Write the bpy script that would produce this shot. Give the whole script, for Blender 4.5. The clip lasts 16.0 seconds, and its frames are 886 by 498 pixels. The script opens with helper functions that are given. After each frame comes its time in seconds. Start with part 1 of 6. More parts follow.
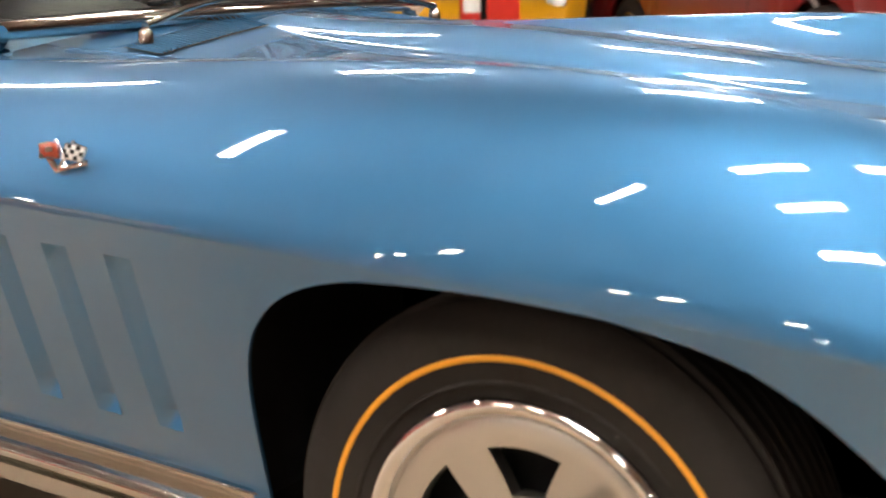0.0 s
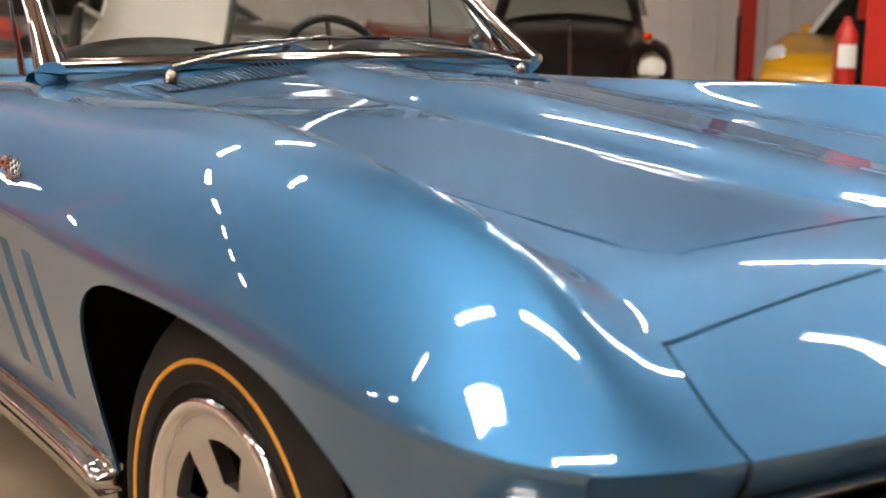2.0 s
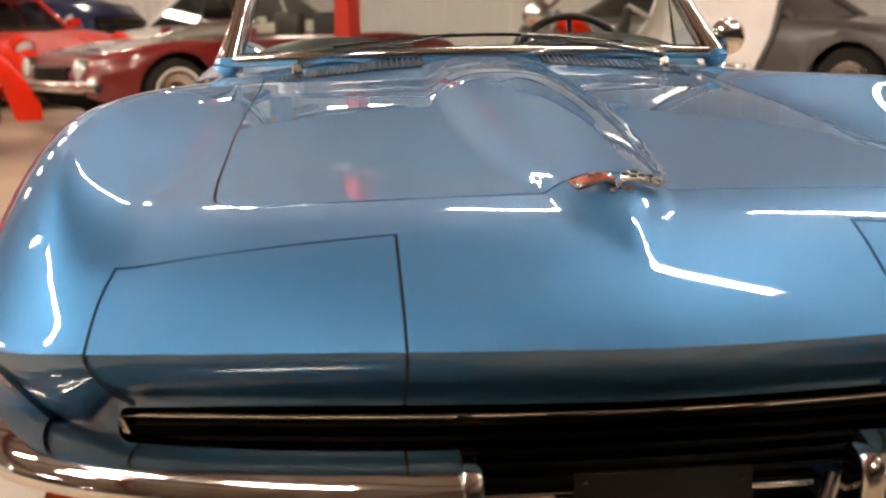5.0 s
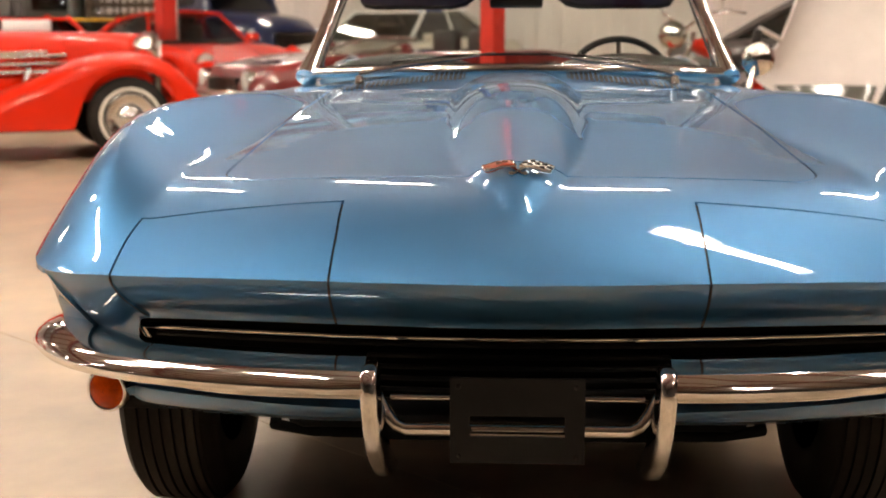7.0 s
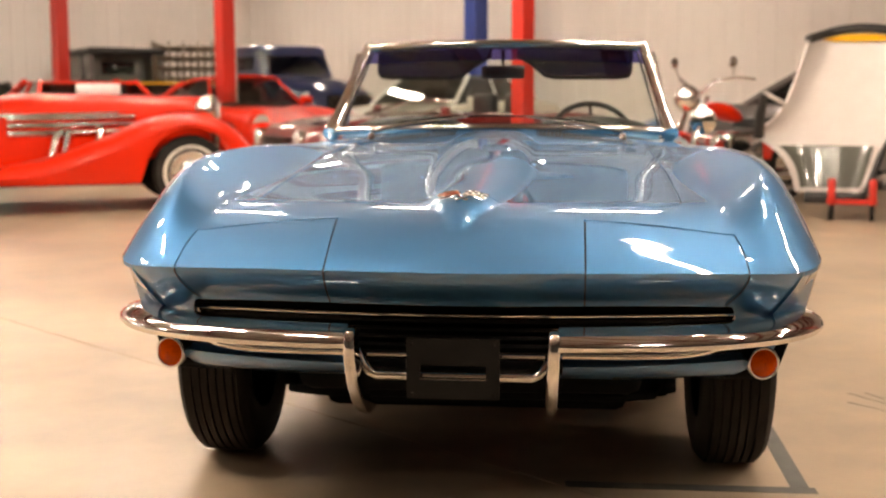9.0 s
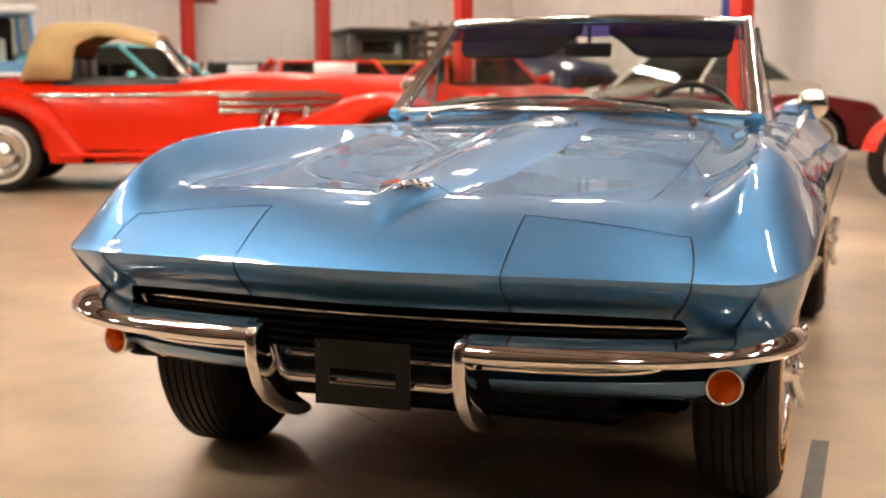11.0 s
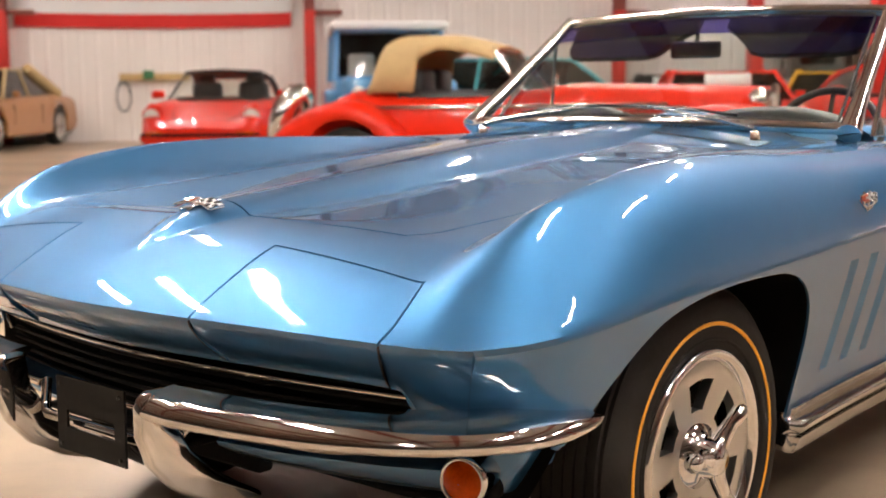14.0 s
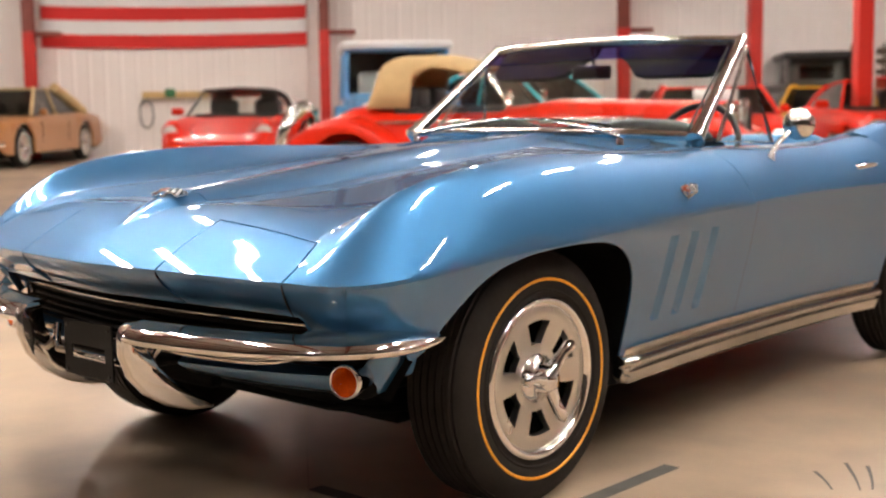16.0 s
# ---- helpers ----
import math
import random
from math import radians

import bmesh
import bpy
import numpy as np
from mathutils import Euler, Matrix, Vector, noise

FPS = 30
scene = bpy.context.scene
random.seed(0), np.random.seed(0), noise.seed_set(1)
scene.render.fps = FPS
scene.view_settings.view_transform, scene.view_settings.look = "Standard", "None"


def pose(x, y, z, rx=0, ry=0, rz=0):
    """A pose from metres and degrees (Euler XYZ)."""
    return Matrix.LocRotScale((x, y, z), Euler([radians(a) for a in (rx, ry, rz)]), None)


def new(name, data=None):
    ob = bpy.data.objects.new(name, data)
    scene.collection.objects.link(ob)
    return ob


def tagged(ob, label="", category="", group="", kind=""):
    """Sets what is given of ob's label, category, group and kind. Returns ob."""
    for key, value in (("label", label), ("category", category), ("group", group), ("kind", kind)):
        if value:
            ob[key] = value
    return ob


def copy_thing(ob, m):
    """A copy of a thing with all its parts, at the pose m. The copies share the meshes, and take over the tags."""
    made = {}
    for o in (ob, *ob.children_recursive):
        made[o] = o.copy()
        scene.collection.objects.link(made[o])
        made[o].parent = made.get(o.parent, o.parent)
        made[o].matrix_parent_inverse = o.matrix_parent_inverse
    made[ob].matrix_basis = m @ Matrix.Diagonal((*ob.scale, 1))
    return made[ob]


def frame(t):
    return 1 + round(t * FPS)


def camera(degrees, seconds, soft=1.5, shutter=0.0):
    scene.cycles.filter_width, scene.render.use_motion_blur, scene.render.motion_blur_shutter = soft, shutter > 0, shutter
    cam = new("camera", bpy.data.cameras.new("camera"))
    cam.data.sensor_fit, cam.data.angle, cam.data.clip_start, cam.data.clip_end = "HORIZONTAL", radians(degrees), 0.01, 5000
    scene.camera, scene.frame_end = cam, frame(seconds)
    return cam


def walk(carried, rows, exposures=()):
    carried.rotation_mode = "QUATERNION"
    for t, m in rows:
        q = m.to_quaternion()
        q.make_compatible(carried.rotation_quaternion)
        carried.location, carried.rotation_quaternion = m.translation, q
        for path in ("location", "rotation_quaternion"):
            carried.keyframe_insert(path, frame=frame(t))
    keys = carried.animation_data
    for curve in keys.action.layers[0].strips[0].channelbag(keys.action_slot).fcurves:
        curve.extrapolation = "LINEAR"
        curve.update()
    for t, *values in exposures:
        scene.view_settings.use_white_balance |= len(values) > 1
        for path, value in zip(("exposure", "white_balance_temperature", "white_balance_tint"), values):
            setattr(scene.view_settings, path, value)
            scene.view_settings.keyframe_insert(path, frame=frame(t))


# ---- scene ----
cam = camera(38.60, 16.0, soft=1.8)
PATH = [
    (0.0, pose(-1.978, -0.618, 1.006, 77.36, 0.98, -58.72)),
    (0.5, pose(-1.855, -0.817, 1.000, 78.30, 0.63, -51.29)),
    (1.0, pose(-1.761, -1.003, 1.007, 79.34, 0.02, -46.49)),
    (1.5, pose(-1.650, -1.196, 1.023, 79.40, -0.39, -42.03)),
    (2.0, pose(-1.538, -1.412, 1.038, 79.26, -0.75, -37.43)),
    (2.5, pose(-1.418, -1.587, 1.041, 79.11, -1.00, -33.36)),
    (3.0, pose(-1.232, -1.772, 1.050, 78.75, -0.17, -28.19)),
    (3.5, pose(-1.037, -1.911, 1.041, 78.92, -0.12, -23.15)),
    (4.0, pose(-0.823, -2.031, 1.042, 78.90, -0.11, -17.72)),
    (4.2, pose(-0.733, -2.082, 1.046, 78.81, 0.28, -15.25)),
    (6.3, pose(-0.058, -2.391, 1.028, 79.51, 0.13, 3.30)),
    (6.5, pose(-0.051, -2.465, 1.044, 79.46, 0.20, 2.30)),
    (7.0, pose(-0.012, -2.756, 1.052, 80.03, 0.19, 3.08)),
    (7.5, pose(0.035, -3.078, 1.078, 81.23, 0.05, 3.13)),
    (8.0, pose(0.106, -3.357, 1.068, 82.20, -0.09, 3.50)),
    (8.5, pose(0.172, -3.528, 1.061, 82.70, -0.05, 4.22)),
    (9.0, pose(0.261, -3.649, 1.069, 82.80, 0.09, 5.68)),
    (9.2, pose(0.279, -3.668, 1.075, 82.57, 0.07, 5.41)),
    (11.3, pose(1.131, -3.120, 1.063, 82.07, 0.32, 21.12)),
    (11.5, pose(1.202, -3.060, 1.046, 82.25, 0.61, 22.41)),
    (12.0, pose(1.416, -2.860, 1.044, 82.63, 0.55, 28.49)),
    (12.5, pose(1.616, -2.634, 1.045, 82.75, 0.31, 32.83)),
    (13.0, pose(1.782, -2.395, 1.044, 82.77, 0.82, 37.25)),
    (13.5, pose(1.896, -2.220, 1.040, 82.72, 0.44, 40.36)),
    (14.0, pose(1.981, -2.079, 1.036, 82.59, 0.41, 41.19)),
    (14.5, pose(2.087, -2.056, 1.037, 82.54, 0.49, 42.38)),
    (15.0, pose(2.269, -2.127, 1.038, 82.85, 0.82, 42.59)),
    (15.5, pose(2.502, -2.288, 1.037, 83.13, 0.59, 42.07)),
    (16.0, pose(2.774, -2.512, 1.040, 83.30, 0.74, 42.35)),
]
EXPOSE = [
    (0.0, -0.26, 6650, 8), (1.2, -0.46, 6650, 8), (3.0, -0.50, 6750, 9), (4.2, -0.44, 7000, 10), (6.3, -0.42, 7250, 11), (7.5, -0.22, 7400, 11),
    (9.0, -0.12, 7700, 12), (11.3, -0.05, 7150, 12), (13.0, -0.04, 6650, 11), (16.0, -0.04, 6500, 11),
]
walk(cam, PATH, EXPOSE)
cam.data.dof.use_dof = True
cam.data.dof.focus_distance = 2.3
cam.data.dof.aperture_fstop = 5.0

# ---- world and large lights ----
world = bpy.data.worlds.new("world")
scene.world = world
world.use_nodes = True
world.node_tree.nodes["Background"].inputs[0].default_value = (0.9, 0.85, 0.8, 1)
world.node_tree.nodes["Background"].inputs[1].default_value = 0.01


# ---- materials ----
def mat(name, color, rough=0.5, metal=0.0, coat=0.0, vary=0.0, scale=8.0, bump=0.0, bscale=60.0, emit=0.0, spec=0.5, rvary=0.0, coat_rough=0.03):
    """A surface whose colour and gloss vary at two scales, with a fine relief."""
    m = bpy.data.materials.new(name)
    m.use_nodes = True
    nt = m.node_tree
    b = nt.nodes["Principled BSDF"]
    b.inputs["Base Color"].default_value = (*color, 1)
    b.inputs["Roughness"].default_value = rough
    b.inputs["Metallic"].default_value = metal
    b.inputs["Coat Weight"].default_value = coat
    b.inputs["Coat Roughness"].default_value = coat_rough
    b.inputs["Specular IOR Level"].default_value = spec
    if emit:
        b.inputs["Emission Color"].default_value = (*color, 1)
        b.inputs["Emission Strength"].default_value = emit
    tex = nt.nodes.new("ShaderNodeTexCoord")
    if vary or rvary:
        n1, n2 = nt.nodes.new("ShaderNodeTexNoise"), nt.nodes.new("ShaderNodeTexNoise")
        n1.inputs["Scale"].default_value, n2.inputs["Scale"].default_value = scale, scale * 9
        n1.inputs["Detail"].default_value = 5
        n2.inputs["Detail"].default_value = 3
        add = nt.nodes.new("ShaderNodeMath")
        add.operation = "MULTIPLY_ADD"
        add.inputs[1].default_value = 0.4
        nt.links.new(tex.outputs["Object"], n1.inputs["Vector"])
        nt.links.new(tex.outputs["Object"], n2.inputs["Vector"])
        nt.links.new(n2.outputs["Fac"], add.inputs[0])
        nt.links.new(n1.outputs["Fac"], add.inputs[2])
        if vary:
            r = nt.nodes.new("ShaderNodeMapRange")
            r.inputs["From Min"].default_value, r.inputs["From Max"].default_value = 0.35, 1.05
            r.inputs["To Min"].default_value, r.inputs["To Max"].default_value = 1 - vary, 1 + vary
            mix = nt.nodes.new("ShaderNodeVectorMath")
            mix.operation = "SCALE"
            mix.inputs[0].default_value = color
            nt.links.new(add.outputs[0], r.inputs["Value"])
            nt.links.new(r.outputs[0], mix.inputs["Scale"])
            nt.links.new(mix.outputs[0], b.inputs["Base Color"])
        if rvary:
            r = nt.nodes.new("ShaderNodeMapRange")
            r.inputs["From Min"].default_value, r.inputs["From Max"].default_value = 0.35, 1.05
            r.inputs["To Min"].default_value, r.inputs["To Max"].default_value = max(0.02, rough - rvary), rough + rvary
            nt.links.new(add.outputs[0], r.inputs["Value"])
            nt.links.new(r.outputs[0], b.inputs["Roughness"])
    if bump:
        n3 = nt.nodes.new("ShaderNodeTexNoise")
        n3.inputs["Scale"].default_value = bscale
        n3.inputs["Detail"].default_value = 4
        bp = nt.nodes.new("ShaderNodeBump")
        bp.inputs["Strength"].default_value = bump
        bp.inputs["Distance"].default_value = 0.004
        nt.links.new(tex.outputs["Object"], n3.inputs["Vector"])
        nt.links.new(n3.outputs["Fac"], bp.inputs["Height"])
        nt.links.new(bp.outputs[0], b.inputs["Normal"])
    return m


def glass_mat(name, tint, rough=0.0):
    """Thin sheet glass: mostly clear, with a mirror-like share."""
    m = bpy.data.materials.new(name)
    m.use_nodes = True
    nt = m.node_tree
    nt.nodes.remove(nt.nodes["Principled BSDF"])
    out = nt.nodes["Material Output"]
    tr, gl, mx, lw, pw, sc = (nt.nodes.new("ShaderNode" + k) for k in ("BsdfTransparent", "BsdfGlossy", "MixShader", "LayerWeight", "Math", "Math"))
    tr.inputs[0].default_value = (*tint, 1)
    gl.inputs["Roughness"].default_value = rough
    lw.inputs["Blend"].default_value = 0.5
    pw.operation, sc.operation = "POWER", "MULTIPLY_ADD"
    pw.inputs[1].default_value = 4.0
    sc.inputs[1].default_value, sc.inputs[2].default_value = 0.80, 0.06
    nt.links.new(lw.outputs["Facing"], pw.inputs[0])
    nt.links.new(pw.outputs[0], sc.inputs[0])
    nt.links.new(sc.outputs[0], mx.inputs[0])
    nt.links.new(tr.outputs[0], mx.inputs[1])
    nt.links.new(gl.outputs[0], mx.inputs[2])
    nt.links.new(mx.outputs[0], out.inputs["Surface"])
    return m


BLUE = mat("blue_metallic_paint", (0.042, 0.160, 0.322), 0.48, 0.87, 1.0, vary=0.04, scale=3, coat_rough=0.008, spec=0.2)
BLUE.node_tree.nodes["Principled BSDF"].inputs["Coat IOR"].default_value = 1.8
CHROME = mat("chrome", (0.80, 0.78, 0.76), 0.07, 1.0, rvary=0.03, scale=12)
STEEL = mat("brushed_trim", (0.55, 0.53, 0.50), 0.13, 1.0, rvary=0.06, scale=10)
SILVER = mat("silver_wheel_cover", (0.62, 0.60, 0.57), 0.30, 1.0, rvary=0.05, scale=6)
RUBBER = mat("tyre_rubber", (0.021, 0.018, 0.016), 0.65, vary=0.25, scale=9, bump=0.15, bscale=160, spec=0.08)
STRIPE = mat("gold_tyre_stripe", (0.75, 0.32, 0.02), 0.55, vary=0.10, scale=20)
# near-zero black: recess shade put into the colour; also used on plain black parts
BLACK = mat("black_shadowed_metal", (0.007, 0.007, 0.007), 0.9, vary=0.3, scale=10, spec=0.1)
BLACKGLOSS = mat("black_gloss_paint", (0.006, 0.005, 0.005), 0.30, 0.0, 0.8, vary=0.2, scale=6, spec=0.2)
GRILLE = mat("satin_black_grille", (0.008, 0.008, 0.008), 0.62, vary=0.3, scale=12, spec=0.25)
SEAL = mat("black_seal", (0.006, 0.006, 0.006), 0.7)
BRACKET = mat("black_plate_bracket", (0.009, 0.009, 0.009), 0.5, vary=0.3, scale=14, bump=0.1, spec=0.2)
AMBER = mat("amber_lens", (0.55, 0.060, 0.001), 0.10, 0.0, 0.0, vary=0.45, scale=26, bump=0.08, bscale=90, spec=0.2)
VINYL = mat("black_vinyl", (0.016, 0.015, 0.015), 0.45, vary=0.25, scale=12, bump=0.3, bscale=120)
BLUEVINYL = mat("blue_vinyl", (0.05, 0.19, 0.36), 0.45, vary=0.15, scale=10, bump=0.2, bscale=120)
GLASS = glass_mat("windscreen_glass", (0.84, 0.90, 0.86))
BLUEGLASS = glass_mat("blue_sun_band", (0.16, 0.15, 0.60))
# darkened to stand in for the unlit interiors of the parked cars
DARKGLASS = glass_mat("darkened_car_glass", (0.22, 0.24, 0.23))
BADGERED = mat("badge_red", (0.32, 0.05, 0.02), 0.3, 0.3, 0.5, vary=0.15, scale=60)
FLAGRED = mat("flag_red", (0.60, 0.018, 0.014), 0.7, 0, 0.0, vary=0.1, scale=40)
FLAGWHITE = mat("flag_white", (0.75, 0.74, 0.72), 0.5, vary=0.05, scale=40)

FLOORM = bpy.data.materials.new("polished_concrete")
FLOORM.use_nodes = True
_nt = FLOORM.node_tree
_b = _nt.nodes["Principled BSDF"]
_tex = _nt.nodes.new("ShaderNodeTexCoord")
_n = [_nt.nodes.new("ShaderNodeTexNoise") for _ in range(3)]
for _k, (_s, _d) in zip(_n, ((0.55, 6), (4.0, 6), (60, 3))):
    _k.inputs["Scale"].default_value, _k.inputs["Detail"].default_value = _s, _d
    _nt.links.new(_tex.outputs["Object"], _k.inputs["Vector"])
_r = _nt.nodes.new("ShaderNodeValToRGB")
_r.color_ramp.elements[0].position, _r.color_ramp.elements[0].color = 0.36, (0.22, 0.165, 0.114, 1)
_r.color_ramp.elements[1].position, _r.color_ramp.elements[1].color = 0.60, (0.480, 0.364, 0.253, 1)
_m1 = _nt.nodes.new("ShaderNodeMath")
_m1.operation = "MULTIPLY_ADD"
_m1.inputs[1].default_value = 0.35
_m2 = _nt.nodes.new("ShaderNodeMath")
_m2.operation = "MULTIPLY"
_m2.inputs[1].default_value = 0.65
_nt.links.new(_n[0].outputs["Fac"], _m2.inputs[0])
_nt.links.new(_n[1].outputs["Fac"], _m1.inputs[0])
_nt.links.new(_m2.outputs[0], _m1.inputs[2])
_nt.links.new(_m1.outputs[0], _r.inputs["Fac"])
_nt.links.new(_r.outputs[0], _b.inputs["Base Color"])
_mr = _nt.nodes.new("ShaderNodeMapRange")
_mr.inputs["To Min"].default_value, _mr.inputs["To Max"].default_value = 0.22, 0.48
_nt.links.new(_n[1].outputs["Fac"], _mr.inputs["Value"])
_nt.links.new(_mr.outputs[0], _b.inputs["Roughness"])
_bp = _nt.nodes.new("ShaderNodeBump")
_bp.inputs["Strength"].default_value, _bp.inputs["Distance"].default_value = 0.08, 0.003
_nt.links.new(_n[2].outputs["Fac"], _bp.inputs["Height"])
_nt.links.new(_bp.outputs[0], _b.inputs["Normal"])

WALLM = mat("white_wall_panel", (0.82, 0.755, 0.71), 0.5, vary=0.05, scale=0.8)
CEILM = mat("grey_ceiling_sheet", (0.46, 0.43, 0.41), 0.7, vary=0.06, scale=0.7)
POSTRED = mat("red_post_paint", (0.55, 0.025, 0.015), 0.38, 0, 0.3, vary=0.12, scale=5)
POSTBROWN = mat("brown_red_steel", (0.20, 0.045, 0.03), 0.5, vary=0.15, scale=5)
POSTBLUE = mat("blue_post_paint", (0.02, 0.055, 0.30), 0.4, 0, 0.3, vary=0.1, scale=5)
TUBE = mat("fluorescent_tube", (1.0, 0.92, 0.85), 0.5, emit=350.0)
# for the two unseen walls: dark, so that they bounce little light
DIMWALL = mat("dark_unseen_wall_panel", (0.14, 0.13, 0.12), 0.6, vary=0.08, scale=0.8)
WHITEPAINT = mat("white_enamel", (0.80, 0.79, 0.76), 0.35, vary=0.04, scale=4)


# ---- mesh helpers ----
def obj(name, bm, material, parent=None, label="", smooth=True):
    me = bpy.data.meshes.new(name)
    if smooth:
        for f in bm.faces:
            f.smooth = True
    bm.normal_update()
    bm.to_mesh(me)
    bm.free()
    me.materials.append(material)
    ob = new(name, me)
    if parent:
        ob.parent = parent
    if label:
        ob["label"] = label
    return ob


def part(name, bm, material, parent, label="", smooth=True):
    return obj(name, bm, material, parent, label, smooth)


def thing(name, label, category, group="", kind="", m=None):
    e = new(name)
    e.empty_display_size = 0.2
    if m is not None:
        e.matrix_basis = m
    return tagged(e, label, category, group, kind)


def sharpen(bm, angle=35):
    bm.normal_update()
    for e in bm.edges:
        if len(e.link_faces) == 2 and e.calc_face_angle(0) > radians(angle):
            e.smooth = False


def box_bm(x0, x1, y0, y1, z0, z1, bevel=0.0, m=None, seg=2, bm=None):
    own = bm is None
    b = bmesh.new()
    bmesh.ops.create_cube(b, size=1)
    for v in b.verts:
        v.co = Vector((x0 + (v.co.x + 0.5) * (x1 - x0), y0 + (v.co.y + 0.5) * (y1 - y0), z0 + (v.co.z + 0.5) * (z1 - z0)))
    if bevel:
        bmesh.ops.bevel(b, geom=b.edges[:], offset=bevel, segments=seg, profile=0.5, affect="EDGES")
    if m is not None:
        bmesh.ops.transform(b, matrix=m, verts=b.verts)
    if own:
        return b
    join_bm(bm, b)
    return bm


def join_bm(dst, src):
    me = bpy.data.meshes.new("tmp")
    src.to_mesh(me)
    src.free()
    dst.from_mesh(me)
    bpy.data.meshes.remove(me)
    return dst


def grid_bm(P, closed_u=False, closed_v=False, keep=None, bm=None):
    """Faces over a grid of points P[j][i]."""
    bm = bm or bmesh.new()
    vs = [[bm.verts.new(p) for p in row] for row in P]
    nj, ni = len(P), len(P[0])
    for j in range(nj if closed_v else nj - 1):
        for i in range(ni if closed_u else ni - 1):
            if keep and not keep(j, i):
                continue
            q = (vs[j][i], vs[j][(i + 1) % ni], vs[(j + 1) % nj][(i + 1) % ni], vs[(j + 1) % nj][i])
            if len(set(q)) == 4:
                bm.faces.new(q)
    lone = [v for v in bm.verts if not v.link_faces]
    bmesh.ops.delete(bm, geom=lone, context="VERTS")
    return bm


def lathe_bm(profile, n=48, axis="x", a0=0.0, a1=2 * math.pi):
    """profile: (along the axis, radius) pairs."""
    full = abs(a1 - a0 - 2 * math.pi) < 1e-6
    P = []
    for k in range(n if full else n + 1):
        a = a0 + (a1 - a0) * k / n
        c, s = math.cos(a), math.sin(a)
        P.append([(h, r * c, r * s) if axis == "x" else (r * c, r * s, h) if axis == "z" else (r * c, h, r * s) for h, r in profile])
    return grid_bm(P, closed_v=full)


def tube_bm(path, r, n=10, closed=False, cap=True, flat=1.0):
    """A tube along points; r a number or one radius for each point; flat squashes it along its upward side."""
    pts = [Vector(p) for p in path]
    R = [r] * len(pts) if not hasattr(r, "__len__") else r
    P = []
    for i, p in enumerate(pts):
        a = pts[i - 1] if i or closed else p
        b = pts[(i + 1) % len(pts)] if i < len(pts) - 1 or closed else p
        d = (b - a).normalized()
        side = d.cross(Vector((0, 0, 1)))
        if side.length < 1e-4:
            side = d.cross(Vector((0, 1, 0)))
        side.normalize()
        up = side.cross(d)
        P.append([p + side * (R[i] * math.cos(2 * math.pi * k / n)) + up * (R[i] * flat * math.sin(2 * math.pi * k / n)) for k in range(n)])
    bm = grid_bm(P, closed_u=True, closed_v=closed)
    if cap and not closed:
        bm.verts.ensure_lookup_table()
        bm.faces.new(bm.verts[:n][::-1])
        bm.faces.new(bm.verts[-n:])
    sharpen(bm, 60)
    return bm


def extrude_profile(pts, x0, x1, bevel=0.0, seg=2, axis="x"):
    """A closed outline of (y, z) drawn out from x0 to x1."""
    bm = bmesh.new()
    def at(x, p):
        return (x, p[0], p[1]) if axis == "x" else (p[0], x, p[1]) if axis == "y" else (p[0], p[1], x)
    a = [bm.verts.new(at(x0, p)) for p in pts]
    b = [bm.verts.new(at(x1, p)) for p in pts]
    n = len(pts)
    fs = [bm.faces.new(a), bm.faces.new(b[::-1])]
    for i in range(n):
        fs.append(bm.faces.new((a[i], b[i], b[(i + 1) % n], a[(i + 1) % n])))
    bmesh.ops.recalc_face_normals(bm, faces=bm.faces)
    if bevel:
        bm.normal_update()
        es = [e for e in bm.edges if len(e.link_faces) == 2 and e.calc_face_angle(0) > 0.5]
        bmesh.ops.bevel(bm, geom=es, offset=bevel, segments=seg, profile=0.5, affect="EDGES")
    sharpen(bm, 40)
    return bm


def pchip(xs, ys):
    """A smooth curve through points that never overshoots them."""
    xs, ys = np.asarray(xs, float), np.asarray(ys, float)
    h = np.diff(xs)
    d = (np.diff(ys.T) / h).T
    m = np.zeros_like(ys)
    a, b = d[:-1], d[1:]
    hh = h.reshape(-1, *([1] * (ys.ndim - 1)))
    w1, w2 = 2 * hh[1:] + hh[:-1], hh[1:] + 2 * hh[:-1]
    with np.errstate(divide="ignore", invalid="ignore"):
        m[1:-1] = np.where(a * b > 0, (w1 + w2) / (w1 / np.where(a == 0, 1, a) + w2 / np.where(b == 0, 1, b)), 0)
    m[0], m[-1] = d[0], d[-1]

    def f(x):
        x = np.clip(np.asarray(x, float), xs[0], xs[-1])
        i = np.clip(np.searchsorted(xs, x) - 1, 0, len(xs) - 2)
        t = (x - xs[i]) / h[i]
        sh = t.shape + (1,) * (ys.ndim - 1)
        t = t.reshape(sh)
        hi = h[i].reshape(sh)
        return (2 * t**3 - 3 * t**2 + 1) * ys[i] + (t**3 - 2 * t**2 + t) * hi * m[i] + (-2 * t**3 + 3 * t**2) * ys[i + 1] + (t**3 - t**2) * hi * m[i + 1]
    return f


def smooth01(t):
    t = np.clip(t, 0, 1)
    return t * t * (3 - 2 * t)
# ---- the hall: it stands turned against the car ----
TURN = 49.0   # degrees from the car's length to the back wall's normal
WA, WB, WC, WD, CEIL = 22.0, 14.5, -13.0, -17.0, 5.6   # distances of the four walls from the car, height of the ceiling
HALL = pose(0, 0, 0, 0, 0, TURN)   # hall x along the back wall, hall y towards it


def hall(x, y, z=0.0):
    return HALL @ Vector((x, y, z))


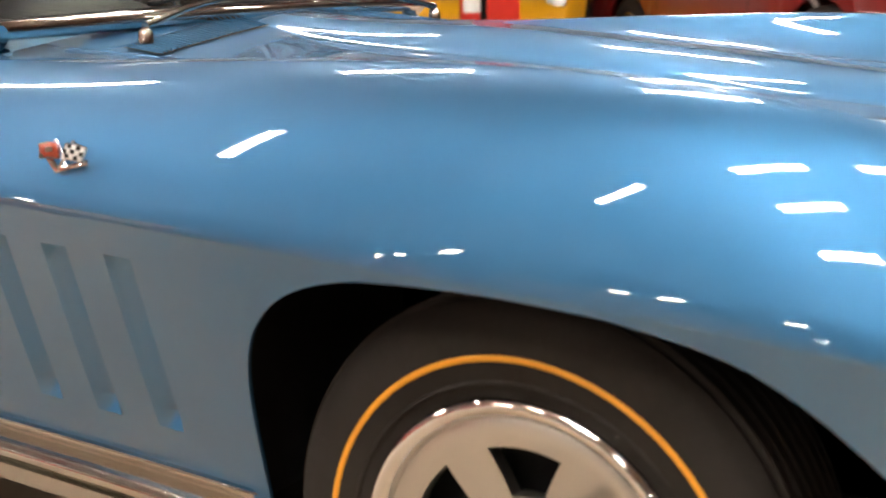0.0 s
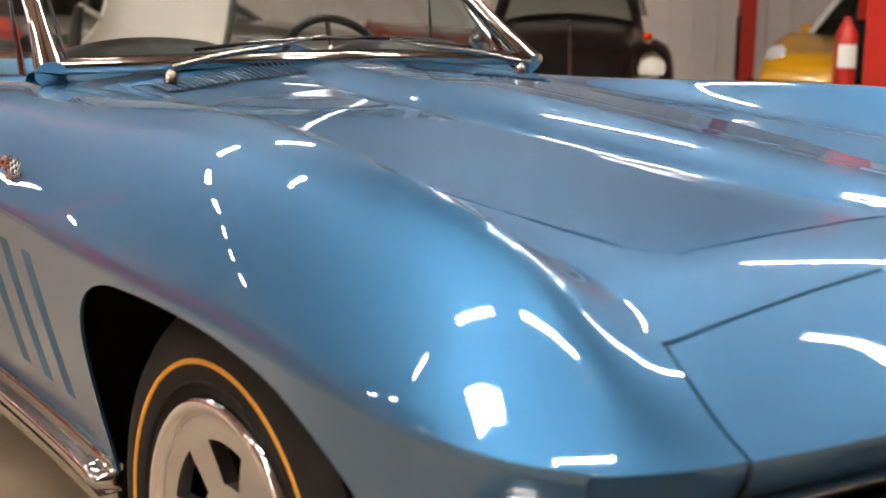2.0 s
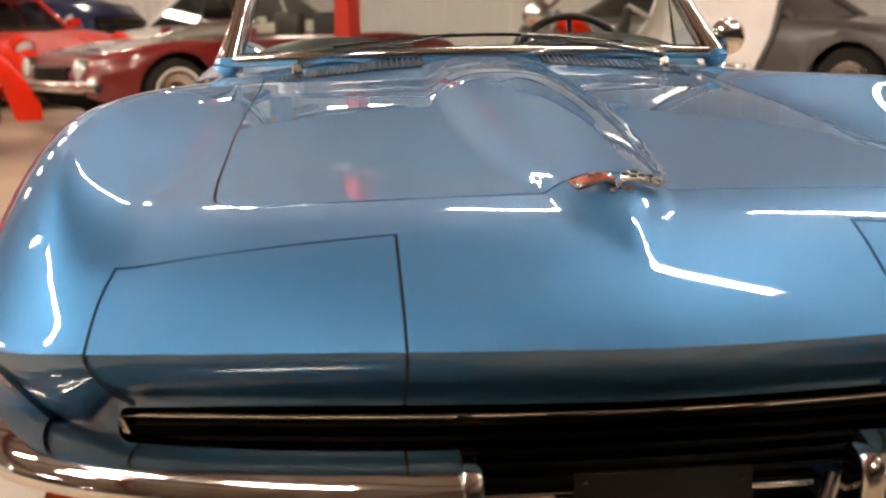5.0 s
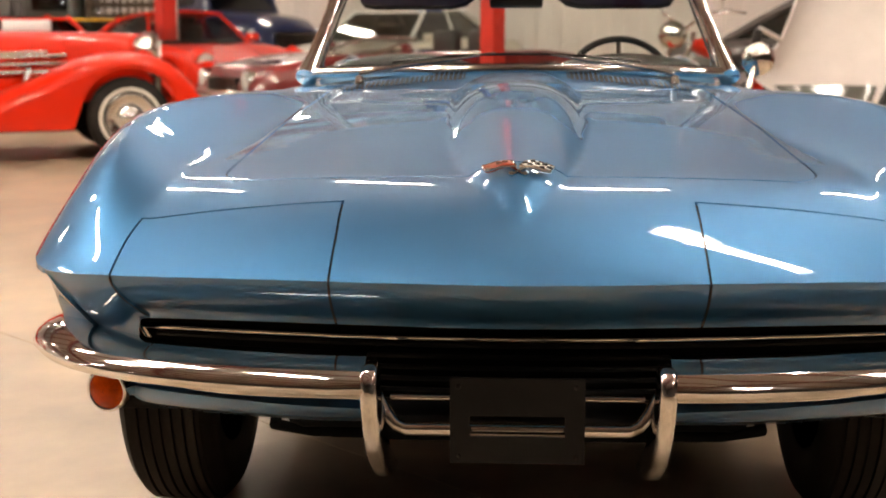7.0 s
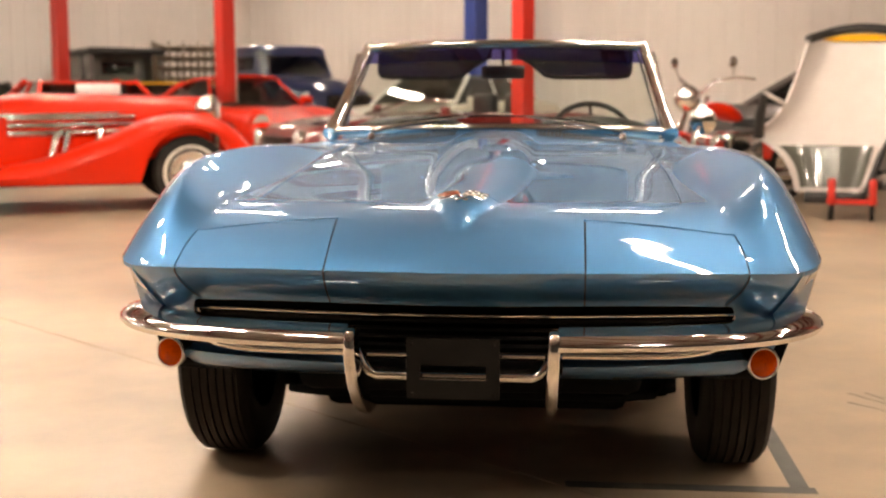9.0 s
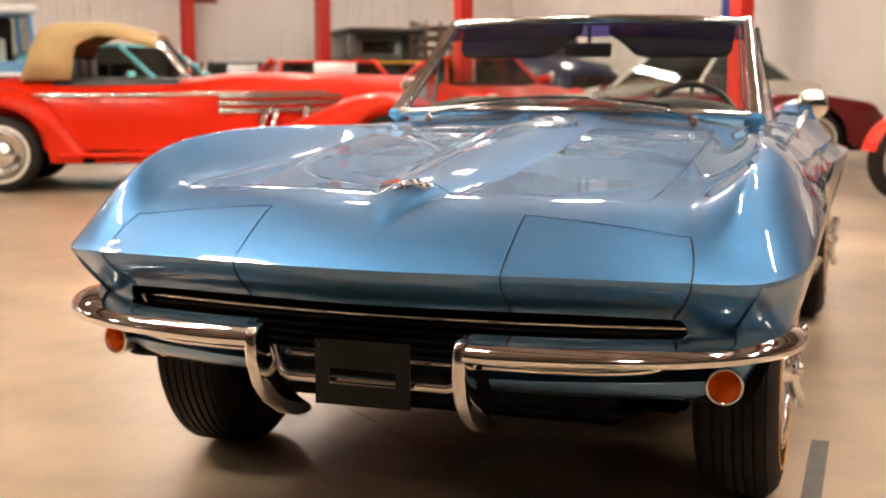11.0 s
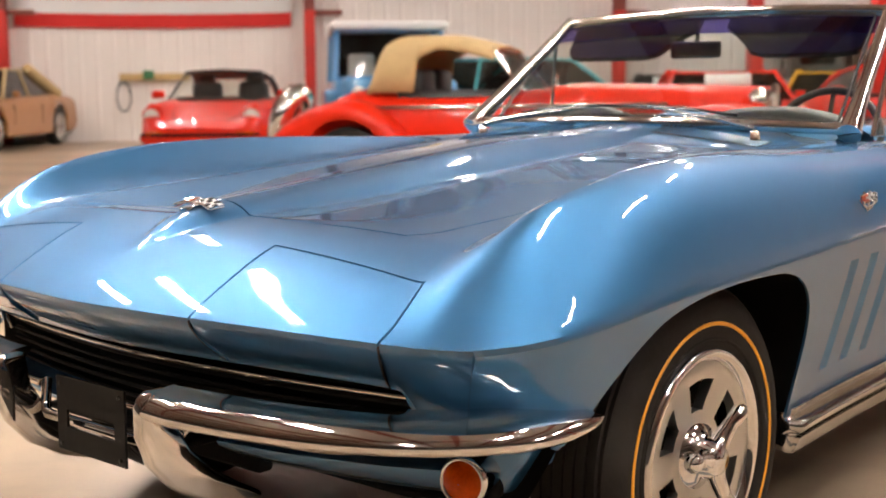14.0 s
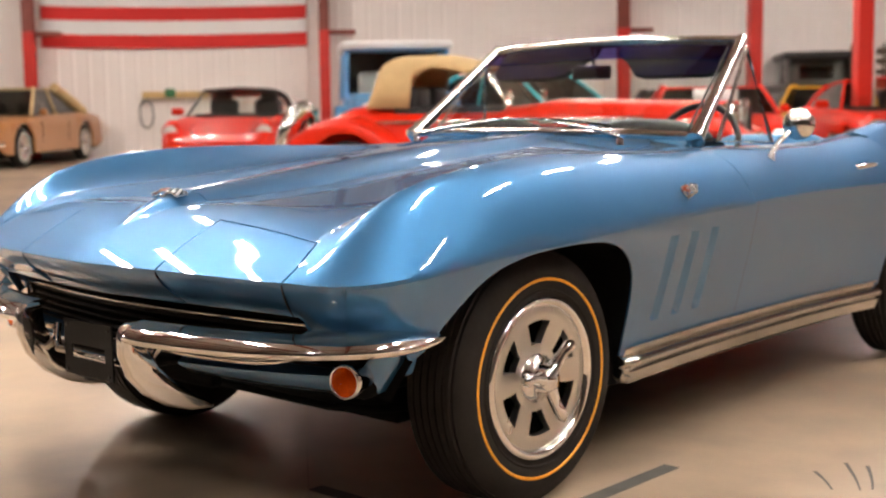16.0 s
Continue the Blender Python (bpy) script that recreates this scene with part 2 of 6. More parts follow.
fb = bmesh.new()
bmesh.ops.create_grid(fb, x_segments=2, y_segments=2, size=1)
for v in fb.verts:
    v.co = Vector((v.co.x * 24, 3 + v.co.y * 22, 0))
floor = tagged(obj("floor", fb, FLOORM, smooth=False), "smooth tan polished concrete floor with stains", "floor", kind="structure")
floor.matrix_basis = HALL

# saw-cut joints in the slab
JOINT = mat("slab_joint", (0.40, 0.315, 0.23), 0.6, vary=0.3, scale=6)
jb = bmesh.new()
box_bm(-0.068, -0.063, -16, 21, 0.0005, 0.0022, bm=jb)
for k in (-2, -1, 1, 2):
    box_bm(6.1 * k - 0.067, 6.1 * k - 0.063, -16, 21, 0.0005, 0.0022, bm=jb)
tagged(obj("floor_joint", jb, JOINT, smooth=False), "dark saw-cut joints in the concrete slab", "floor joint", kind="structure").matrix_basis = HALL


def ribbed_wall(name, length, height, rib=0.305, thick=0.12, material=WALLM, label="white ribbed steel cladding wall"):
    """Steel cladding: flat pans with raised ribs, standing in its own xz plane, facing -y."""
    bm = bmesh.new()
    pts = []
    n = int(length / rib)
    for k in range(n):
        x = -length / 2 + k * rib
        pts += [(x, 0), (x + rib * 0.80, 0), (x + rib * 0.86, -0.012), (x + rib * 0.94, -0.012)]
    pts += [(-length / 2 + n * rib, 0), (-length / 2 + n * rib, thick), (-length / 2, thick)]
    a = [bm.verts.new((p[0], p[1], 0)) for p in pts]
    b = [bm.verts.new((p[0], p[1], height)) for p in pts]
    for i in range(len(pts)):
        j = (i + 1) % len(pts)
        bm.faces.new((a[i], a[j], b[j], b[i]))
    bmesh.ops.recalc_face_normals(bm, faces=bm.faces)
    return tagged(obj(name, bm, material, smooth=False), label, "wall", kind="structure")


LX, LY = WB - WD, WA - WC
ribbed_wall("wall_north", LX + 0.9, CEIL).matrix_basis = HALL @ pose((WB + WD) / 2, WA, 0)
ribbed_wall("wall_east", LY + 0.9, CEIL).matrix_basis = HALL @ pose(WB, (WA + WC) / 2, 0, 0, 0, -90)
# south and west stay out of view; their dark colour keeps bounce off the car
ribbed_wall("wall_south", LX + 0.9, CEIL, material=DIMWALL, label="unseen ribbed steel wall coloured dark to cut bounced light").matrix_basis = HALL @ pose((WB + WD) / 2, WC, 0, 0, 0, 180)
ribbed_wall("wall_west", LY + 0.9, CEIL, material=DIMWALL, label="unseen ribbed steel wall coloured dark to cut bounced light").matrix_basis = HALL @ pose(WD, (WA + WC) / 2, 0, 0, 0, 90)
cb = box_bm(WD - 0.1, WB + 0.1, WC - 0.1, WA + 0.1, CEIL, CEIL + 0.1)
beams = bmesh.new()
for k in range(-2, 4):
    box_bm(WD, WB, 5.8 * k + 2.0, 5.8 * k + 2.2, CEIL - 0.55, CEIL - 0.22, bm=beams)
for k in range(int((WB - WD) / 1.5)):
    box_bm(WD + 0.7 + 1.5 * k, WD + 0.90 + 1.5 * k, WC, WA, CEIL - 0.22, CEIL - 0.004, bm=beams)
tagged(obj("ceiling_beams", beams, POSTBROWN, smooth=False), "brown-red painted steel rafters and purlins", "beam", kind="structure").matrix_basis = HALL
tagged(obj("ceiling", cb, CEILM, smooth=False), "pale grey sheet ceiling above steel beams", "ceiling", kind="structure").matrix_basis = HALL


# rows of fluorescent fittings
def strip_light():
    e = thing("strip_light", "white twin-tube fluorescent high-bay light hung below the ceiling", "ceiling light", "rows of lights under the ceiling")
    b = extrude_profile([(-0.09, 0.0), (-0.06, 0.06), (0.06, 0.06), (0.09, 0.0), (0.08, 0.0), (0.05, 0.045), (-0.05, 0.045), (-0.08, 0.0)], -0.62, 0.62)
    part("reflector", b, WHITEPAINT, e, smooth=False)
    for s in (-0.030, 0.030):
        part("tube", tube_bm([(-0.56, s, 0.01), (0.56, s, 0.01)], 0.015, 8), TUBE, e, "glowing fluorescent tube")
    for s in (-0.5, 0.5):
        part("hanger", tube_bm([(s, 0, 0.06), (s, 0, CEIL - 4.3 - 0.02)], 0.005, 6), STEEL, e)
    return e


LAMPZ = 4.3
ROWS = {-13.0: (5.0, 12.0, 18.4), -7.2: (5.5, 10.7, 15.9, 18.7), -3.4: (3.0,), -2.6: (2.5,), -1.8: (-4.9, 0.2, 2.1, 5.0, 10.0, 15.2, 18.9),
        1.6: (-2.9, -0.5, 4.7), 4.5: (-4.9, -2.3, 0.3, 2.9, 5.5, 8.1, 10.7, 13.3, 15.9, 18.7), 11.2: (9.8, 15.2, 19.2)}
first = None
for lx_, row in ROWS.items():
    for ly_ in row:
        m = HALL @ pose(lx_, ly_, LAMPZ, 0, 0, 90)
        if first is None:
            first = strip_light()
            first.matrix_basis = m
        else:
            copy_thing(first, m)
# ---- the blue open sports car: front axle at y = 0, nose towards -y ----
crease_z = pchip([-0.85, -0.80, -0.75, -0.69, -0.60, -0.45, -0.25, 0.0, 0.4, 0.85, 1.6, 2.5, 3.0, 3.45], [0.656, 0.655, 0.651, 0.645, 0.649, 0.662, 0.679, 0.691, 0.705, 0.715, 0.722, 0.72, 0.715, 0.70])
half_w = pchip([-0.70, -0.60, -0.48, -0.30, 0.0, 0.3, 0.65, 1.0, 1.4, 1.8, 2.2, 2.6, 3.0, 3.3, 3.45], [0.785, 0.850, 0.882, 0.893, 0.894, 0.886, 0.868, 0.853, 0.846, 0.856, 0.880, 0.886, 0.86, 0.80, 0.74])
# heights from the middle to the fender's ridge, the ridge's place and height, by the distance from the front axle
YROW = [-0.85, -0.60, -0.45, -0.30, -0.10, 0.15, 0.45, 0.78, 1.00]
Z0 = [0.768, 0.781, 0.788, 0.797, 0.812, 0.836, 0.862, 0.884, 0.940]
Z3 = [0.765, 0.779, 0.787, 0.796, 0.811, 0.834, 0.859, 0.881, 0.930]
Z6 = [0.755, 0.770, 0.782, 0.792, 0.806, 0.826, 0.847, 0.868, 0.893]
PR = [1.4, 1.4, 1.45, 1.5, 1.55, 1.6, 1.7, 1.8, 1.8]
FOOT = [0.80, 0.785, 0.735, 0.685, 0.645, 0.62, 0.60, 0.55, 0.52]
ZR = [0.712, 0.792, 0.838, 0.870, 0.893, 0.899, 0.892, 0.882, 0.880]
AR = [0.920, 0.888, 0.862, 0.845, 0.822, 0.785, 0.750, 0.735, 0.735]
HA, HY = np.linspace(0, 1, 201), np.arange(-0.90, 1.12, 0.01)


def even_line(v, rounds):
    for _ in range(rounds):
        p = np.concatenate([[2 * v[0] - v[1]], v, [2 * v[-1] - v[-2]]])
        v = 0.25 * p[:-2] + 0.5 * v + 0.25 * p[2:]
    return v


def even_out(f, rounds_y, rounds_a):
    for _ in range(rounds_y):
        p = np.vstack([2 * f[:1] - f[1:2], f, 2 * f[-1:] - f[-2:-1]])
        f = 0.25 * p[:-2] + 0.5 * f + 0.25 * p[2:]
    for _ in range(rounds_a):
        p = np.hstack([f[:, 1:2], f, 2 * f[:, -1:] - f[:, -2:-1]])
        f = 0.25 * p[:, :-2] + 0.5 * f + 0.25 * p[:, 2:]
    return f


_yc = np.clip(HY, -0.85, 1.00)
Z0, Z3, Z6, PR, ZR, AR, FOOT = (even_line(pchip(YROW, v)(_yc), 90) for v in (Z0, Z3, Z6, PR, ZR, AR, FOOT))
HF = []
for k, y in enumerate(HY):
    ar, zr, zc = AR[k], ZR[k], float(crease_z(y))
    # crown of the middle, an even curve through three heights, and the rise to the ridge
    c2 = ((Z3[k] - Z0[k]) * 0.1296 - (Z6[k] - Z0[k]) * 0.0081) / (0.09 * 0.1296 - 0.36 * 0.0081)
    c4 = (Z6[k] - Z0[k] - 0.36 * c2) / 0.1296
    crown = Z0[k] + c2 * HA**2 + c4 * HA**4
    zcr = Z0[k] + c2 * ar**2 + c4 * ar**4
    # flat to the foot of the fender, then a hollow rise to a soft-edged ridge, and a full outer flank
    foot = float(FOOT[k])
    inn = crown + (zr - zcr) * np.clip((HA - foot) / (ar - foot), 0, 1) ** float(PR[k])
    u = np.clip((HA - ar) / (1 - ar), 0, 1)
    ahead = float(smooth01((-0.10 - y) / 0.40))
    HF.append(np.where(HA <= ar, inn, zc + (zr - zc) * (1 - (0.06 + 0.26 * ahead) * u - (0.94 - 0.26 * ahead) * u ** (2.5 - 0.7 * ahead))))
HF = even_out(np.array(HF), 8, 3)
# the ridge melts into the rounded front of the fender and into the flat cowl
_w = smooth01((-0.50 - HY) / 0.22) + smooth01((HY - 0.55) / 0.35)
HF = HF + (even_out(HF, 12, 24) - HF) * _w[:, None] * np.clip((1 - HA) / 0.05, 0, 1)[None, :]


def field(a, y):
    i, j = min(max(abs(a), 0), 0.99999) * 200, min(max((y + 0.90) / 0.01, 0), len(HY) - 1.001)
    i0, j0 = int(i), int(j)
    u, v = i - i0, j - j0
    return float((1 - v) * ((1 - u) * HF[j0, i0] + u * HF[j0, i0 + 1]) + v * ((1 - u) * HF[j0 + 1, i0] + u * HF[j0 + 1, i0 + 1]))


def nose_y(a):
    a = abs(a)
    return -0.832 + 0.11 * a**1.4 + 0.05 * a**10


bulge_w = pchip([-0.70, -0.62, -0.53, -0.3, 0.0, 0.4, 0.9], [0.002, 0.042, 0.078, 0.120, 0.148, 0.160, 0.150])
bulge_h = pchip([-0.70, -0.62, -0.53, -0.3, 0.0, 0.4, 0.75, 0.9, 1.0], [0.0, 0.014, 0.024, 0.034, 0.040, 0.041, 0.030, 0.012, 0.0])


def bowed(a, y, t):
    """The share a shifted by the bowed outer edge of a lamp door and the rounded front corner of the hood."""
    b = abs(a)
    door = math.exp(-((b - 0.818) / 0.055) ** 2) * (0.016 - 0.030 * t ** 2 if t <= 1 else -0.014 * max(0.0, 1 - (t - 1) / 0.12) ** 2)
    u = (y - Y_HOOD) / (0.062 if y > Y_HOOD else -0.035)
    hood = -math.exp(-((b - 0.612) / 0.075) ** 2) * 0.046 * max(0.0, 1 - u) ** 2.2
    return (b + door + hood) * (1 if a > 0 else -1)


def skin_z(a, x, y):
    """The height of the upper body at the share a of its half width."""
    zc = float(crease_z(y))
    z = field(a, y)
    s = y - nose_y(a)
    n = 1 - max(0.0, 1 - s / 0.37) ** 2.5 if s < 0.37 else 1.0
    z = zc + (z - zc) * n
    w, h = float(bulge_w(y)), float(bulge_h(y))
    if abs(x) < w and h > 0:
        z += h * (1 - abs(x / w) ** 2.5)
    return z


def span(a, y):
    """Half width that a share a refers to: even over the nose, the true outline at the edge and further back."""
    w = float(half_w(y))
    edge = float(smooth01((abs(a) - 0.82) / 0.18))
    back = float(smooth01((y + 0.612) / 0.14))
    back += (float(smooth01((y + 0.70) / 0.45)) - back) * float(smooth01((abs(a) - 0.62) / 0.18))
    return 0.808 + (w - 0.808) * (1 - (1 - edge) * (1 - back))


car = thing("sports_car", "metallic blue open two-seat sports car on the concrete floor", "car")

G = 0.0019   # half of a panel gap
A_IN, A_OUT, A_HOOD = 0.372, 0.818, 0.612
Y_DOOR, Y_HOOD, Y_END = -0.610, -0.488, 0.905
cols = sorted(set([round(v, 5) for v in np.linspace(-1, 1, 161)]))
marks = []
for a in (A_IN, A_OUT, A_HOOD):
    for s in (-1, 1):
        marks += [s * a - 1.25 * G, s * a + 1.25 * G]
cols = sorted([c for c in cols if all(abs(c - m) > 0.006 for m in marks)] + marks)
tau = [0, 0.03, 0.07, 0.12, 0.18, 0.25, 0.33, 0.42, 0.51, 0.6, 0.7, 0.8, 0.9]
ys2 = [Y_DOOR - G, Y_DOOR + G, -0.59, -0.57, -0.55, -0.53, -0.51, Y_HOOD - G, Y_HOOD + G] + [Y_HOOD + d for d in (0.006, 0.010, 0.014, 0.020, 0.026, 0.033, 0.041, 0.051, 0.063)] + list(np.linspace(Y_HOOD + 0.078, Y_END - 0.014, 70)) + [Y_END - G, Y_END + G, 0.93, 0.96, 1.0, 1.03]
rowsP, kinds = [], []


def skirt(x, y, ang, c, k):
    """A point below the crease: drawn in and down; k runs from the nose's front (0) to its corner (1)."""
    d = (0.079 + 0.076 * k) * c
    t = (1 - k) * 0.078 * c**1.55 + k * 0.130 * c**1.1
    s = 1 if x > 0 else -1
    return (x - s * t * math.sin(radians(ang)), y + t * math.cos(radians(ang)), float(crease_z(y)) - d)



# lower face of the nose, from the lip up to the crease
for c in (1.0, 0.8, 0.6, 0.4, 0.2, 0.07):
    r = []
    for b in cols:
        a = bowed(b, -0.8, 0.4 * c)
        yn = nose_y(a)
        x = a * span(a, nose_y(1.0))
        k = float(smooth01((abs(a) - 0.845) / 0.10))
        r.append(skirt(x, yn, 45 * float(smooth01((abs(a) - 0.55) / 0.45)), c, k))
    rowsP.append(r)
    kinds.append(("low", c))
for t in tau:
    r = []
    for b in cols:
        a = bowed(b, -0.8, t)
        y = nose_y(a) + (Y_DOOR - G - nose_y(a)) * t
        y1 = nose_y(1.0) + (Y_DOOR - G - nose_y(1.0)) * t
        x = a * span(a, y1)
        r.append((x, y, skin_z(a, x, y)))
    rowsP.append(r)
    kinds.append(("nose", t))
for y in ys2:
    line = [bowed(b, y, 1 + y - Y_DOOR) for b in cols]
    rowsP.append([(a * span(a, y), y, skin_z(a, a * span(a, y), y)) for a in line])
    kinds.append(("up", y))
ARR = np.array(rowsP)
CREASE_ROW = 6
JD = kinds.index(("up", Y_DOOR - G))
JH0, JH1 = kinds.index(("up", Y_HOOD + G)), kinds.index(("up", Y_END - G))
CI = {round(m, 6): cols.index(m) for m in marks}


def ci(a, side):
    return CI[round(a + side * 1.25 * G, 6)]


def zone(j, i):
    """Which panel the cell (j, i) belongs to."""
    for s, nm in ((-1, "door_r"), (1, "door_l")):
        lo, hi = (A_IN, A_OUT) if s > 0 else (-A_OUT, -A_IN)
        i0, i1 = ci(lo, 1), ci(hi, -1)
        if i0 <= i < i1 and j < JD:
            return nm
        if (i0 - 1 <= i <= i1 and j == JD) or (i in (i0 - 1, i1) and j <= JD):
            return "gap"
    i0, i1 = ci(-A_HOOD, 1), ci(A_HOOD, -1)
    if i0 <= i < i1 and JH0 <= j < JH1:
        return "hood"
    if (i0 - 1 <= i <= i1 and j in (JH0 - 1, JH1)) or (i in (i0 - 1, i1) and JH0 - 1 <= j <= JH1):
        return "gap"
    return "shell"


def panel(name, key, material, label="", drop=0.010, sink=0.0):
    P = ARR.copy()
    P[:, :, 2] -= sink
    bm = grid_bm([[tuple(p) for p in r] for r in P], keep=lambda j, i: zone(j, i) == key)
    bm.normal_update()
    if drop:
        edges = [e for e in bm.edges if len(e.link_faces) == 1]
        ext = bmesh.ops.extrude_edge_only(bm, edges=edges)
        for v in [g for g in ext["geom"] if isinstance(g, bmesh.types.BMVert)]:
            v.co.z -= drop
            v.co.y += drop * 0.5 if v.co.z < 0.66 and v.co.y < -0.66 else 0
        bmesh.ops.recalc_face_normals(bm, faces=bm.faces)
    sharpen(bm, 32)
    return part(name, bm, material, car, label)


panel("front_body", "shell", BLUE, "metallic blue fender and nose skin")
panel("hood", "hood", BLUE, "metallic blue hood with a raised centre spear")
panel("headlight_door", "door_r", BLUE, "closed blue flip-over headlight door")
panel("headlight_door", "door_l", BLUE, "closed blue flip-over headlight door")
panel("panel_seam", "gap", SEAL, "dark panel gap", drop=0, sink=0.006)

# ---- lower sides with the wheel arches ----
arch_f = pchip([-0.490, -0.455, -0.425, -0.360, -0.320, -0.265, -0.19, -0.11, 0.03, 0.15, 0.21, 0.27, 0.315, 0.345, 0.363, 0.370], [0.455, 0.482, 0.520, 0.583, 0.612, 0.640, 0.659, 0.670, 0.676, 0.672, 0.662, 0.640, 0.606, 0.56, 0.48, 0.325])
arch_r = pchip([2.09, 2.10, 2.12, 2.16, 2.25, 2.45, 2.65, 2.78, 2.84, 2.87], [0.325, 0.45, 0.53, 0.60, 0.65, 0.672, 0.65, 0.58, 0.48, 0.33])


def low_z(y):
    if -0.490 < y < 0.370:
        return max(0.325, float(arch_f(y)))
    if 2.09 < y < 2.87:
        return max(0.325, float(arch_r(y)))
    return 0.455 + 0.05 * float(smooth01((-0.490 - y) / 0.04)) if y < -0.490 else 0.325


ysid = list(np.linspace(-0.672, -0.495, 16)) + list(np.linspace(-0.488, 0.31, 46)) + list(np.linspace(0.315, 0.3699, 14)) + list(np.linspace(0.378, 2.08, 50)) + list(np.linspace(2.0905, 2.16, 14)) + list(np.linspace(2.18, 2.80, 24)) + list(np.linspace(2.81, 2.869, 10)) + list(np.linspace(2.89, 3.45, 14))


def side_x(y, z):
    zc, w = float(crease_z(y)), float(half_w(y))
    k = max(0.0, (zc - z) / (zc - 0.325))
    flare = 0.0
    for y0 in (0.0, 2.48):
        flare += 0.022 * math.exp(-((y - y0) / 0.34) ** 2)
    tuck = 0.092 + (0.075 * float(smooth01((-0.45 - y) / 0.2)) if y < -0.45 else 0)
    return w - tuck * k**1.15 + flare * k


VENTS = [0.538 + 0.122 * k for k in range(3)]
ysid = sorted([y for y in ysid if all(not (c - 0.040 < y < c + 0.042) for c in VENTS)] + [c + d for c in VENTS for d in (-0.024, 0.026)])
for s in (-1, 1):
    P = []
    for y in ysid:
        zc, zb = float(crease_z(y)), low_z(y)
        zb = min(zb, zc - 0.012)
        col = []
        f = float(smooth01((y + 0.672) / 0.19))
        for k in np.linspace(0, 1, 15):
            z = zc + (zb - zc) * k
            p = Vector((s * side_x(y, z), y + 0.08 * (z - 0.53) * float(smooth01((y - 0.40) / 0.08) * smooth01((1.02 - y) / 0.16)), z))
            if f < 1:
                p = Vector(skirt(s * float(half_w(y)), y, 45 + 45 * f, k, 1.0)).lerp(p, f)
            col.append(tuple(p))
        x, y_, z_ = col[-1]
        col.append((x - s * 0.006, y_, z_ + 0.001))
        P.append(col)
    slots = [ysid.index(c - 0.024) for c in VENTS]
    bm = grid_bm(P, keep=lambda j, i: not (j in slots and 2 <= i < 11))
    bmesh.ops.recalc_face_normals(bm, faces=bm.faces)
    sharpen(bm, 40)
    side = part("side_panel", bm, BLUE, car, "metallic blue lower side below the sharp waist crease")
    # three upright vents behind the wheel: pressed-in slots with a scoop at the foot
    for j in slots:
        Q = []
        for q, i in enumerate((2, 2, 3, 4, 5, 6, 7, 8, 9, 10, 10, 11)):
            A_, B_ = Vector(P[j][i]), Vector(P[j + 1][i])
            if q in (1, 10):
                A_ = A_.lerp(Vector(P[j][i + 1]), 0.12 if q == 1 else 0.15)
                B_ = B_.lerp(Vector(P[j + 1][i + 1]), 0.12 if q == 1 else 0.15)
            dep = 0.0 if q in (0, 11) else 0.020 if q == 10 else 0.026 - 0.0013 * q
            Q.append([A_.lerp(B_, f) - Vector((s * dep * g, 0, 0)) for f, g in ((0, 0), (0.06, 0.85), (0.30, 1.0), (0.60, 0.75), (0.86, 0.22), (1.0, 0))])
        bm = grid_bm(Q)
        bmesh.ops.recalc_face_normals(bm, faces=bm.faces)
        sharpen(bm, 50)
        part("fender_vent", bm, BLUE, car, "upright pressed-in blue fender vent")
    # inner wheel housings, near-black: the shade of the arches is in their colour
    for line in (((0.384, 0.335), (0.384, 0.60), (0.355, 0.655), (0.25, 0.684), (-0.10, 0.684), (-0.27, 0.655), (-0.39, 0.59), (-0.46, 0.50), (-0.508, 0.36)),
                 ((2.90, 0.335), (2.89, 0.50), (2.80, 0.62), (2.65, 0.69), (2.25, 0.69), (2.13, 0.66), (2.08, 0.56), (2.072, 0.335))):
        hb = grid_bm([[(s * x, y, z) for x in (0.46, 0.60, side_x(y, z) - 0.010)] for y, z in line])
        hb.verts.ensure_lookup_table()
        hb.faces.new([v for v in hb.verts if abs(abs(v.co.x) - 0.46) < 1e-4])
        part("wheel_housing", hb, BLACK, car, "wheel housing, near-black with the arch shade in its colour")

# chrome rockers along the sills
for s in (-1, 1):
    prof = [(0.0, 0.0), (0.012, -0.001), (0.013, -0.004), (0.003, -0.010), (0.002, -0.026), (0.010, -0.032), (0.024, -0.036), (0.032, -0.047), (0.032, -0.058), (0.022, -0.068), (0.008, -0.072), (0.008, -0.078), (0.022, -0.081), (0.006, -0.124), (-0.012, -0.126), (-0.03, -0.12)]
    P = []
    for y in [0.384, 0.385, 0.388, 0.393] + list(np.linspace(0.402, 2.06, 30)):
        z0 = 0.347
        k = min(1.0, 0.30 + 0.70 * math.sqrt(max(0.0, (y - 0.384) / 0.018)))
        P.append([(s * (side_x(y, 0.345) + (e + 0.03) * k - 0.034), y, z0 - 0.042 + (0.84 * d + 0.042) * (0.5 + 0.5 * k)) for e, d in prof])
    bm = grid_bm(P)
    bm.verts.ensure_lookup_table()
    n = len(prof)
    bm.faces.new(bm.verts[:n])
    bm.faces.new(bm.verts[-n:])
    bmesh.ops.recalc_face_normals(bm, faces=bm.faces)
    sharpen(bm, 50)
    part("rocker_trim", bm, STEEL, car, "polished ribbed sill trim")

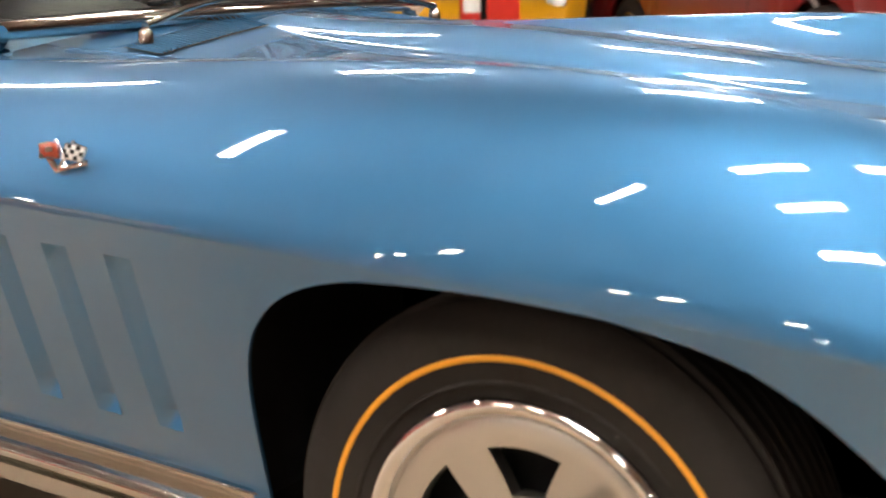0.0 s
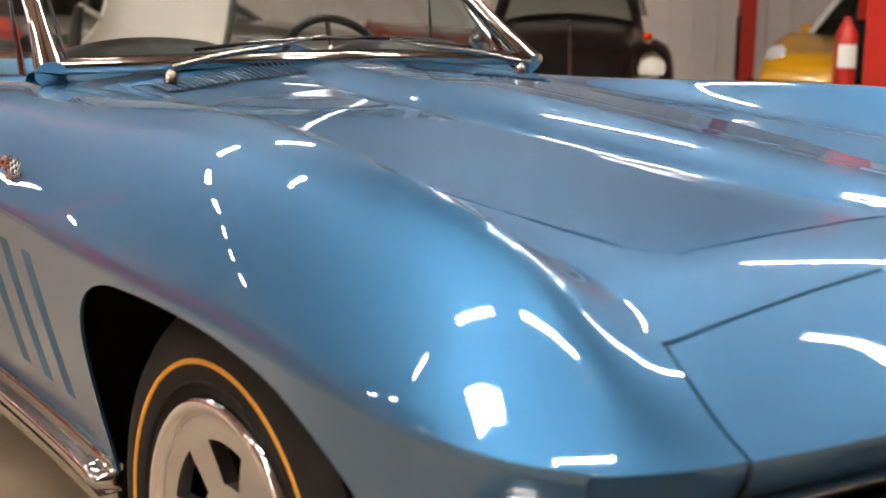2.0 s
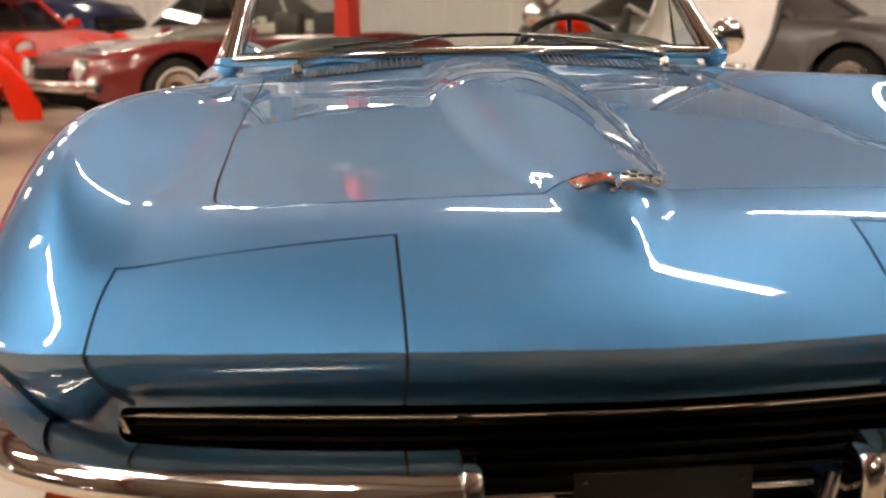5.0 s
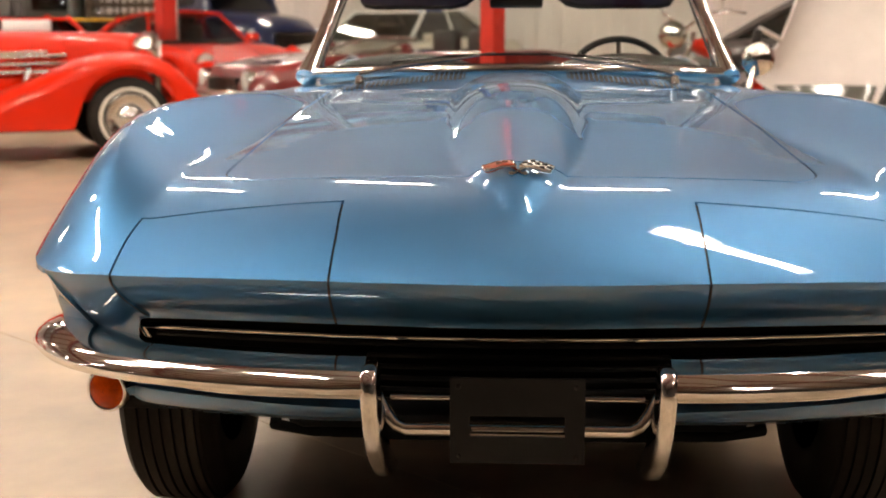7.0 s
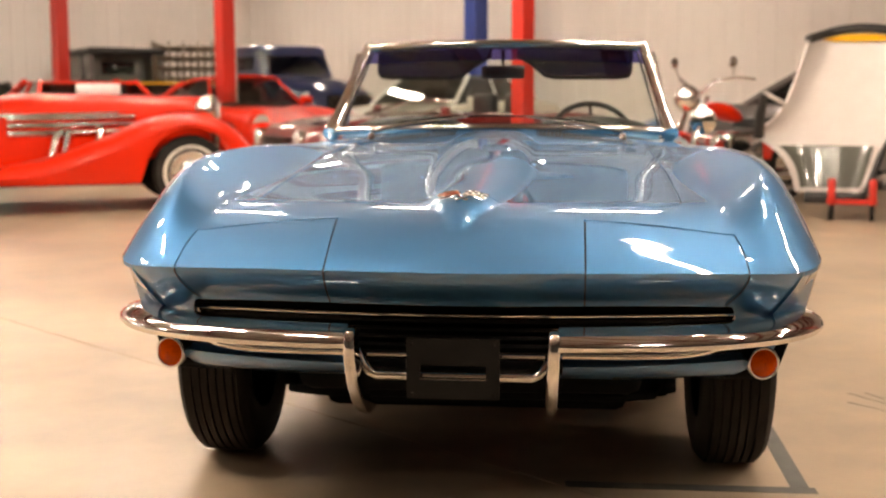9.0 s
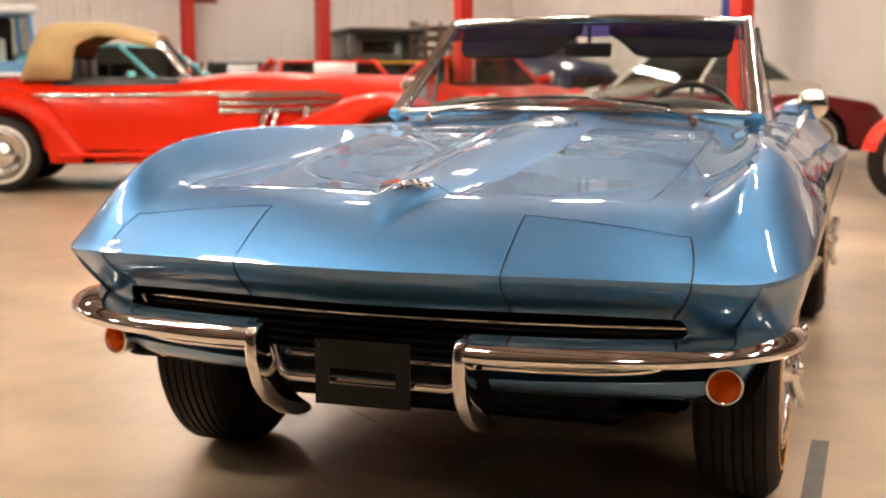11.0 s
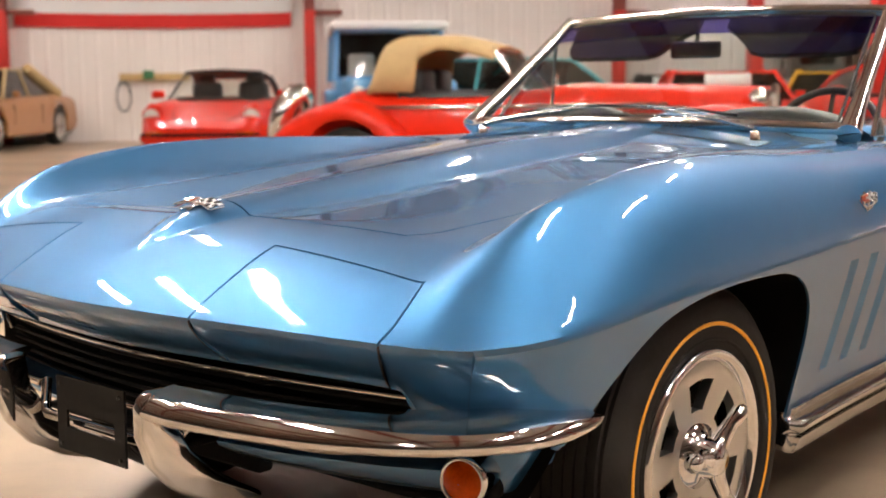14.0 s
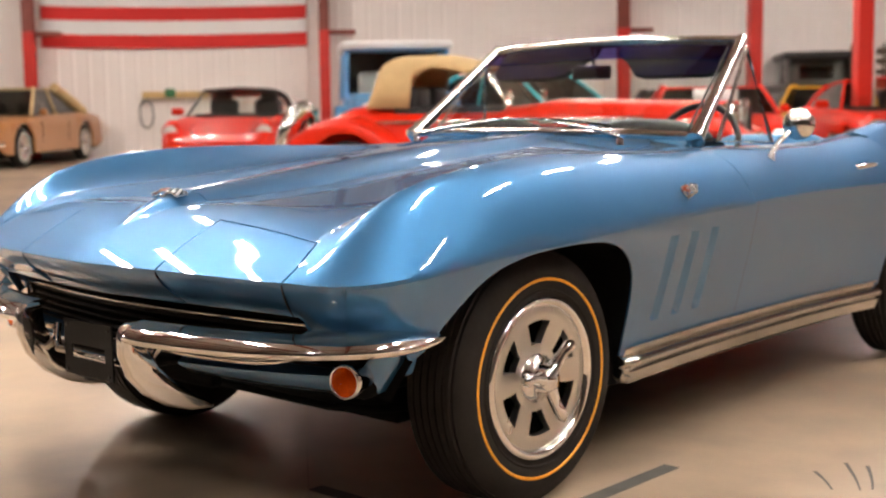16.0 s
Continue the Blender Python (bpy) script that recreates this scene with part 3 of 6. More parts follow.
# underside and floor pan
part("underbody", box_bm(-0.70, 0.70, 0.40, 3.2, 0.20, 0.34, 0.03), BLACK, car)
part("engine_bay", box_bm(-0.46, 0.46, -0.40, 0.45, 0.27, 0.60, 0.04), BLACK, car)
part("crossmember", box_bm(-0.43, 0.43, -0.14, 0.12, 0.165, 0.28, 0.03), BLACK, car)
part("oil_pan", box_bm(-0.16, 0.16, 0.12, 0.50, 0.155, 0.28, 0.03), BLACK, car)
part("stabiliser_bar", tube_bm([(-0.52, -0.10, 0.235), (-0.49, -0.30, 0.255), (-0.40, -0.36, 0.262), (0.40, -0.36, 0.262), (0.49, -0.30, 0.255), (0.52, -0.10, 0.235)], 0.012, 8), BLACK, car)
for s in (-1, 1):
    # lower suspension arm with its ball joint
    arm = grid_bm([[(s * x, y0, z0), (s * x, y1, z0), (s * x, y1, z0 + h), (s * x, y0, z0 + h), (s * x, y0, z0)]
                   for x, y0, y1, z0, h in ((0.36, -0.15, 0.16, 0.205, 0.05), (0.45, -0.09, 0.10, 0.200, 0.05), (0.54, -0.04, 0.05, 0.195, 0.06), (0.575, -0.03, 0.04, 0.200, 0.05))])
    bmesh.ops.recalc_face_normals(arm, faces=arm.faces)
    lower_arm = part("suspension_arm", arm, BLACK, car)
    ball = lathe_bm([(0.0, 0.001), (0.0, 0.022), (0.03, 0.030), (0.06, 0.020), (0.075, 0.001)], 14, "z")
    bmesh.ops.transform(ball, matrix=pose(s * 0.53, 0.0, 0.185), verts=ball.verts)
    part("ball_joint", ball, BLACK, lower_arm)

# ---- doors, rear body, cockpit ----
def belt(a, y):
    """The upper flank of doors and rear, carried on from the front skin."""
    zc = float(crease_z(y))
    h = field(a, 1.05) - float(crease_z(1.05))
    return zc + h * (1 - 0.10 * float(smooth01((y - 1.05) / 0.5)) + 0.16 * float(smooth01((y - 1.75) / 0.5)))


for s in (-1, 1):
    P = []
    for y in np.linspace(1.033, 2.13, 34):
        w = float(half_w(y))
        row = [(s * (0.715 * w - 0.014), y, belt(0.775, y) - 0.14), (s * (0.715 * w - 0.008), y, belt(0.715, y) - 0.014)]
        row += [(s * a * w, y, belt(a, y)) for a in np.linspace(0.722, 1.0, 19)]
        P.append(row)
    bm = grid_bm(P)
    bmesh.ops.recalc_face_normals(bm, faces=bm.faces)
    sharpen(bm, 60)
    d = part("door", bm, BLUE, car, "blue door with a chrome handle")
    part("handle", tube_bm([(s * 0.825, 1.80, 0.785), (s * 0.848, 1.83, 0.79), (s * 0.852, 1.90, 0.79), (s * 0.832, 1.93, 0.785)], 0.009, 8), CHROME, d, "chrome door handle")
    # upright seam where the door meets the fender
    P = []
    for z in np.linspace(0.36, 0.716, 14):
        x = side_x(1.05, z) + 0.0012
        P.append([(s * x, 1.0492, z), (s * x, 1.0512, z)])
    part("door_seam", grid_bm(P), SEAL, d)
# rear body
P = []
for y in np.linspace(2.13, 3.45, 30):
    w, zc = float(half_w(y)), float(crease_z(y))
    f = smooth01((y - 2.13) / 1.32)
    hump = 0.10 * math.exp(-((y - 2.5) / 0.38) ** 2)
    top = 0.86 - 0.13 * f
    row = []
    for a in np.linspace(-1, 1, 33):
        b = abs(a)
        z = top * 1.0 + hump * math.exp(-((b - 0.76) / 0.14) ** 2)
        z = zc + (z - zc) * (1 - smooth01((b - 0.78) / 0.22)) if b > 0.78 else z
        row.append((a * w, y, z))
    P.append(row)
bm = grid_bm(P)
bmesh.ops.recalc_face_normals(bm, faces=bm.faces)
part("rear_body", bm, BLUE, car, "metallic blue rear deck and fenders")
part("tail_panel", box_bm(-0.738, 0.738, 3.38, 3.462, 0.30, 0.726, 0.02), BLUE, car)
# cockpit
for s in (-1, 1):
    part("cowl_side", box_bm(min(s * 0.575, s * 0.640), max(s * 0.575, s * 0.640), 1.005, 1.10, 0.60, 0.872, 0.012), BLUE, car, "blue body corner below the windscreen pillar")
part("cowl", box_bm(-0.66, 0.66, 0.99, 1.06, 0.55, 0.862, 0.01), BLUE, car)
dash = []
for y, z in ((1.03, 0.872), (1.10, 0.895), (1.22, 0.905), (1.30, 0.885), (1.34, 0.84), (1.33, 0.70)):
    dash.append([(x, y + 0.02 * math.cos(x * 4), z + 0.020 * math.exp(-((abs(x) - 0.34) / 0.19) ** 2)) for x in np.linspace(-0.588, 0.588, 41)])
bm = grid_bm(dash)
bmesh.ops.recalc_face_normals(bm, faces=bm.faces)
part("dashboard", bm, BLUEVINYL, car, "blue dashboard with twin cowls")
for s in (-1, 1):
    hb = bmesh.new()
    bmesh.ops.create_uvsphere(hb, u_segments=28, v_segments=12, radius=1)
    bmesh.ops.delete(hb, geom=[v for v in hb.verts if v.co.z < -0.05], context="VERTS")
    for v in hb.verts:
        v.co = Vector((s * 0.34 + v.co.x * 0.25, 1.20 + v.co.y * 0.15, 0.895 + v.co.z * 0.075))
    part("dash_cowl", hb, VINYL, car, "black padded instrument cowl")
for s in (-1, 1):
    e = part("seat", box_bm(s * 0.34 - 0.24, s * 0.34 + 0.24, 1.50, 2.0, 0.32, 0.50, 0.05), BLUEVINYL, car, "blue vinyl bucket seat")
    part("backrest", box_bm(-0.23, 0.23, -0.06, 0.06, 0, 0.48, 0.05, m=pose(s * 0.34, 2.0, 0.42, -14)), BLUEVINYL, e)
part("cockpit_floor", box_bm(-0.64, 0.64, 1.06, 2.13, 0.28, 0.32), VINYL, car)
part("bulkhead", box_bm(-0.66, 0.66, 2.10, 2.14, 0.32, 0.82, 0.01), BLUEVINYL, car)
# steering wheel
sw = [(0.175 * math.cos(a), 0.175 * math.sin(a), 0) for a in np.linspace(0, 2 * math.pi, 40, endpoint=False)]
bm = tube_bm(sw, 0.012, 8, closed=True)
M = pose(0.345, 1.50, 0.850, 66)
bmesh.ops.transform(bm, matrix=M, verts=bm.verts)
wheel = part("steering_wheel", bm, VINYL, car, "thin black steering wheel")
for k in range(3):
    a = radians(90 + 120 * k)
    sp = tube_bm([(0, 0, -0.02), (0.17 * math.cos(a), 0.17 * math.sin(a), 0)], 0.008, 6)
    bmesh.ops.transform(sp, matrix=M, verts=sp.verts)
    part("spoke", sp, CHROME, wheel)

# ---- windscreen ----
def ws(u, v):
    """The glass: u across from -1 to 1, v from the base to the header."""
    xb, xt = 0.618, 0.545
    x = u * (xb + (xt - xb) * v)
    bow = 1 - u * u
    y = 0.985 + 0.40 * v - 0.115 * bow * (1 - 0.35 * v) + 0.07
    z = 0.918 + (1.225 - 0.918) * v + 0.014 * bow
    return Vector((x, y, z))


P = [[ws(u, v) for u in np.linspace(-1, 1, 31)] for v in np.linspace(0, 1, 9)]
screen = part("windscreen", grid_bm(P), GLASS, car, "clear curved windscreen glass")
P = [[ws(u, v) + Vector((0, -0.003, 0.003)) for u in np.linspace(-0.98, 0.98, 31)] for v in np.linspace(0.80, 0.97, 4)]
part("sun_band", grid_bm(P), BLUEGLASS, screen, "blue tinted band along the top")
part("header", tube_bm([ws(u, 1.03) for u in np.linspace(-1.0, 1.0, 31)], 0.017, 10, flat=0.9), CHROME, screen, "chrome windscreen header")
part("lower_trim", tube_bm([ws(u, -0.01) + Vector((0, -0.006, 0)) for u in np.linspace(-1.0, 1.0, 31)], 0.016, 8), CHROME, screen, "chrome base moulding")
part("glass_seal", tube_bm([ws(u, 0.035) for u in np.linspace(-0.95, 0.95, 31)] + [ws(0.955, v) for v in np.linspace(0.08, 0.92, 12)] + [ws(u, 0.965) for u in np.linspace(0.95, -0.95, 31)] + [ws(-0.955, v) for v in np.linspace(0.92, 0.08, 12)], 0.005, 6, closed=True), SEAL, screen, "black rubber seal round the glass")
for s in (-1, 1):
    part("pillar", tube_bm([ws(s * 1.01, v) for v in np.linspace(-0.05, 1.05, 14)], [0.020 + 0.012 * max(0.0, 1 - 3 * v) ** 1.5 for v in np.linspace(0, 1, 14)], 12), CHROME, screen, "polished windscreen pillar")
    # quarter vent window
    a, b, c = Vector((s * 0.640, 1.16, 0.895)), Vector((s * 0.585, 1.44, 1.205)), Vector((s * 0.655, 1.50, 0.878))
    g = bmesh.new()
    g.faces.new([g.verts.new(p) for p in (a, b, c)])
    q = part("vent_window", g, GLASS, car, "chrome-framed triangular vent window")
    part("window_frame", tube_bm([a, b, c], 0.009, 8, closed=True), CHROME, q)
    # sun visors
    edge_ = [(-0.235, 0.098), (0.225, 0.098), (0.220, -0.040), (0.205, -0.062), (0.170, -0.070), (-0.080, -0.070), (-0.125, -0.058), (-0.160, -0.020), (-0.195, 0.012), (-0.235, 0.040)]
    vb = extrude_profile([(s * u, v) for u, v in edge_], -0.012, 0.012, 0.006, 2)
    bmesh.ops.transform(vb, matrix=pose(s * 0.285, 1.43, 1.166, -38) @ Matrix(((0, 1, 0, 0), (1, 0, 0, 0), (0, 0, 1, 0), (0, 0, 0, 1))), verts=vb.verts)
    bmesh.ops.recalc_face_normals(vb, faces=vb.faces)
    part("sun_visor", vb, GRILLE, car, "black padded sun visor")
mb = box_bm(-0.085, 0.085, -0.012, 0.012, -0.026, 0.026, 0.010, m=pose(0, 1.35, 1.135, -4))
mir = part("rear_view_mirror", mb, BLACKGLOSS, car, "small interior mirror on a chrome stalk")
part("stalk", tube_bm([(0, 1.36, 1.15), (0, 1.36, 1.22)], 0.008, 8), CHROME, mir)

# ---- wipers and cowl vents ----
for s in (-1, 1):
    base = Vector((s * 0.448, 0.880, 0.903))
    piv = part("wiper_pivot", lathe_bm([(-0.012, 0.014), (0.006, 0.012), (0.011, 0.008), (0.013, 0.001)], 14, "z"), CHROME, car, "chrome wiper pivot")
    piv.matrix_basis = pose(*base)
    tip = Vector((s * 0.10, 0.935, 0.972)) if s > 0 else Vector((s * 0.06, 0.945, 0.978))
    part("wiper_arm", tube_bm([base + Vector((0, 0, 0.015)), base.lerp(tip, 0.3) + Vector((0, 0, 0.015)), base.lerp(tip, 0.7) + Vector((0, 0, 0.004)), tip], [0.0075, 0.0065, 0.0045, 0.003], 8), STEEL, car, "polished wiper arm")
    b0, b1 = Vector((s * 0.36, 0.955, 0.950)), Vector((-s * 0.10, 0.925, 0.972))
    part("wiper_blade", tube_bm([b0.lerp(b1, k / 8) + Vector((0, 0, 0.010 * math.sin(math.pi * k / 8))) for k in range(9)], 0.0045, 6), BLACKGLOSS, car, "dark wiper blade")


def body_z(x, y):
    return skin_z(x / float(half_w(y)) if y > -0.45 else x / span(x / float(half_w(y)), y), x, y)


def vent_y(x):
    return 0.868 - 0.062 * (x - 0.14) / 0.35


for s in (-1, 1):
    P = [[(s * x, vent_y(x) + d, body_z(x, vent_y(x) + d) + 0.0022) for x in np.linspace(0.145, 0.492, 20)] for d in np.linspace(0, 0.082, 6)]
    bm = grid_bm(P)
    bmesh.ops.recalc_face_normals(bm, faces=bm.faces)
    vent = part("cowl_vent", bm, SEAL, car, "slotted air intake ahead of the windscreen")
    for k in range(25):
        x = 0.152 + 0.332 * k / 24
        t = tube_bm([(s * x, vent_y(x) + d, body_z(x, vent_y(x) + d) + 0.0030) for d in np.linspace(0.004, 0.078, 4)], 0.0024, 6)
        part("slat", t, BLUE, vent)

# ---- grille, bumpers, lamps ----
def gpath(half, y_end, y_mid, z, n=25):
    return [(half * u, y_mid + (y_end - y_mid) * abs(u)**1.8, z) for u in np.linspace(-1, 1, n)]


# near-black box and shelf give the grille its shade; its depth is not modelled
part("grille_shade_box", box_bm(-0.74, 0.74, -0.56, -0.50, 0.36, 0.62, 0.02), BLACK, car, "near-black box standing in for the shaded grille opening")
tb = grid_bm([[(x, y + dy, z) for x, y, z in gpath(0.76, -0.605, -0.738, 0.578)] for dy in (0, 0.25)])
part("grille_shade_shelf", tb, BLACK, car)
part("grille_surround", tube_bm(gpath(0.668, -0.588, -0.672, 0.531), 0.0065, 8), CHROME, car, "long thin chrome grille bar")
for s in (-1, 1):
    part("grille_surround", tube_bm([(s * 0.668, -0.588, 0.531), (s * 0.652, -0.578, 0.490)], 0.0065, 8), CHROME, car, "long thin chrome grille bar")
for k in range(6):
    part("grille_bar", tube_bm(gpath(0.645, -0.572, -0.648, 0.512 - 0.020 * k), 0.0045, 6), GRILLE, car, "black horizontal grille bar")

# lower front panel
for s in (-1, 1):
    P = []
    line = [(0.815, -0.45), (0.795, -0.505), (0.752, -0.555), (0.69, -0.603), (0.60, -0.645), (0.48, -0.685), (0.36, -0.715), (0.255, -0.73)]
    lx, ly = pchip(range(8), [p[0] for p in line]), pchip(range(8), [p[1] for p in line])
    for q in np.linspace(0, 7, 36):
        x, y = float(lx(q)), float(ly(q))
        f = q / 7
        zt = 0.50 - 0.072 * smooth01((q - 1.2) / 1.6)
        zb = 0.356 + 0.026 * f + 0.045 * (1 - float(smooth01(q / 1.6)))
        prof = ((0.09, zt + 0.004), (0.03, zt), (0.014, zt - 0.010), (0.018, (zt + zb) / 2 + 0.004), (0.040, zb + 0.014), (0.063, zb), (0.17, zb + 0.01))
        tx, ty = float(lx(min(7, q + 0.2)) - lx(max(0, q - 0.2))), float(ly(min(7, q + 0.2)) - ly(max(0, q - 0.2)))
        ln = math.hypot(tx, ty)
        P.append([(s * (x + ty / ln * d), y - tx / ln * d, z) for d, z in prof])
    bm = grid_bm(P)
    bmesh.ops.recalc_face_normals(bm, faces=bm.faces)
    sharpen(bm, 50)
    part("lower_panel", bm, BLUE, car, "blue rolled panel under the bumper")
    tx_, ty_, tz_ = (pchip(range(7), v) for v in ((0.645, 0.630, 0.600, 0.555, 0.48, 0.38, 0.25), (-0.628, -0.650, -0.680, -0.705, -0.727, -0.742, -0.753), (0.485, 0.470, 0.459, 0.454, 0.452, 0.452, 0.453)))
    part("lower_trim", tube_bm([(s * float(tx_(q)), float(ty_(q)), float(tz_(q))) for q in np.linspace(0, 6, 25)], 0.0075, 8), CHROME, car, "thin chrome strip below the bumper")

for s in (-1, 1):
    # bumper blade: a rounded section drawn from the guard round to the flank
    pts = [(0.240, -0.850), (0.30, -0.852), (0.42, -0.838), (0.54, -0.812), (0.65, -0.772), (0.748, -0.712), (0.820, -0.635), (0.872, -0.54), (0.893, -0.435)]
    bx, by = pchip(range(9), [p[0] for p in pts]), pchip(range(9), [p[1] for p in pts])
    P = []
    for q in np.linspace(0, 8, 49):
        x, y = float(bx(q)), float(by(q))
        x2, y2 = float(bx(min(8, q + 0.1))), float(by(min(8, q + 0.1)))
        x1, y1 = float(bx(max(0, q - 0.1))), float(by(max(0, q - 0.1)))
        tx, ty = x2 - x1, y2 - y1
        ln = math.hypot(tx, ty)
        ox, oy = ty / ln, -tx / ln
        h = 0.5 * math.sqrt(max(0.01, 1 - max(0.0, (q - 5.9) / 2.11) ** 2))
        zc = 0.514 + 0.002 * q / 8
        sec = ((-0.085, 0.018), (-0.060, 0.019), (-0.035, 0.016), (-0.012, 0.009), (0.006, -0.002), (0.015, -0.013), (0.017, -0.022), (0.010, -0.031), (-0.02, -0.034))
        P.append([(s * (x + ox * (e * 2 * h - 0.02 * (1 - 2 * h))), y + oy * (e * 2 * h - 0.02 * (1 - 2 * h)), zc + (d + 0.006) * 2 * h - 0.006) for e, d in sec])
    bm = grid_bm(P)
    bm.verts.ensure_lookup_table()
    bm.faces.new(bm.verts[:9])
    bm.faces.new(bm.verts[-9:])
    bmesh.ops.recalc_face_normals(bm, faces=bm.faces)
    sharpen(bm, 55)
    bumper = part("bumper", bm, CHROME, car, "chrome wraparound bumper half")
    # guard: a tapering hooked blade
    out = [(-0.846, 0.528), (-0.860, 0.518), (-0.868, 0.500), (-0.867, 0.45), (-0.845, 0.395), (-0.80, 0.345), (-0.735, 0.306), (-0.665, 0.283), (-0.600, 0.278), (-0.598, 0.292), (-0.650, 0.322), (-0.710, 0.362), (-0.760, 0.410), (-0.790, 0.46), (-0.796, 0.495), (-0.80, 0.528)]
    gb = extrude_profile(out, s * 0.219, s * 0.247, 0.009, 3)
    for v in gb.verts:
        v.co.x += s * (-0.10) * max(0, (0.50 - v.co.z)) * 0.4
    part("bumper_guard", gb, CHROME, bumper, "hooked chrome bumper guard")
    # round amber lamp
    m = pose(s * 0.728, -0.600, 0.415, 0, 0, s * 14)
    rim = lathe_bm([(0.06, 0.034), (0.0, 0.040), (-0.012, 0.040), (-0.016, 0.036), (-0.012, 0.033)], 28, "y")
    bmesh.ops.transform(rim, matrix=m, verts=rim.verts)
    turn = part("turn_signal", rim, CHROME, car, "round amber lamp in a chrome rim")
    len_ = lathe_bm([(-0.012, 0.033), (-0.018, 0.029), (-0.023, 0.017), (-0.025, 0.001)], 28, "y")
    bmesh.ops.transform(len_, matrix=m, verts=len_.verts)
    part("lens", len_, AMBER, turn, "amber lens")

# centre opening between the guards
part("centre_bar", tube_bm([(-0.232, -0.75, 0.462), (-0.214, -0.765, 0.430), (-0.198, -0.775, 0.412), (-0.182, -0.780, 0.406), (0.182, -0.780, 0.406), (0.198, -0.775, 0.412), (0.214, -0.765, 0.430), (0.232, -0.75, 0.462)], 0.0105, 10), CHROME, car, "chrome lower centre bar")
part("centre_bar", tube_bm([(-0.21, -0.735, 0.446), (0.21, -0.735, 0.446)], 0.0065, 8), CHROME, car, "chrome lower centre bar")
part("centre_panel", box_bm(-0.225, 0.225, -0.755, -0.66, 0.405, 0.420, 0.006), GRILLE, car)
# black sheet in place of the shade between the guards
part("centre_shade_backing", box_bm(-0.25, 0.25, -0.62, -0.58, 0.33, 0.50, 0.01), BLACK, car)
# plate bracket with a slot
pb = bmesh.new()
for x0, x1, z0, z1 in ((-0.108, 0.108, 0.437, 0.500), (-0.108, 0.108, 0.358, 0.403), (-0.108, -0.076, 0.403, 0.437), (0.076, 0.108, 0.403, 0.437)):
    box_bm(x0, x1, -0.806, -0.801, z0, z1, bm=pb)
bracket = part("plate_bracket", pb, BRACKET, car, "empty black licence plate bracket", smooth=False)
for x in (-0.094, 0.094):
    for z in (0.370, 0.486):
        sc = lathe_bm([(-0.809, 0.001), (-0.809, 0.004), (-0.803, 0.005)], 10, "y")
        bmesh.ops.translate(sc, verts=sc.verts, vec=(x, 0, z))
        part("screw", sc, BLACKGLOSS, bracket)

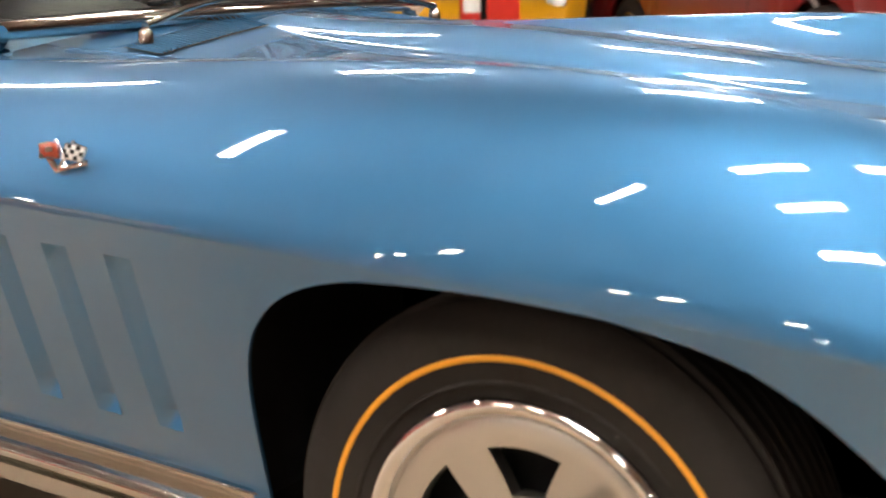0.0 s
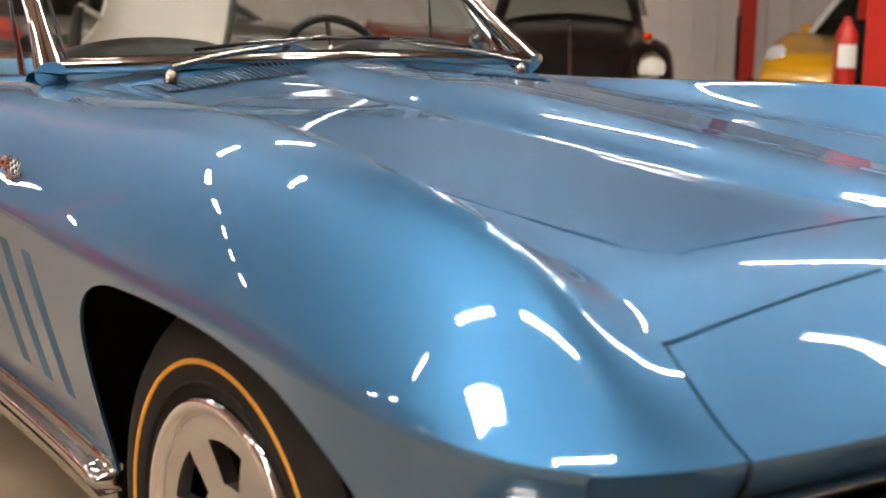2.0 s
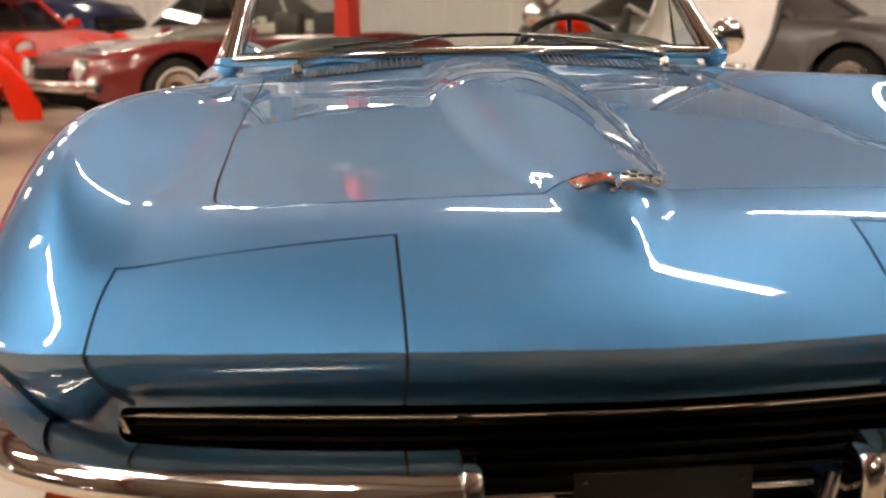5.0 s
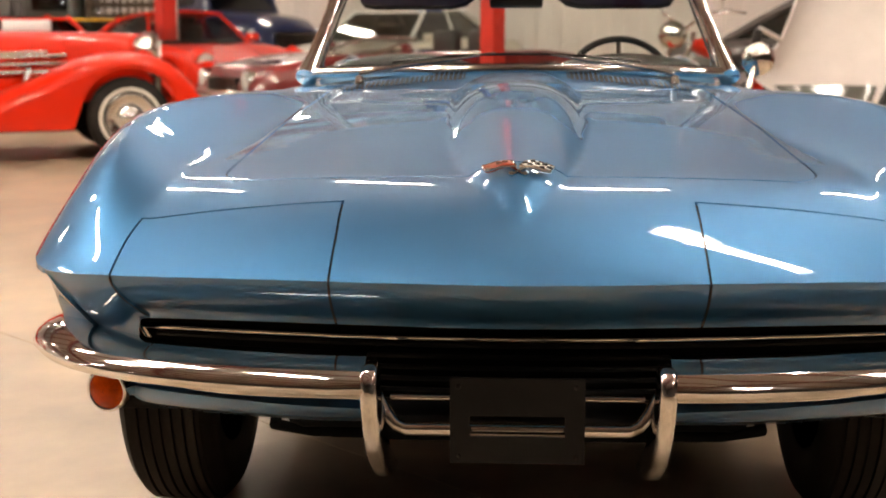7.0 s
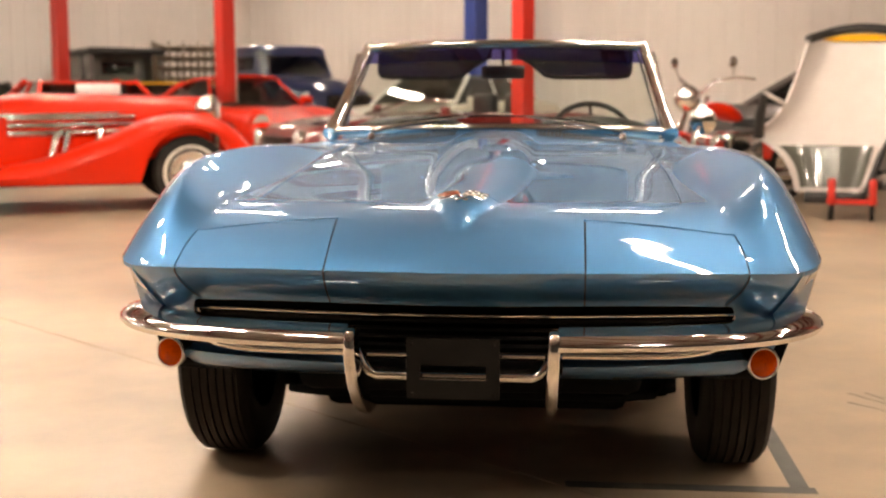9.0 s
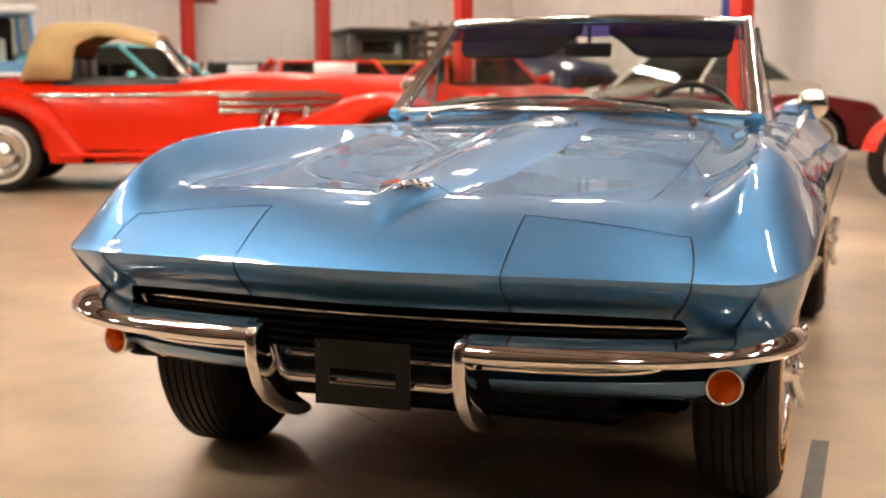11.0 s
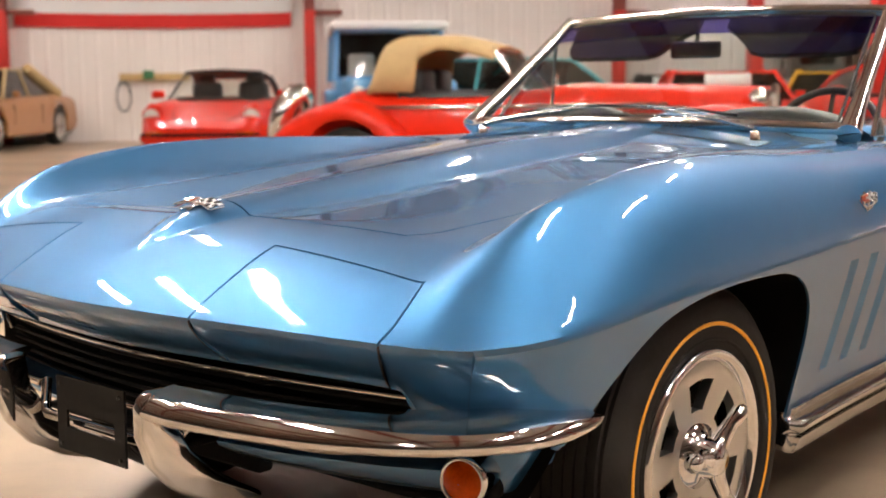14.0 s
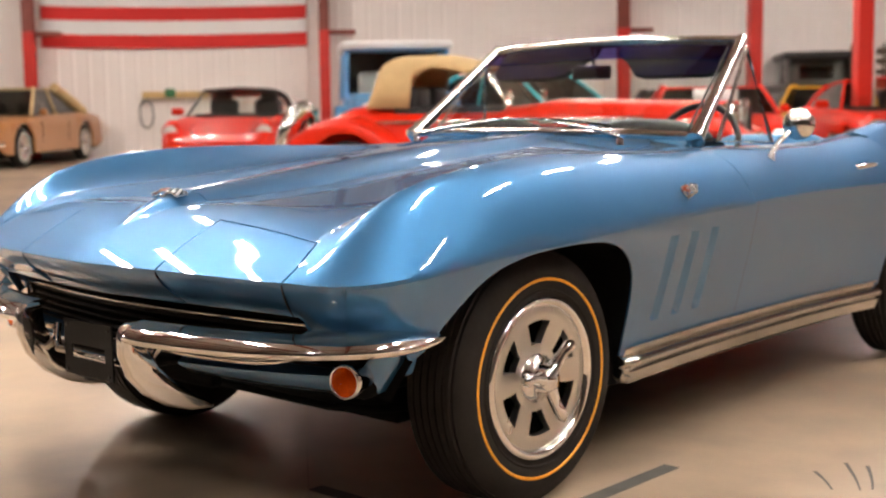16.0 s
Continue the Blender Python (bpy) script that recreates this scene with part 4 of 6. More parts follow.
# ---- emblems: crossed flags ----
def emblem(m, size, parent, flat=0.62, droop=0.0, shield=False):
    """Two crossed flags, one red and one chequered, on thin staffs; on the fenders with a chrome chevron below."""
    m = m @ Matrix.Diagonal((1, 1, flat, 1))

    def bent(p):
        return Vector((p[0], p[1] + droop * math.sqrt(p[0] ** 2 + (0.08 * size) ** 2), p[2]))
    vb = tube_bm([bent((x * size, 0, z * size)) for x, z in ((-0.20, 0.42), (-0.05, 0.10), (0.10, -0.34))], 0.026 * size, 6)
    join_bm(vb, tube_bm([bent((x * size, 0, z * size)) for x, z in ((0.20, 0.42), (0.05, 0.10), (-0.10, -0.34))], 0.026 * size, 6))
    for x in (-0.20, 0.20, -0.10, 0.10):
        kb = bmesh.new()
        bmesh.ops.create_icosphere(kb, subdivisions=1, radius=0.045 * size)
        bmesh.ops.translate(kb, verts=kb.verts, vec=bent((x * size, -0.02 * size, (0.42 if abs(x) > 0.15 else -0.34) * size)))
        join_bm(vb, kb)
    bmesh.ops.transform(vb, matrix=m, verts=vb.verts)
    b = part("emblem", vb, CHROME, parent, "small crossed-flags badge")
    if shield:
        sb = extrude_profile([(-0.52 * size, 0.10 * size), (-0.16 * size, -0.46 * size), (0.54 * size, -0.16 * size), (0.54 * size, -0.03 * size), (-0.10 * size, -0.29 * size), (-0.42 * size, 0.13 * size)], -0.012 * size, 0.05 * size, 0.012 * size, axis="y")
        bmesh.ops.transform(sb, matrix=m, verts=sb.verts)
        part("chevron", sb, CHROME, b, "chrome chevron below the flags")
    for s, mt in ((-1, BADGERED), (1, FLAGWHITE)):
        def spot(u, v):
            w = math.sin(u * 5.0)
            return bent((s * size * (0.10 + 0.44 * u - 0.07 * v), (-0.05 - 0.018 * w) * size, size * (0.34 - 0.40 * v - 0.02 * u + 0.03 * w)))
        fb_ = grid_bm([[spot(i / 6, j / 3) for i in range(7)] for j in range(4)])
        r = bmesh.ops.extrude_face_region(fb_, geom=fb_.faces[:])
        bmesh.ops.translate(fb_, verts=[g for g in r["geom"] if isinstance(g, bmesh.types.BMVert)], vec=(0, -0.04 * size, 0))
        bmesh.ops.recalc_face_normals(fb_, faces=fb_.faces)
        bmesh.ops.transform(fb_, matrix=m, verts=fb_.verts)
        fl = part("flag", fb_, mt, b, "red flag" if s < 0 else "chequered flag")
        cb_ = bmesh.new()
        for j in range(3):
            for i in range(5):
                if (s > 0 and (i + j) % 2) or (s < 0 and (i, j) in ((2, 1), (1, 1), (4, 2))):
                    p = spot((i + 0.5) / 5, (j + 0.5) / 3)
                    box_bm(p.x - 0.040 * size, p.x + 0.040 * size, p.y - 0.058 * size, p.y - 0.036 * size, p.z - 0.058 * size, p.z + 0.058 * size, bm=cb_)
        bmesh.ops.transform(cb_, matrix=m, verts=cb_.verts)
        part("chequer", cb_, BLACKGLOSS if s > 0 else CHROME, fl, smooth=False)
        part("flag_edge", tube_bm([m @ (spot(u, v) + Vector((0, -0.03 * size, 0))) for u, v in ((0, 0), (0.5, 0), (1, 0), (1, 1), (0.5, 1), (0, 1))], 0.018 * size, 5, closed=True), CHROME, fl, "chrome edge")
    return b


emblem(pose(0, -0.552, body_z(0, -0.552) + 0.004, -78), 0.118, car, 0.62, droop=0.14)
for s in (-1, 1):
    emblem(pose(s * 0.845, 0.650, 0.772, -14, 0, s * 90), 0.080, car, 0.60, shield=True)


# ---- wheels ----
def wheel_thing(s, y, steer=0.0):
    e = new("wheel")
    e.parent = car
    e["label"] = "silver slotted wheel with a gold-striped tyre"
    e.matrix_basis = pose(s * 0.72, y, 0.330, 0, 0, (0 if s > 0 else 180) + steer)
    R, hw = 0.330, 0.098
    prof = [(-hw + 0.012, 0.20), (-hw, 0.235), (-hw - 0.002, 0.27), (-hw + 0.006, 0.302), (-hw + 0.022, 0.321)]
    tread = []
    for k in range(6):
        x0 = -hw + 0.028 + k * (2 * hw - 0.056) / 6
        x1 = x0 + (2 * hw - 0.056) / 6
        zr = R - 0.004 * abs((x0 + x1) / 2 / hw) ** 2
        tread += [(x0 + 0.002, zr - 0.008), (x0 + 0.003, zr), (x1 - 0.003, zr), (x1 - 0.002, zr - 0.008)]
    prof += tread + [(-p[0], p[1]) for p in prof[::-1]]
    tb_ = lathe_bm(prof, 72)
    bmesh.ops.recalc_face_normals(tb_, faces=tb_.faces)
    sharpen(tb_, 40)
    tyre = part("tyre", tb_, RUBBER, e, "black ribbed-tread tyre")
    part("gold_stripe", lathe_bm([(hw + 0.0005, 0.2525), (hw + 0.0030, 0.2535), (hw + 0.0030, 0.2598), (hw + 0.0008, 0.2610)], 72), STRIPE, tyre, "thin gold sidewall stripe")
    part("sidewall_ring", lathe_bm([(hw - 0.004, 0.224), (hw + 0.003, 0.227), (hw - 0.002, 0.231)], 64), RUBBER, tyre)
    # cover: dished disc with six slots
    n, slots = 144, 6
    rad = [0.030, 0.052, 0.072, 0.088, 0.112, 0.136, 0.150, 0.164, 0.176, 0.184, 0.190, 0.200, 0.207, 0.205, 0.196]
    xo = [0.080, 0.078, 0.077, 0.077, 0.080, 0.084, 0.086, 0.088, 0.089, 0.086, 0.092, 0.099, 0.095, 0.085, 0.06]
    P = []
    for k in range(n):
        ph = (k % (n // slots)) / (n // slots)
        row = []
        for x, r in zip(xo, rad):
            widen = -0.20 + 0.52 * min(1.0, max(0.0, (r - 0.088) / 0.062))
            a = 2 * math.pi / slots * (k // (n // slots) + ph + widen * math.sin(2 * math.pi * (ph - 0.5)) / (2 * math.pi))
            row.append((x, r * math.cos(a), r * math.sin(a)))
        P.append(row)

    def solid(j, i):
        ph = (j % (n // slots)) / (n // slots)
        return not (3 <= i <= 5 and abs(ph + 0.5 / (n // slots) - 0.5) < 0.25)
    cv = grid_bm(P, closed_v=True, keep=solid)
    ed = [d for d in cv.edges if len(d.link_faces) == 1 and 0.07 < math.hypot(d.verts[0].co.y, d.verts[0].co.z) < 0.155]
    ex = bmesh.ops.extrude_edge_only(cv, edges=ed)
    for v in [g for g in ex["geom"] if isinstance(g, bmesh.types.BMVert)]:
        v.co.x -= 0.022
    bmesh.ops.recalc_face_normals(cv, faces=cv.faces)
    sharpen(cv, 40)
    cover = part("wheel_cover", cv, SILVER, e, "silver wheel cover with six slots and a chrome lip")
    part("rim_lip", lathe_bm([(0.088, 0.186), (0.098, 0.190), (0.103, 0.200), (0.098, 0.210), (0.085, 0.212)], 72), CHROME, cover, "chrome lip")
    part("hub_backing", lathe_bm([(0.03, 0.001), (0.03, 0.17)], 32), BLACK, cover)
    part("spinner_hub", lathe_bm([(0.070, 0.066), (0.084, 0.063), (0.089, 0.050), (0.102, 0.041), (0.122, 0.034), (0.133, 0.025), (0.137, 0.001)], 32), CHROME, cover, "chrome knock-off centre")
    for k in range(3):
        a = radians(50 + 120 * k)
        w_ = tube_bm([(x, r * math.cos(a), r * math.sin(a)) for x, r in ((0.110, 0.018), (0.114, 0.045), (0.122, 0.078), (0.132, 0.108), (0.135, 0.120))], [0.024, 0.018, 0.015, 0.018, 0.006], 10)
        part("spinner_wing", w_, CHROME, cover, "chrome spinner wing")
    return e


for s in (-1, 1):
    wheel_thing(s, 0.0)
    wheel_thing(s, 2.489)

# door mirror on the driver's side
base = Vector((0.735, 1.33, 0.868))
mm = part("door_mirror", tube_bm([base + Vector((0, -0.005, -0.075)), base + Vector((0, 0, -0.045)), base + Vector((0.004, 0.01, -0.02)), base + Vector((0.015, 0.03, 0.015)), base + Vector((0.04, 0.10, 0.07))], [0.024, 0.022, 0.011, 0.009, 0.008], 10), CHROME, car, "round chrome door mirror")
hb = bmesh.new()
bmesh.ops.create_uvsphere(hb, u_segments=20, v_segments=12, radius=0.055)
for v in hb.verts:
    v.co.y = max(v.co.y * 0.75, -1) if v.co.y < 0 else v.co.y * 0.12
bmesh.ops.transform(hb, matrix=pose(0.785, 1.44, 0.945, 0, 0, 12), verts=hb.verts)
part("mirror_head", hb, CHROME, mm, "domed chrome mirror head")
# ---- the other vehicles and things in the hall ----
REDCAR = mat("bright_red_paint", (0.66, 0.020, 0.004), 0.42, 0, 0.40, vary=0.05, scale=3, spec=0.15)
BROWNRED = mat("brown_red_paint", (0.30, 0.035, 0.018), 0.3, 0, 1.0, vary=0.08, scale=3)
DEEPRED = mat("deep_red_paint", (0.16, 0.010, 0.010), 0.28, 0, 1.0, vary=0.08, scale=3)
YELLOW = mat("yellow_paint", (0.80, 0.40, 0.012), 0.30, 0, 1.0, vary=0.05, scale=3)
TAN = mat("tan_metallic_paint", (0.42, 0.18, 0.055), 0.35, 0.1, 0.5, vary=0.06, scale=3)
TANTOP = mat("tan_canvas", (0.52, 0.37, 0.18), 0.85, vary=0.15, scale=6, bump=0.3, bscale=200)
SKYBLUE = mat("sky_blue_paint", (0.075, 0.26, 0.50), 0.35, 0, 0.8, vary=0.05, scale=3)
TEAL = mat("teal_paint", (0.06, 0.42, 0.46), 0.35, 0, 0.8, vary=0.05, scale=3)
NAVY = mat("navy_paint", (0.012, 0.022, 0.075), 0.28, 0, 1.0, vary=0.08, scale=3)
CREAM = mat("cream_paint", (0.72, 0.68, 0.58), 0.4, 0, 0.6, vary=0.05, scale=3)
GREY = mat("grey_paint", (0.12, 0.105, 0.10), 0.35, 0.2, 0.8, vary=0.08, scale=3)
GREEN = mat("green_paint", (0.02, 0.14, 0.05), 0.35, 0, 0.8, vary=0.08, scale=3)
WOOD = mat("yellow_pine", (0.55, 0.38, 0.17), 0.6, vary=0.2, scale=9, bump=0.2)
DARKWOOD = mat("weathered_slats", (0.10, 0.07, 0.045), 0.7, vary=0.3, scale=9, bump=0.3)
LAMPGLASS = mat("headlamp_glass", (0.80, 0.79, 0.75), 0.12, 0.15, 1.0, vary=0.1, scale=40)
PAPER = mat("white_card", (0.80, 0.80, 0.78), 0.7, vary=0.03, scale=10)
HEADLINER = mat("grey_white_lining", (0.62, 0.56, 0.53), 0.6, vary=0.08, scale=5, bump=0.15)
INNERGLASS = mat("smoked_rear_glass", (0.10, 0.10, 0.085), 0.12, 0, 0.5, vary=0.1, scale=4)
WHITEWALL = mat("whitewall", (0.62, 0.58, 0.50), 0.6, vary=0.06, scale=15)


def plain_wheel(parent, x, y, R, s, band=None, cover=CHROME, wid=0.19):
    e = new("wheel")
    e.parent = parent
    e.matrix_basis = pose(x, y, R, 0, 0, 0 if s > 0 else 180)
    h = wid / 2
    part("tyre", lathe_bm([(-h, R * 0.62), (-h, R * 0.86), (-h * 0.75, R * 0.98), (0, R), (h * 0.75, R * 0.98), (h, R * 0.86), (h, R * 0.62)], 28), RUBBER, e)
    part("rim", lathe_bm([(h * 0.8, R * 0.62), (h * 1.03, R * 0.60), (h * 0.8, R * 0.52), (h * 0.45, R * 0.42), (h * 0.5, R * 0.22), (h * 0.9, R * 0.16), (h * 0.95, 0.001)], 28), cover, e)
    if band:
        part("whitewall_band", lathe_bm([(h + 0.002, R * 0.66), (h + 0.003, R * 0.745)], 28), band, e)
    return e


def motor_car(name, label, m, paint, L=4.4, W=1.75, wb=2.5, over=0.85, tyre=0.32, sill=0.24, shoulder=(0.62, 0.70, 0.76, 0.78, 0.74), hump=0.0,
              cabin=(0.30, 0.44, 0.66, 0.82), roof=1.28, top=None, taper=0.80, round_=0.5, open_top=False, band=None, front="round", grille=True, cover=CHROME, sign=False, rear_post=0.045):
    """A car with its nose towards -y: shoulder heights and cabin posts are given from nose to tail."""
    e = thing(name, label, "car", m=m)
    yf, yr = -over, L - over
    ztop = pchip(np.linspace(yf, yr, len(shoulder)), shoulder)
    wfun = pchip([yf, yf + 0.10 * L, yf + 0.3 * L, yf + 0.7 * L, yr - 0.08 * L, yr], [W / 2 * (1 - 0.16 * round_), W / 2 * 0.97, W / 2, W / 2, W / 2 * 0.96, W / 2 * (1 - 0.16 * round_)])
    A = tyre + 0.065

    def zlow(y):
        for yc in (0.0, wb):
            d = abs(y - yc)
            if d < A:
                return max(sill, tyre + math.sqrt(A * A - d * d) * 0.98)
        return sill + (0.10 * max(0, (yf + 0.25 - y) / 0.25) if y < yf + 0.25 else 0.12 * max(0, (y - yr + 0.3) / 0.3))
    ys = sorted(set([round(v, 4) for v in np.linspace(yf, yr, 44)] + [round(c + s_ * A * k, 4) for c in (0.0, wb) for s_ in (-1, 1) for k in (0.86, 0.94, 0.985, 1.0)]))
    P = []
    for y in ys:
        w, zt, zl = float(wfun(y)), float(ztop(y)), zlow(y)
        fh = hump * (math.exp(-((y - 0.0) / 0.42) ** 2) + math.exp(-((y - wb) / 0.5) ** 2))
        end = min(1.0, (y - yf) / 0.22 + 0.35, (yr - y) / 0.22 + 0.45)
        zt = sill + (zt - sill) * end**0.4
        zl = min(zl, zt - 0.05)
        half = [(w - 0.05, zl + 0.01), (w - 0.01, zl), (w, zl + (zt - zl) * 0.35), (w * 0.995, zl + (zt - zl) * 0.65), (w * 0.965, zt - 0.045 + fh), (w * 0.90, zt - 0.008 + fh), (w * 0.78, zt + 0.008 + fh * 0.8), (w * 0.60, zt + 0.006), (0.0, zt + 0.022)]
        P.append([(x, y, z) for x, z in half] + [(-x, y, z) for x, z in half[-2::-1]])
    bm = grid_bm(P)
    bm.verts.ensure_lookup_table()
    n = len(P[0])
    bm.faces.new(bm.verts[:n])
    bm.faces.new(bm.verts[-n:])
    bmesh.ops.recalc_face_normals(bm, faces=bm.faces)
    sharpen(bm, 50)
    part("body", bm, paint, e)
    part("underbody", box_bm(-W / 2 + 0.12, W / 2 - 0.12, yf + 0.2, yr - 0.2, sill - 0.04, sill + 0.25, 0.03), BLACK, e)
    # cabin
    y0, y1, y2, y3 = (yf + c * L for c in cabin)
    wb_, wt_ = W / 2 * 0.90, W / 2 * taper
    zb0, zb3 = float(ztop(y0)) - 0.01, float(ztop(y3)) - 0.01
    rf = roof
    if not open_top:
        zm = (zb0 + zb3) / 2 - 0.02
        low = [(wb_, y0, zm), (wb_, y3, zm), (-wb_, y3, zm), (-wb_, y0, zm)]
        up = [(wt_, y1, rf - 0.02), (wt_, y2, rf - 0.02), (-wt_, y2, rf - 0.02), (-wt_, y1, rf - 0.02)]
        for i, nm in enumerate(("side_window", "rear_window", "side_window", "windscreen")):
            pb_ = bmesh.new()
            pb_.faces.new([pb_.verts.new(v) for v in (low[i], low[(i + 1) % 4], up[(i + 1) % 4], up[i])])
            part(nm, pb_, DARKGLASS, e, smooth=False)
        for s in (-1, 1):
            part("seat_back", box_bm(s * 0.36 - 0.24, s * 0.36 + 0.24, y1 + 0.45, y1 + 0.60, zb0 - 0.05, zb0 + 0.25, 0.05), VINYL, e)
        part("dashboard", box_bm(-wb_ * 0.88, wb_ * 0.88, y0 + 0.22, y0 + 0.42, zb0 - 0.06, zb0 + 0.05, 0.03), VINYL, e)
        rb = box_bm(-wt_ - 0.012, wt_ + 0.012, y1 - 0.05, y2 + 0.06, rf - 0.045, rf, 0.022)
        for v in rb.verts:
            v.co.z += 0.045 * (1 - (v.co.x / wt_) ** 2) - 0.03 * ((v.co.y - (y1 + y2) / 2) / ((y2 - y1) / 2 + 0.05)) ** 2
        part("roof", rb, top or paint, e)
        for s in (-1, 1):
            for a, b, r in (((y0, zb0), (y1, rf - 0.02), 0.028), ((y3, zb3), (y2, rf - 0.02), rear_post)):
                part("pillar", tube_bm([(s * wb_, *a), (s * (wb_ + wt_) / 2 * 1.005, (a[0] + b[0]) / 2, (a[1] + b[1]) / 2 + 0.01), (s * wt_, *b)], r, 8), top or paint, e)
            ym = (y1 + y2) / 2 + 0.05
            part("pillar", tube_bm([(s * (wb_ + 0.004), ym, (zb0 + zb3) / 2), (s * (wt_ + 0.004), ym, rf - 0.02)], 0.020, 6), top or paint, e)
    else:
        g = bmesh.new()
        q = [(wb_ * 0.92, y0, zb0), (wt_ * 0.92, y1, rf - 0.04), (-wt_ * 0.92, y1, rf - 0.04), (-wb_ * 0.92, y0, zb0)]
        g.faces.new([g.verts.new(p) for p in q])
        part("windscreen", g, GLASS, e, "windscreen glass")
        part("screen_frame", tube_bm(q, 0.018, 8), CHROME if top is None else top, e)
        part("cockpit", box_bm(-wb_ * 0.85, wb_ * 0.85, y0 + 0.15, y3, zb0 - 0.25, zb0 + 0.035, 0.03), VINYL, e, "dark open cockpit")
        for s in (-1, 1):
            part("seat_back", box_bm(s * 0.36 - 0.22, s * 0.36 + 0.22, y2 - 0.08, y2 + 0.06, zb0 - 0.05, zb0 + 0.26, 0.05), VINYL, e)
    if sign:
        part("price_card", box_bm(-0.28, 0.28, y0 + 0.12, y0 + 0.13, zb0 + 0.10, zb0 + 0.34, m=None), PAPER, e, "white card behind the windscreen")
    # lamps, bumpers, grille
    zf = float(ztop(yf)) * 0.5 + sill * 0.5 + 0.06
    for s in (-1, 1):
        hx = W / 2 * 0.70
        if front == "bug":
            lm = pose(s * W / 2 * 0.76, yf + 0.17, float(ztop(yf + 0.17)) - 0.01, -30)
        else:
            lm = pose(s * hx, yf + 0.03, zf + 0.05)
        lb = lathe_bm([(0.08, 0.085), (-0.02, 0.098), (-0.035, 0.090)], 20, "y")
        bmesh.ops.transform(lb, matrix=lm, verts=lb.verts)
        h = part("headlamp", lb, CHROME, e)
        lb = lathe_bm([(-0.028, 0.090), (-0.045, 0.06), (-0.052, 0.001)], 20, "y")
        bmesh.ops.transform(lb, matrix=lm, verts=lb.verts)
        part("lens", lb, LAMPGLASS, h)
        part("tail_lamp", box_bm(s * hx - 0.10, s * hx + 0.10, yr - 0.03, yr + 0.015, zf, zf + 0.09, 0.012), FLAGRED, e)
        part("indicator", box_bm(s * hx - 0.06, s * hx + 0.06, yf - 0.015, yf + 0.05, zf - 0.14, zf - 0.09, 0.01), AMBER, e)
        for yc in (0.0, wb):
            plain_wheel(e, s * (W / 2 - 0.125), yc, tyre, s, band, cover)
        part("door_mirror", box_bm(s * (W / 2 + 0.02) - 0.06, s * (W / 2 + 0.02) + 0.06, y0 + 0.28, y0 + 0.36, zb0 + 0.03, zb0 + 0.13, 0.02), paint, e)
        dz0 = sill + 0.08
        for yy in (y0 + 0.28, y2 - 0.02):
            part("door_seam", box_bm(s * W / 2 * 0.985 - 0.012, s * W / 2 * 0.985 + 0.0165, yy, yy + 0.008, dz0 + 0.1, zb0 - 0.10), SEAL, e)
    bm_ = BLACK if front == "bug" else CHROME
    for yy, sg in ((yf, -1), (yr, 1)):
        pts = [(W / 2 * u, yy + sg * (0.07 - 0.16 * abs(u) ** 3), sill + 0.18) for u in np.linspace(-0.98, 0.98, 15)]
        part("bumper", tube_bm(pts, 0.055 if front != "bug" else 0.035, 10), bm_, e)
    if grille:
        gr = part("grille", box_bm(-W * 0.24, W * 0.24, yf - 0.012, yf + 0.08, zf - 0.07, zf + 0.07, 0.02), BLACK, e)
        for k in range(4):
            part("grille_bar", tube_bm([(-W * 0.23, yf - 0.018, zf - 0.05 + 0.033 * k), (W * 0.23, yf - 0.018, zf - 0.05 + 0.033 * k)], 0.008, 6), CHROME, gr)
    return e


def facing(x, y, heading):
    """A pose on the floor: heading is the way the nose points, in degrees from +y towards -x."""
    return pose(x, y, 0, 0, 0, heading + 180)


def towards(x, y, tx, ty, add=0.0):
    return facing(x, y, math.degrees(math.atan2(-(tx - x), ty - y)) + add)


